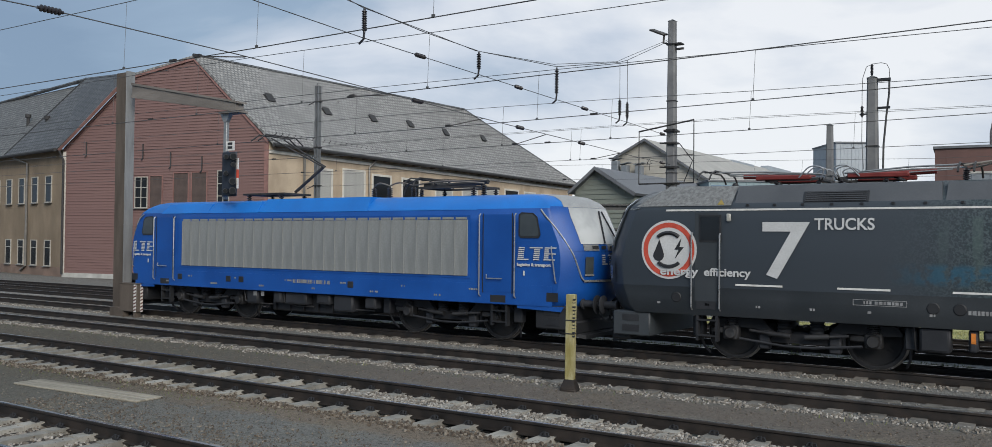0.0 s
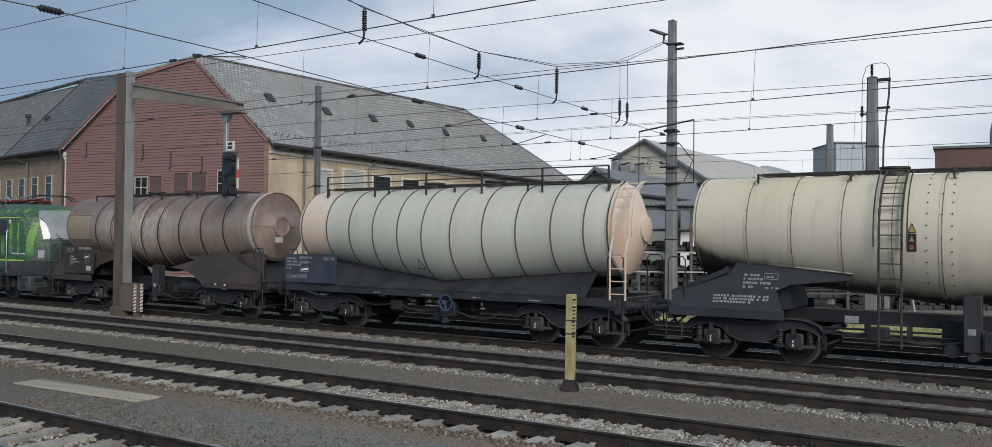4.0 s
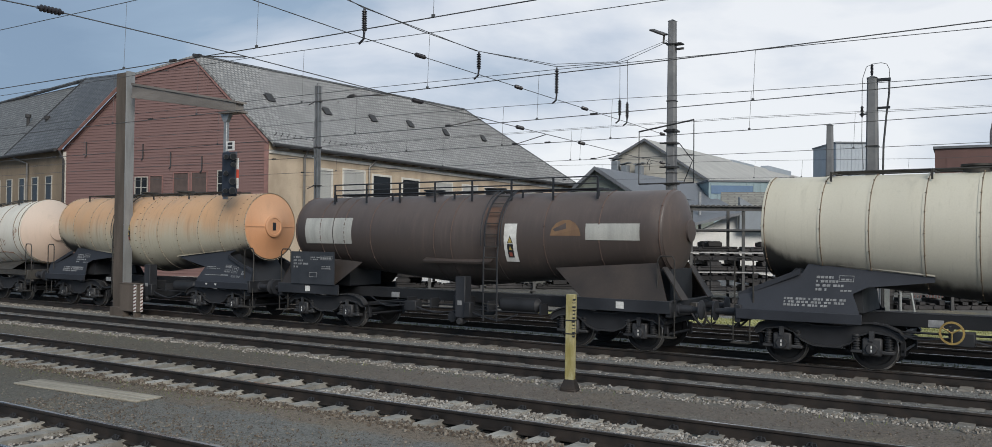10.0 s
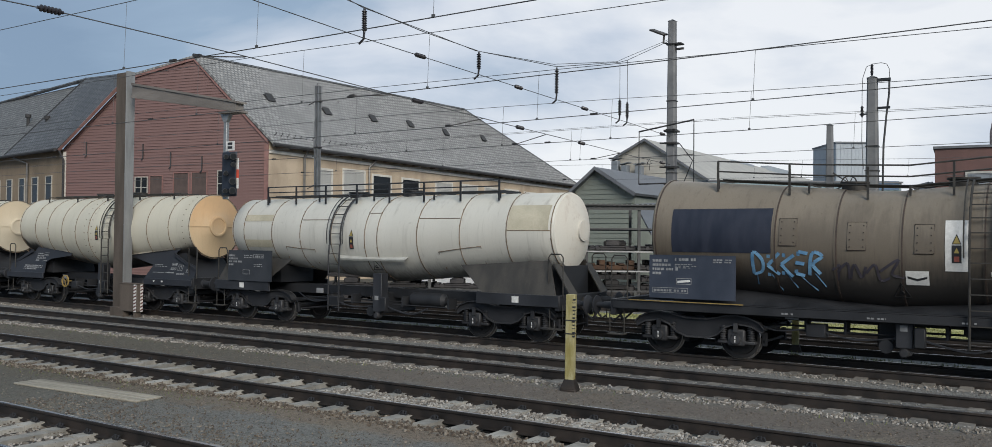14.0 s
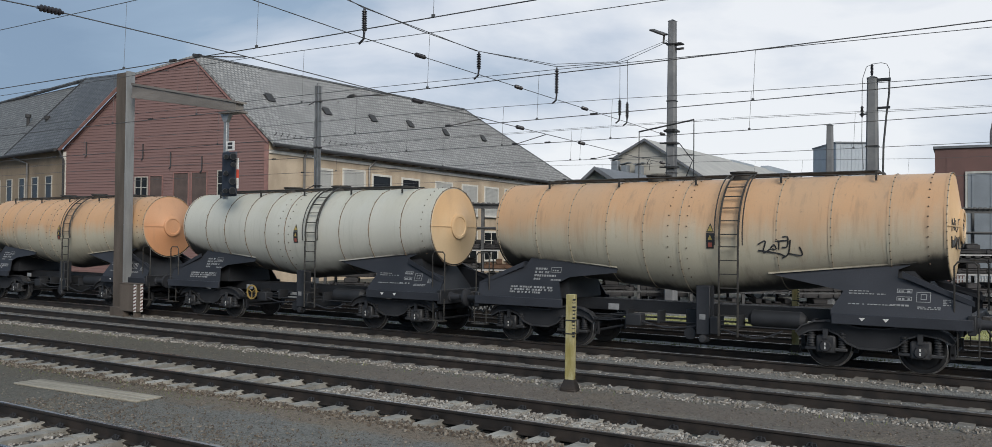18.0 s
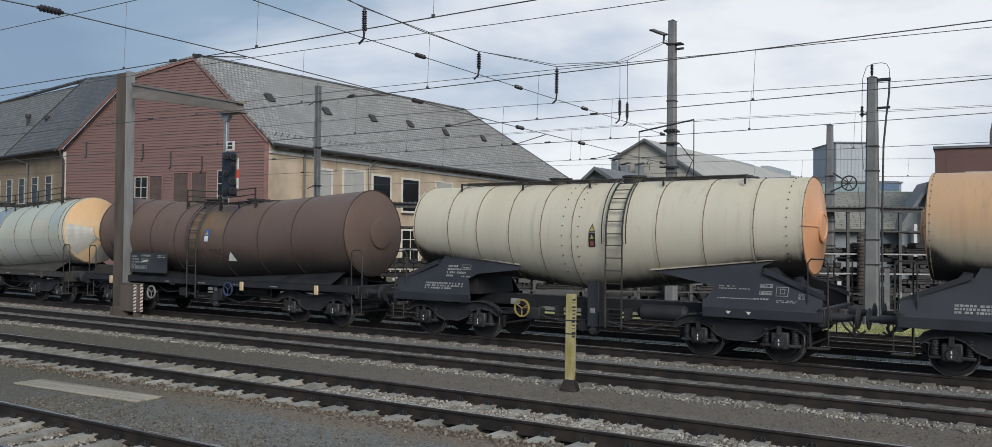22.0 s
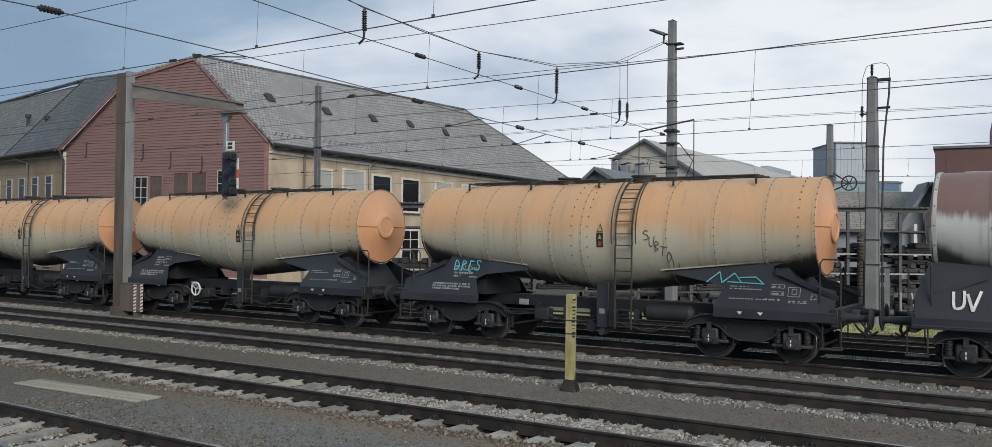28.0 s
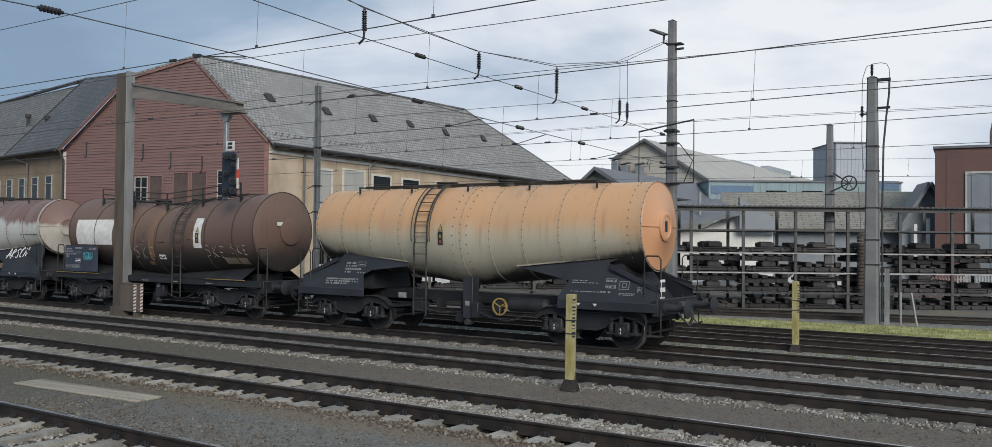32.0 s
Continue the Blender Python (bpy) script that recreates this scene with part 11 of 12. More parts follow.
def blue_loco():
    w = thing("locomotive", "bright blue electric locomotive with silver side grilles, one pantograph raised", "locomotive", group="locomotives")
    sh = Shell([(0.96, 1.42), (1.12, 1.48), (3.22, 1.48), (3.40, 1.42), (3.58, 1.24), (3.72, 1.05), (3.78, 0.9)],
               [(0.96, 8.86), (1.12, 9.05), (1.6, 9.20), (2.2, 9.21), (2.5, 9.16), (2.72, 9.07), (3.45, 8.74), (3.60, 8.60), (3.72, 8.32), (3.78, 7.9)], 0.68)
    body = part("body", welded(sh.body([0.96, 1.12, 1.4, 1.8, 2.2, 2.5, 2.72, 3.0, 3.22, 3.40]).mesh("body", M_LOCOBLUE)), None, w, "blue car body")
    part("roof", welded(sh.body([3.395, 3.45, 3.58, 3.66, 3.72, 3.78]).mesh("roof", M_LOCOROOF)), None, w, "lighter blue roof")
    for s in (-1, 1):
        cs = [-0.65, -0.55, -0.3, 0, 0.3, 0.55, 0.65]
        part("windscreen_frame", sh.part_of_front(s, [2.34, 2.5, 2.72, 3.0, 3.22, 3.40, 3.45], [-0.96, -0.88, -0.75, -0.55, -0.3, 0, 0.3, 0.55, 0.75, 0.88, 0.96], 0.012), M_LOCOBLUE, w, "blue windscreen surround")
        wsn = part("windscreen", sh.part_of_front(s, [2.52, 2.72, 3.0, 3.22, 3.40, 3.425], [-0.73] + cs + [0.73], 0.03), M_SCREENPALE, w, "large raked windscreen with sky reflection painted in")
        part("dome", sh.part_of_front(s, [3.43, 3.45, 3.58, 3.66, 3.72, 3.77], [-0.80, -0.7, -0.55, -0.3, 0, 0.3, 0.55, 0.7, 0.80], 0.03), M_ROOFPALE, w, "pale grey dome over the windscreen")
        lb = part("lamp_strip", sh.part_of_front(s, [2.36, 2.44, 2.51], [-0.70, -0.5, 0, 0.5, 0.70], 0.03), M_CHROME, w, "bright lamp strip under the windscreen")
        for c in (-0.56, -0.36, -0.1, 0.28):
            part("lamp", sh.part_of_front(s, [2.40, 2.48], [c, c + 0.13], 0.045), M_BLACK, lb, "dark lamp opening", smooth=False)
        g = Geo()
        for c in (-0.25, 0.25):
            a, b = sh.front(2.55, c, s, 0.06), sh.front(3.35, c * 0.2, s, 0.06)
            g.tube([a, b], 0.022, 5)
        part("wiper", g, M_BLACK, wsn)
        for c in (-0.62, 0.62):
            hl = part("headlight", sh.part_of_front(s, [1.78, 1.98, 2.20], [c - 0.07, c, c + 0.07], 0.03), M_SCREEN, w, "dark headlight cluster")
            part("lamp_rim", sh.part_of_front(s, [1.74, 1.78], [c - 0.08, c, c + 0.08], 0.035), M_CHROME, hl)
        part("nose_band", sh.part_of_front(s, [1.585, 1.615, 1.64], [-0.70, -0.4, 0, 0.4, 0.70], 0.02), M_CHROME, w, "silver band round the nose")
        g = Geo()
        for i in range(5):
            z = 2.26 - i * 0.055
            for c0, c1 in ((-0.36, -0.28 if i < 4 else -0.20), (-0.16 if i else -0.20, -0.06 if i else 0.02), (0.06, 0.24 if i in (0, 2, 4) else 0.14)):
                q = sh.part_of_front(s, [z - 0.03, z], [c0, c1], 0.03)
                g.add(q.v, q.f)
        part("striped_emblem", g, M_LOCOWHITE, w, "striped emblem on the nose", smooth=False)
        loco_end(w, 9.45, s, M_UNDERDK)
        # white diagonal line from roof to bumper
        q = [Vector((s * 7.95, -1.44, 3.37)), Vector((s * 8.10, -1.495, 3.22))] + [sh.front(z, -c, s, 0.012) for z, c in ((2.9, 0.97), (2.6, 0.92), (2.25, 0.85), (1.95, 0.79), (1.72, 0.74), (1.63, 0.70))]
        part("corner_line", Geo().tube(smooth_path(q, 3), 0.022, 5), M_CHROME, w, "pale line along the cab corner")
        part("grab_rail", Geo().tube([(s * 8.28, -1.49, 2.45), (s * 8.30, -1.54, 2.40), (s * 8.42, -1.54, 1.62), (s * 8.42, -1.49, 1.56)], 0.016, 5), M_CHROME, w, "bright grab rail")
        part("cab_skirt", Geo().plate([(s * 7.3, 0.98), (s * 7.3, 0.90), (s * 8.55, 0.86), (s * 8.62, 0.98)], -1.478, 0.03), M_LOCOBLUE, w, "blue lower cab skirt", smooth=False)
        # door with handrails, cab window
        d0 = 6.28 if s > 0 else -7.15
        dr = part("cab_door", side_plate(d0, d0 + 0.87, 1.28, 3.25), M_LOCOBLUE, w, "blue cab door", smooth=False)
        g = Geo()
        for x in (d0 - 0.02, d0 + 0.87):
            g.box(x, x + 0.02, -1.512, -1.50, 1.25, 3.28)
        part("door_gap", g, M_BLACK, dr, smooth=False)
        part("door_handle", Geo().tube([(d0 + 0.12, -1.53, 1.72), (d0 + 0.12, -1.55, 1.62), (d0 + 0.6, -1.55, 1.62)], 0.015, 5), M_CHROME, dr)
        for x in (d0 - 0.10, d0 + 0.97):
            part("hand_rail", Geo().tube([(x, -1.49, 1.15), (x, -1.55, 1.2), (x, -1.55, 3.22), (x, -1.49, 3.27)], 0.018, 6), M_CHROME, w, "bright vertical handrail")
        wo = [(s * a, b) for a, b in ((7.34, 2.72), (7.40, 2.66), (7.92, 2.66), (7.97, 2.74), (7.88, 3.18), (7.76, 3.28), (7.42, 3.30), (7.34, 3.24))]
        wn = part("cab_window", Geo().plate(wo, -1.506, 0.014), M_BLACK, w, "dark rounded cab side window", smooth=False)
        cx, cz = s * 7.65, 2.98
        part("pane", Geo().plate([(cx + (a - cx) * 0.86, cz + (b - cz) * 0.88) for a, b in wo], -1.512, 0.004), M_SCREEN, wn, smooth=False)
        stripes_logo(w, 7.31 if s > 0 else -8.45, 2.11, 1.08, 0.34, 7, M_LOCOWHITE)
        word(w, "logistics & transport", 7.30 if s > 0 else -8.42, 1.96, 0.98, 0.10, M_LOCOWHITE, label="small white words")
        part("cab_digit", side_plate(7.48 if s > 0 else -7.62, (7.48 if s > 0 else -7.62) + 0.05, 1.72, 1.84, -1.50, 0.006), M_LOCOWHITE, w, smooth=False)
        steps(w, d0 + 0.45, 0.42, 0.98, M_UNDERDK)
        part("step_recess", side_plate(d0 + 0.22, d0 + 0.68, 1.02, 1.20, -1.49, 0.006), M_BLACK, w, smooth=False)
        part("recess", side_plate((8.15 if s > 0 else -8.5), (8.15 if s > 0 else -8.5) + 0.32, 1.10, 1.32, -1.485, 0.01), M_BLACK, w, smooth=False)
    # silver grilles, panel by panel
    x0, x1, n = -5.78, 5.79, 27
    part("grille_frame", side_plate(x0 - 0.06, x1 + 0.06, 1.60, 3.24, -1.481, 0.012), M_LOCOBLUE, w, smooth=False)
    pw = (x1 - x0) / n
    me = shared("grille_panel", lambda: Geo().box(0.006, pw - 0.006, -1.515, -1.49, 1.66, 3.12, 0.006).box(0.0, 0.02, -1.53, -1.49, 1.66, 3.12).box(0.04, pw - 0.04, -1.52, -1.49, 3.13, 3.19), M_GRILLE, False)
    for i in range(n):
        part("grille_panel", me, None, w, "silver ribbed grille panel" if i == 0 else "", at=(x0 + i * pw, 0, 0))
    # lower sill with small white markings
    part("sole_bar", side_plate(-8.3, 8.3, 0.98, 1.48, -1.482, 0.012), M_LOCOBLUE, w, "blue sole bar", smooth=False)
    bars_panel(w, -0.6, 1.26, (1.5,), y=-1.496, seed=41, h=0.11)
    for i in range(12):
        x = -6.6 + i * 1.13
        bars_panel(w, x, 1.10 + 0.2 * (i % 2), (0.12 + 0.1 * (i % 3),), y=-1.496, seed=50 + i, h=0.05)
    for x in (-6.0, -3.6, -3.0, 1.6):
        part("filler_cap", Geo().box(x, x + 0.22, -1.51, -1.494, 1.20, 1.38, 0.01), M_BLACK, w)
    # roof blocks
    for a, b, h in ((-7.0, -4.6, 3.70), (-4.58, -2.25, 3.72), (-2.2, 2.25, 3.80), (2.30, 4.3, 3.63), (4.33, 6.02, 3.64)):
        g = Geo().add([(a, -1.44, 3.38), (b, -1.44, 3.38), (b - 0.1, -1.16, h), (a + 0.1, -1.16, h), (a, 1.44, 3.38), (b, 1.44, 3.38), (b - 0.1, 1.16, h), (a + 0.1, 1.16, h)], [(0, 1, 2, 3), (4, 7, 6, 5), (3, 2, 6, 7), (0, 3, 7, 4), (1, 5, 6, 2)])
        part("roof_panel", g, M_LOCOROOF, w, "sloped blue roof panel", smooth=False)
    loco_bogie(w, -4.85, 2.9, M_BOGIE)
    loco_bogie(w, 4.98, 2.9, M_BOGIE)
    g = Geo().box(-1.9, 1.5, -1.1, 1.1, 0.36, 0.97, 0.04)
    for x in (-1.7, -1.1, -0.5, 0.1, 0.7, 1.3):
        g.box(x - 0.03, x + 0.03, -1.16, -1.09, 0.40, 0.95, 0.01)
    part("transformer", g, M_UNDERDK, w, "dark ribbed underfloor transformer")
    for x, wd, z0 in ((-2.75, 0.5, 0.55), (-1.55, 0.32, 0.62), (-1.05, 0.9, 0.60), (0.25, 0.55, 0.66), (0.95, 0.75, 0.48), (2.15, 0.4, 0.62)):
        part("equipment_box", Geo().box(x, x + wd, -1.38, -1.10, z0, 0.96, 0.03).box(x + 0.04, x + wd - 0.04, -1.395, -1.375, z0 + 0.05, 0.90, 0.01), M_UNDER, w, "dark underfloor equipment box")
    for x in (-2.95, -1.2, 1.2):
        part("underfloor_pipe", Geo().tube([(x, -1.30, 0.96), (x + 0.05, -1.28, 0.62), (x + 0.5, -1.22, 0.55), (x + 1.2, -1.22, 0.56)], 0.024, 6), M_AXLEBOX, w)
    part("plate", side_plate(-2.42, -2.28, 0.80, 0.94, -1.40, 0.006), M_INK, w, "small pale plate", smooth=False)
    part("plate", side_plate(-2.08, -1.94, 0.80, 0.94, -1.40, 0.006), M_INK, w, "small pale plate", smooth=False)
    # raised pantograph
    g = Geo().box(-3.9, -2.0, -0.6, 0.6, 3.98, 4.04).tube([(-2.1, 0, 4.08), (-0.85, 0, 4.86)], 0.05, 8).tube([(-0.85, -0.06, 4.86), (-2.95, -0.28, 5.84)], 0.026, 6).tube([(-0.85, 0.06, 4.86), (-2.95, 0.28, 5.84)], 0.026, 6)
    part("pantograph_arm", g, M_DARKSTEEL, w, "raised dark pantograph")
    for y in (-0.5, 0.5):
        for x in (-3.7, -2.2):
            insulator(w, (x, y, 3.66), (x, y, 4.0), 5, 0.08)
    g = Geo()
    for e in (-0.16, 0.16):
        g.tube([(-2.95 + e, -0.98, 5.70), (-2.95 + e, -0.65, 5.92), (-2.95 + e, 0.65, 5.92), (-2.95 + e, 0.98, 5.70)], 0.025, 6)
    part("collector_head", g, M_DARKSTEEL, w)
    folded_pantograph(w, 4.4, 4.06, -1)
    roof_gear(w, ((1.6, -0.4), (2.3, -0.5), (3.1, -0.4), (5.6, -0.5)), 3.78)
    return w


def grey_loco():
    w = thing("locomotive", "dark grey locomotive with white words and green leaf-printed end", "locomotive", group="locomotives")
    sh = Shell([(0.98, 1.44), (1.12, 1.49), (3.28, 1.49), (3.42, 1.44), (3.62, 1.24), (3.78, 1.04), (3.86, 0.88)],
               [(0.98, 8.94), (1.12, 9.06), (1.6, 9.24), (2.2, 9.27), (2.6, 9.19), (3.4, 8.86), (3.62, 8.62), (3.78, 8.26), (3.86, 7.8)], 0.82)
    part("body", welded(sh.body([1.60, 1.8, 2.2, 2.6, 3.0, 3.28, 3.32]).mesh("body", M_LEAF)), None, w, "body in dark grey merging into green leaf print")
    part("lower_body", welded(sh.body([0.98, 1.12, 1.4, 1.60]).mesh("lower_body", M_VGREY)), None, w, "dark grey lower body")
    part("roof", welded(sh.body([3.32, 3.42, 3.62, 3.72, 3.78, 3.86]).mesh("roof", M_LEAF)), None, w, "roof with printed cab ends")
    for x0, x1 in ((-5.86, -1.78), (-1.74, 2.42), (2.46, 6.2)):
        g = Geo().add([(x0, -1.46, 3.36), (x1, -1.46, 3.36), (x1 - 0.04, -1.20, 3.82), (x0 + 0.04, -1.20, 3.82), (x0, 1.46, 3.36), (x1, 1.46, 3.36), (x1 - 0.04, 1.20, 3.82), (x0 + 0.04, 1.20, 3.82)], [(0, 1, 2, 3), (4, 7, 6, 5), (3, 2, 6, 7), (0, 3, 7, 4), (1, 5, 6, 2)])
        part("roof_cover", g, M_VROOF, w, "grey sloped roof cover", smooth=False)
        for k in range(7):
            x = x0 + 0.3 + (x1 - x0 - 0.6) * k / 6
            part("roof_bolt", shared("roof_bolt", lambda: Geo().box(-0.03, 0.03, -1.475, -1.45, 3.385, 3.425), M_BLACK, False), None, w, at=(x, 0, 0))
    for x0, x1 in ((-4.40, -3.12), (4.80, 6.14)):
        dk = part("roof_grille", Geo().slab([(x0, -1.415, 3.45), (x1, -1.415, 3.45), (x1, -1.29, 3.67), (x0, -1.29, 3.67)], (0, -0.87, 0.5), 0.014), M_BLACK, w, "dark louvred roof grille", smooth=False)
        for k in range(5):
            u = (k + 0.5) / 5
            y, z = -1.415 + 0.125 * u - 0.018, 3.45 + 0.22 * u + 0.012
            part("louvre", Geo().box(x0 + 0.05, x1 - 0.05, y - 0.012, y, z - 0.008, z + 0.008), M_VROOF, dk, smooth=False)
    part("cab_roof_cover", sh.part_of_front(-1, [3.34, 3.5, 3.62, 3.78, 3.86], [-1, -0.8, -0.4, 0, 0.4, 0.8, 1], 0.015), M_SPECK, w, "speckled grey cab roof end")
    g = Geo().add([(-8.15, -1.455, 3.40), (-5.92, -1.47, 3.40), (-5.86, -1.10, 3.84), (-7.5, -1.0, 3.875)], [(0, 1, 2, 3)])
    part("warning_triangle", Geo().add([(-6.22, -1.47, 3.42), (-6.06, -1.47, 3.42), (-6.14, -1.44, 3.54)], [(0, 1, 2)]), M_SIGNYEL, w, smooth=False)
    part("cab_roof_cover", g, M_SPECK, w, "speckled grey cab roof side", smooth=False)
    for s in (-1, 1):
        wsn = part("windscreen", sh.part_of_front(s, [2.45, 2.6, 3.0, 3.28, 3.42, 3.60], [-0.68, -0.6, -0.45, -0.2, 0, 0.2, 0.45, 0.6, 0.68], 0.035), M_SCREENMID, w, "raked windscreen with sky reflection in its colour")
        g = Geo()
        for c in (-0.3, 0.35):
            g.tube([sh.front(2.48, c, s, 0.05), sh.front(3.3, c - 0.35, s, 0.05)], 0.02, 5)
        part("wiper", g, M_BLACK, wsn)
        part("screen_frame", sh.part_of_front(s, [2.36, 2.45], [-0.72, -0.5, -0.25, 0, 0.25, 0.5, 0.72], 0.03), M_BLACK, w, "black lower screen frame")
        part("screen_pillar", sh.part_of_front(s, [2.4, 2.6, 3.0, 3.28, 3.42, 3.6], [-0.76, -0.72, -0.68], 0.04), M_VGREY if s < 0 else M_LEAF, w)
        g = Geo()
        for i in range(9):
            z = 1.66 + i * 0.10
            q = sh.part_of_front(s, [z, z + 0.05], [-0.55, -0.3, 0, 0.3, 0.55], 0.04)
            g.add(q.v, q.f)
        part("nose_grille", g, M_VGREY, w, "ribbed nose panel", smooth=False)
        for c in (-0.72, 0.72):
            hl = part("headlight", sh.part_of_front(s, [1.64, 1.85, 2.06, 2.12], [c - 0.11, c, c + 0.10], 0.035), M_VROOF, w, "headlight cluster in a grey surround")
            part("lens", sh.part_of_front(s, [1.72, 1.85, 2.02], [c - 0.06, c, c + 0.06], 0.05), M_CHROME, hl, smooth=False)
        loco_end(w, 9.49, s, M_VGREY)
        d0, dw = (6.50, 0.79) if s > 0 else (-6.78, 0.64)
        for x in (d0, d0 + dw):
            part("hand_rail", Geo().tube([(x, -1.49, 1.1), (x, -1.55, 1.15), (x, -1.55, 2.75), (x, -1.49, 2.8)], 0.018, 6), M_CHROME, w, "bright vertical handrail")
        part("cab_door", side_plate(d0 + 0.06, d0 + dw - 0.06, 1.30, 3.25, -1.491, 0.006), M_LEAF if s > 0 else M_VGREY, w, "cab door", smooth=False)
        w0 = 6.69 if s > 0 else -6.62
        wn = part("cab_window", side_plate(w0, w0 + 0.50, 2.60, 3.20, -1.498, 0.014, 0.006), M_BLACK, w, "dark cab side window")
        part("pane", side_plate(w0 + 0.04, w0 + 0.46, 2.64, 3.16, -1.514, 0.004), M_CABGLASS, wn, smooth=False)
        steps(w, d0 + dw / 2, 0.42, 1.1, M_UNDERDK)
        part("step_recess", side_plate(d0 + dw / 2 - 0.22, d0 + dw / 2 + 0.22, 1.12, 1.30, -1.492, 0.006), M_BLACK, w, smooth=False)
        for y in (-1.50, ):
            part("mirror_unit", Geo().box(d0 + dw + 0.14, d0 + dw + 0.24, y - 0.05, y, 3.05, 3.22, 0.02), M_PALE, w)
    # lines along the body
    for x0, x1, mt in ((-7.4, 0.0, M_WHITE), (0.0, 8.2, M_LIME)):
        part("body_line", side_plate(x0, x1, 3.285, 3.325, -1.492, 0.006), mt, w, "thin line under the roof", smooth=False)
    part("body_line", side_plate(-0.2, 8.5, 1.585, 1.635, -1.492, 0.006), M_LIME, w, "thin lime line", smooth=False)
    for x in (-5.8, -3.7, -1.6):
        part("body_line", side_plate(x, x + 1.0, 1.66, 1.70, -1.494, 0.006), M_WHITE, w, "short white line", smooth=False)
    # words
    word(w, "7", -5.22, 1.88, 0.98, 1.66, M_LOCOWHITE, label="large white figure", bold=0.022)
    word(w, "TRUCKS", -4.15, 2.88, 1.16, 0.33, M_LOCOWHITE, label="white word", bold=0.006)
    word(w, "ONE", -0.50, 1.88, 3.98, 1.62, M_LOCOWHITE, label="very large white word", bold=0.06)
    part("word_panel", side_plate(2.42, 3.50, 2.94, 3.20, -1.506, 0.004), M_LOCOWHITE, w, "white panel behind a word", smooth=False)
    word(w, "TRAIN", 2.47, 2.97, 0.98, 0.29, M_BLACK, -1.514, "dark word on white")
    stripes_logo(w, 3.83, 2.49, 2.12, 0.68, 9, M_LOCOWHITE)
    word(w, "logistics & transport", 3.80, 2.26, 2.18, 0.22, M_LOCOWHITE, label="white words")
    word(w, "ATTRACKTIVE", 3.62, 1.82, 2.34, 0.36, M_LOCOWHITE, label="white word")
    word(w, "FORCES", 5.18, 1.66, 0.76, 0.20, M_LOCOWHITE, label="white word")
    word(w, "energy", -7.52, 1.86, 0.90, 0.25, M_LOCOWHITE, -1.535, "white word over the ring", bold=0.006)
    word(w, "efficiency", -6.50, 1.86, 1.04, 0.24, M_LOCOWHITE, -1.512, "white word", bold=0.006)
    bars_panel(w, 7.62, 1.85, (0.98,), M_LOCOWHITE, y=-1.506, seed=91, h=0.06)
    # ring emblem
    cx, cz = -7.33, 2.42
    g = Geo().lathe([(-0.004, 0.66), (-0.010, 0.66), (-0.010, 0.0)], (cx, -1.498, cz), "y", 40)
    rg = part("ring_emblem", g, M_LOCOWHITE, w, "white disc with red ring")
    part("red_ring", Geo().lathe([(-0.014, 0.61), (-0.014, 0.50)], (cx, -1.498, cz), "y", 40), M_REDSIGN, rg)
    ic = Geo()
    for a0 in (50, 230):
        pts = [(cx + 0.38 * math.cos(radians(a0 + i * 9)), -1.516, cz + 0.38 * math.sin(radians(a0 + i * 9))) for i in range(10)]
        ic.tube(pts, 0.045, 5)
    dx, dz = cx - 0.24, cz - 0.13
    ic.plate([(dx + 0.02, dz + 0.36), (dx - 0.08, dz + 0.12)] + [(dx + 0.13 * math.cos(radians(a)), dz + 0.13 * math.sin(radians(a))) for a in range(160, 381, 20)] + [(dx + 0.10, dz + 0.12)], -1.516, 0.006)
    ic.plate([(cx + 0.30, cz + 0.26), (cx + 0.14, cz + 0.0), (cx + 0.24, cz + 0.0), (cx + 0.14, cz - 0.22), (cx + 0.36, cz + 0.06), (cx + 0.26, cz + 0.06)], -1.516, 0.006)
    part("icon", ic, M_BLACK, rg, "black drop and bolt symbol", smooth=False)
    # inscriptions on the lower body
    bars_panel(w, -1.34, 1.27, (0.52,), y=-1.494, seed=61, h=0.08)
    bars_panel(w, -0.53, 1.27, (1.42,), y=-1.494, seed=62, h=0.10)
    bars_panel(w, 1.20, 1.28, (0.5,), y=-1.494, seed=63, h=0.07)
    bars_panel(w, 2.70, 1.30, (0.5, ), y=-1.494, seed=68, h=0.07)
    bars_panel(w, 3.75, 1.28, (1.15,), M_BROWNMARK, y=-1.494, seed=64, h=0.06)
    for x in (0.80, 1.0, 1.24):
        part("plate", side_plate(x, x + 0.13, 1.07, 1.16, -1.49, 0.006), M_LOCOWHITE, w, "small white plate", smooth=False)
    bars_panel(w, 5.2, 1.46, (0.4, 0.4, 0.4, 0.4, 0.4), y=-1.494, seed=65, h=0.03)
    frame_box(w, -3.4, 1.36, 1.0, 0.12, y=-1.494)
    bars_panel(w, -3.2, 1.39, (0.75,), y=-1.494, seed=66, h=0.06)
    for i in range(14):
        bars_panel(w, -7.6 + i * 1.12, 1.20, (0.10,), y=-1.494, seed=70 + i, h=0.05)
    for x in (-7.15, -1.94, -1.48, 1.76, 2.27, 7.4):
        part("filler_cap", Geo().lathe([(-0.02, 0.0), (-0.02, 0.10), (0.0, 0.12)], (x, -1.49, 1.36), "y", 14), M_UNDERDK, w)
    loco_bogie(w, -4.55, 2.94, M_BOGIE)
    loco_bogie(w, 4.90, 2.94, M_BOGIE)
    g = Geo().box(-0.75, 1.35, -1.0, 1.1, 0.36, 0.99, 0.04)
    for x in (-0.6, 0.0, 0.6, 1.2):
        g.box(x - 0.03, x + 0.03, -1.06, -0.99, 0.40, 0.97, 0.01)
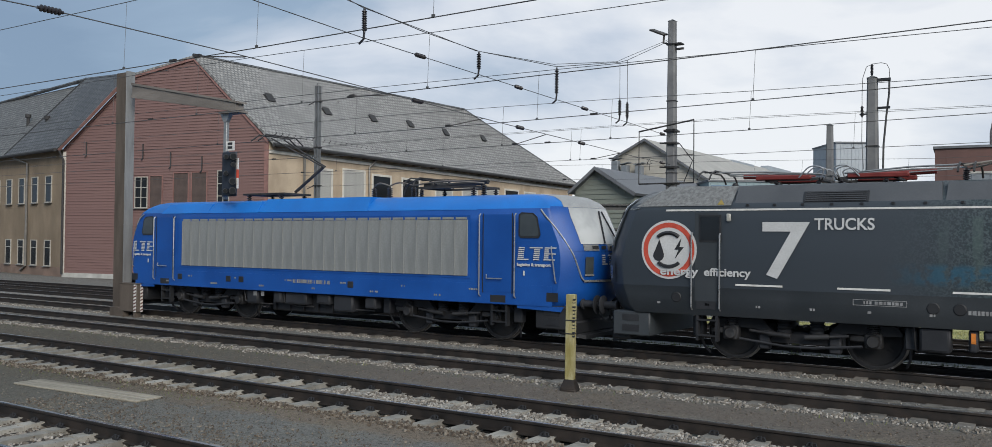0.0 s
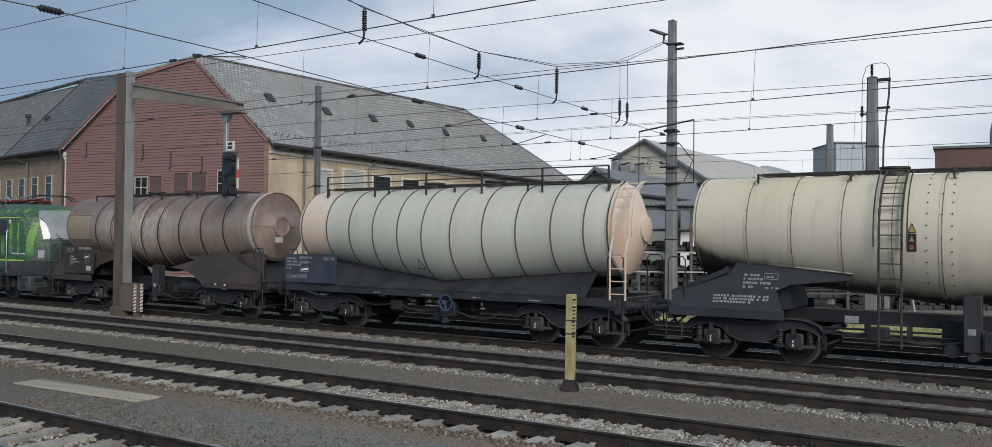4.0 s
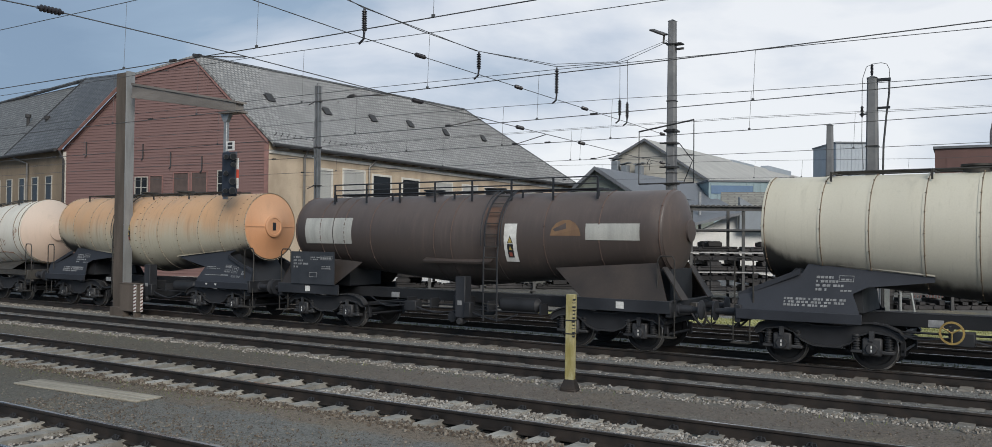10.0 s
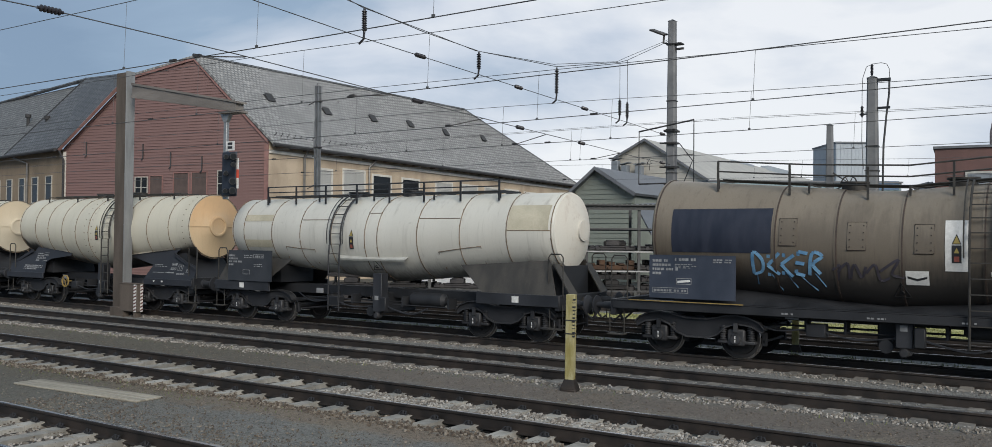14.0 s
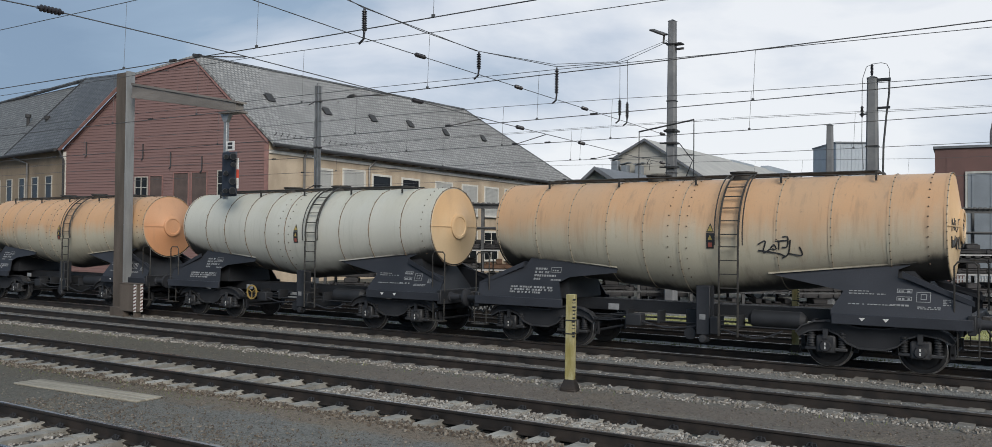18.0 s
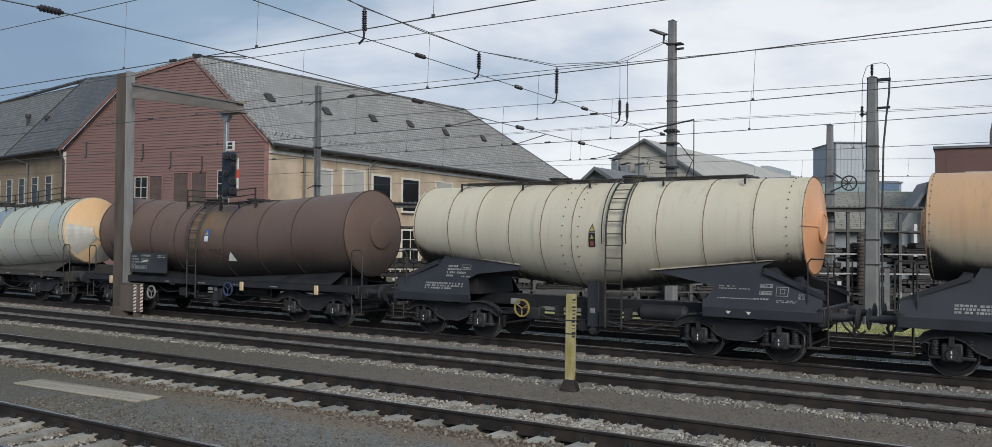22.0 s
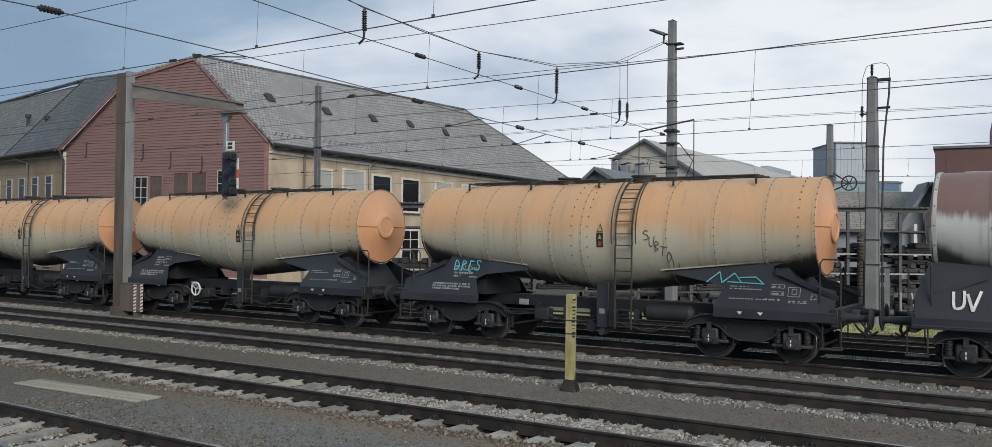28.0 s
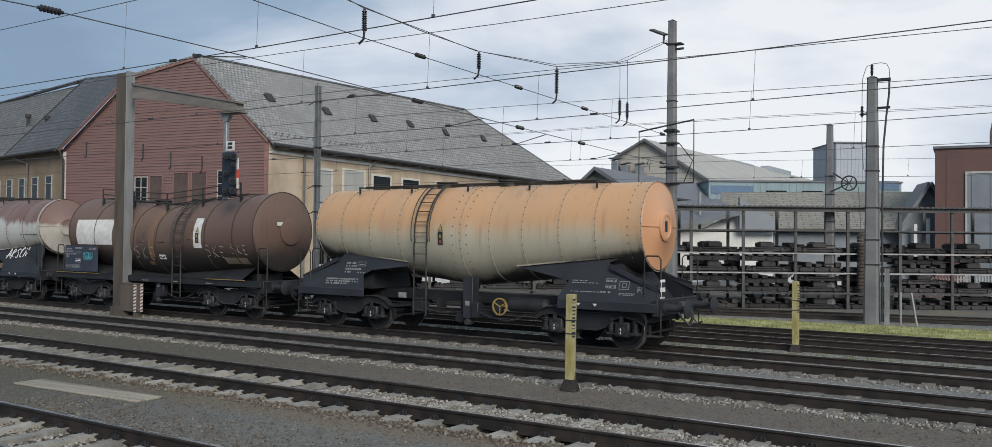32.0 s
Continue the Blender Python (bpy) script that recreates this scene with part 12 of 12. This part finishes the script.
    part("transformer", g, M_UNDERDK, w, "dark ribbed underfloor transformer")
    for x in (-0.52, -0.10):
        part("equipment_box", Geo().box(x, x + 0.26, -1.36, -1.06, 0.42, 0.72, 0.02), M_INK, w, "pale equipment box")
    for x, wd, z0, z1 in ((-2.2, 0.55, 0.50, 0.98), (-1.35, 0.16, 0.55, 0.98), (-1.1, 0.2, 0.78, 0.98), (0.85, 0.3, 0.66, 0.98), (1.38, 0.42, 0.56, 0.98), (2.12, 0.34, 0.70, 0.98), (2.75, 0.36, 0.48, 0.98)):
        part("equipment_box", Geo().box(x, x + wd, -1.38, -1.05, z0, z1, 0.03).box(x + 0.04, x + wd - 0.04, -1.395, -1.375, z0 + 0.04, z1 - 0.05, 0.01), M_UNDER, w, "grey underfloor equipment box")
    part("plate", side_plate(0.92, 1.06, 0.70, 0.82, -1.396, 0.006), M_LOCOWHITE, w, "small white plate", smooth=False)
    part("plate", side_plate(-1.30, -1.22, 0.72, 0.92, -1.396, 0.006), M_ORANGE, w, "small orange plate", smooth=False)
    part("air_tank", Geo().lathe([(-0.34, 0.0), (-0.34, 0.08), (-0.26, 0.16), (0.26, 0.16), (0.34, 0.08), (0.34, 0.0)], (0.44, -1.2, 0.80), "x", 16), M_UNDER, w, "small lying air tank")
    for x in (-2.3, -0.7, 1.85):
        part("underfloor_pipe", Geo().tube([(x, -1.30, 0.96), (x + 0.03, -1.28, 0.52), (x + 0.25, -1.22, 0.46), (x + 0.55, -1.22, 0.47)], 0.022, 6), M_AXLEBOX, w)
    # roof gear: two pairs of lowered pantographs with red arms, insulators and bus bars
    for x0 in (-4.2, 5.0):
        red_pantograph(w, x0, -1)
        red_pantograph(w, x0 + 0.25, 1)
    for k, (x, zt) in enumerate(((-1.45, 4.16), (-0.8, 4.26), (-0.45, 4.28), (-0.05, 4.28), (0.15, 4.30), (0.52, 4.27), (0.86, 4.28), (1.5, 4.24), (2.1, 4.20))):
        for y in ((-0.45, 0.35) if k % 2 else (-0.6,)):
            insulator(w, (x, y, 3.82), (x, y, zt - 0.04), 6, 0.07)
    g = Geo()
    g.tube([(-1.5, -0.6, 4.17), (-0.8, -0.6, 4.26), (-0.1, -0.55, 4.29), (0.86, -0.5, 4.28), (2.2, -0.55, 4.20)], 0.030, 6)
    g.tube(smooth_path([(-1.5, -0.4, 4.10), (-1.1, -0.5, 4.18), (-0.6, -0.5, 4.30), (-0.2, -0.45, 4.30)], 4), 0.022, 6)
    part("bus_bar", g, M_BEAM, w, "brown roof bus bar")
    for x in (-0.25, 0.45, 0.85):
        part("roof_switch", Geo().box(x - 0.12, x + 0.12, -0.55, -0.2, 4.02, 4.24, 0.03), M_DARKSTEEL, w, "dark roof switch")
    for x in (-6.3, 6.9):
        part("roof_antenna", Geo().cyl((x, 0, 3.84), (x, 0, 3.98), 0.12, 0.05, n=12), M_BLACK, w)
    return w


WAGONS.append((blue_loco(), -19.05))
WAGONS.append((grey_loco(), -0.39))


# ---- moves ----
def motions():
    for w, centre in WAGONS:
        walk(w, [(t, pose(centre - PACE * t, Y_TRAIN, 0)) for t in (0.0, 8.0, 16.0, 24.0, 32.0)])
    centres = {w: c for w, c in WAGONS}
    for ob, w, off, r in SPINNERS:
        # the wheels turn while they pass the camera
        x0 = centres[w] + off
        t_in = max(0.0, (x0 - 1.5) / PACE)
        t_out = min(32.0, (x0 + 46.0) / PACE)
        base = ob.matrix_basis.translation.copy()
        n = max(1, int((t_out - t_in) * FPS / 2))
        f0 = round(t_in * FPS)
        rows = []
        step = PACE / r * 2 / FPS
        for i in range(n + 1):
            t = (f0 + 2 * i) / FPS
            if t > 32.0:
                break
            rows.append((t, Matrix.Translation(base) @ pose(0, 0, 0, 0, -math.degrees(step * i))))
        if rows[0][0] > 0.01:
            rows.insert(0, (0.0, rows[0][1]))
        if rows[-1][0] < 31.99:
            rows.append((32.0, rows[-1][1]))
        walk(ob, rows)


motions()
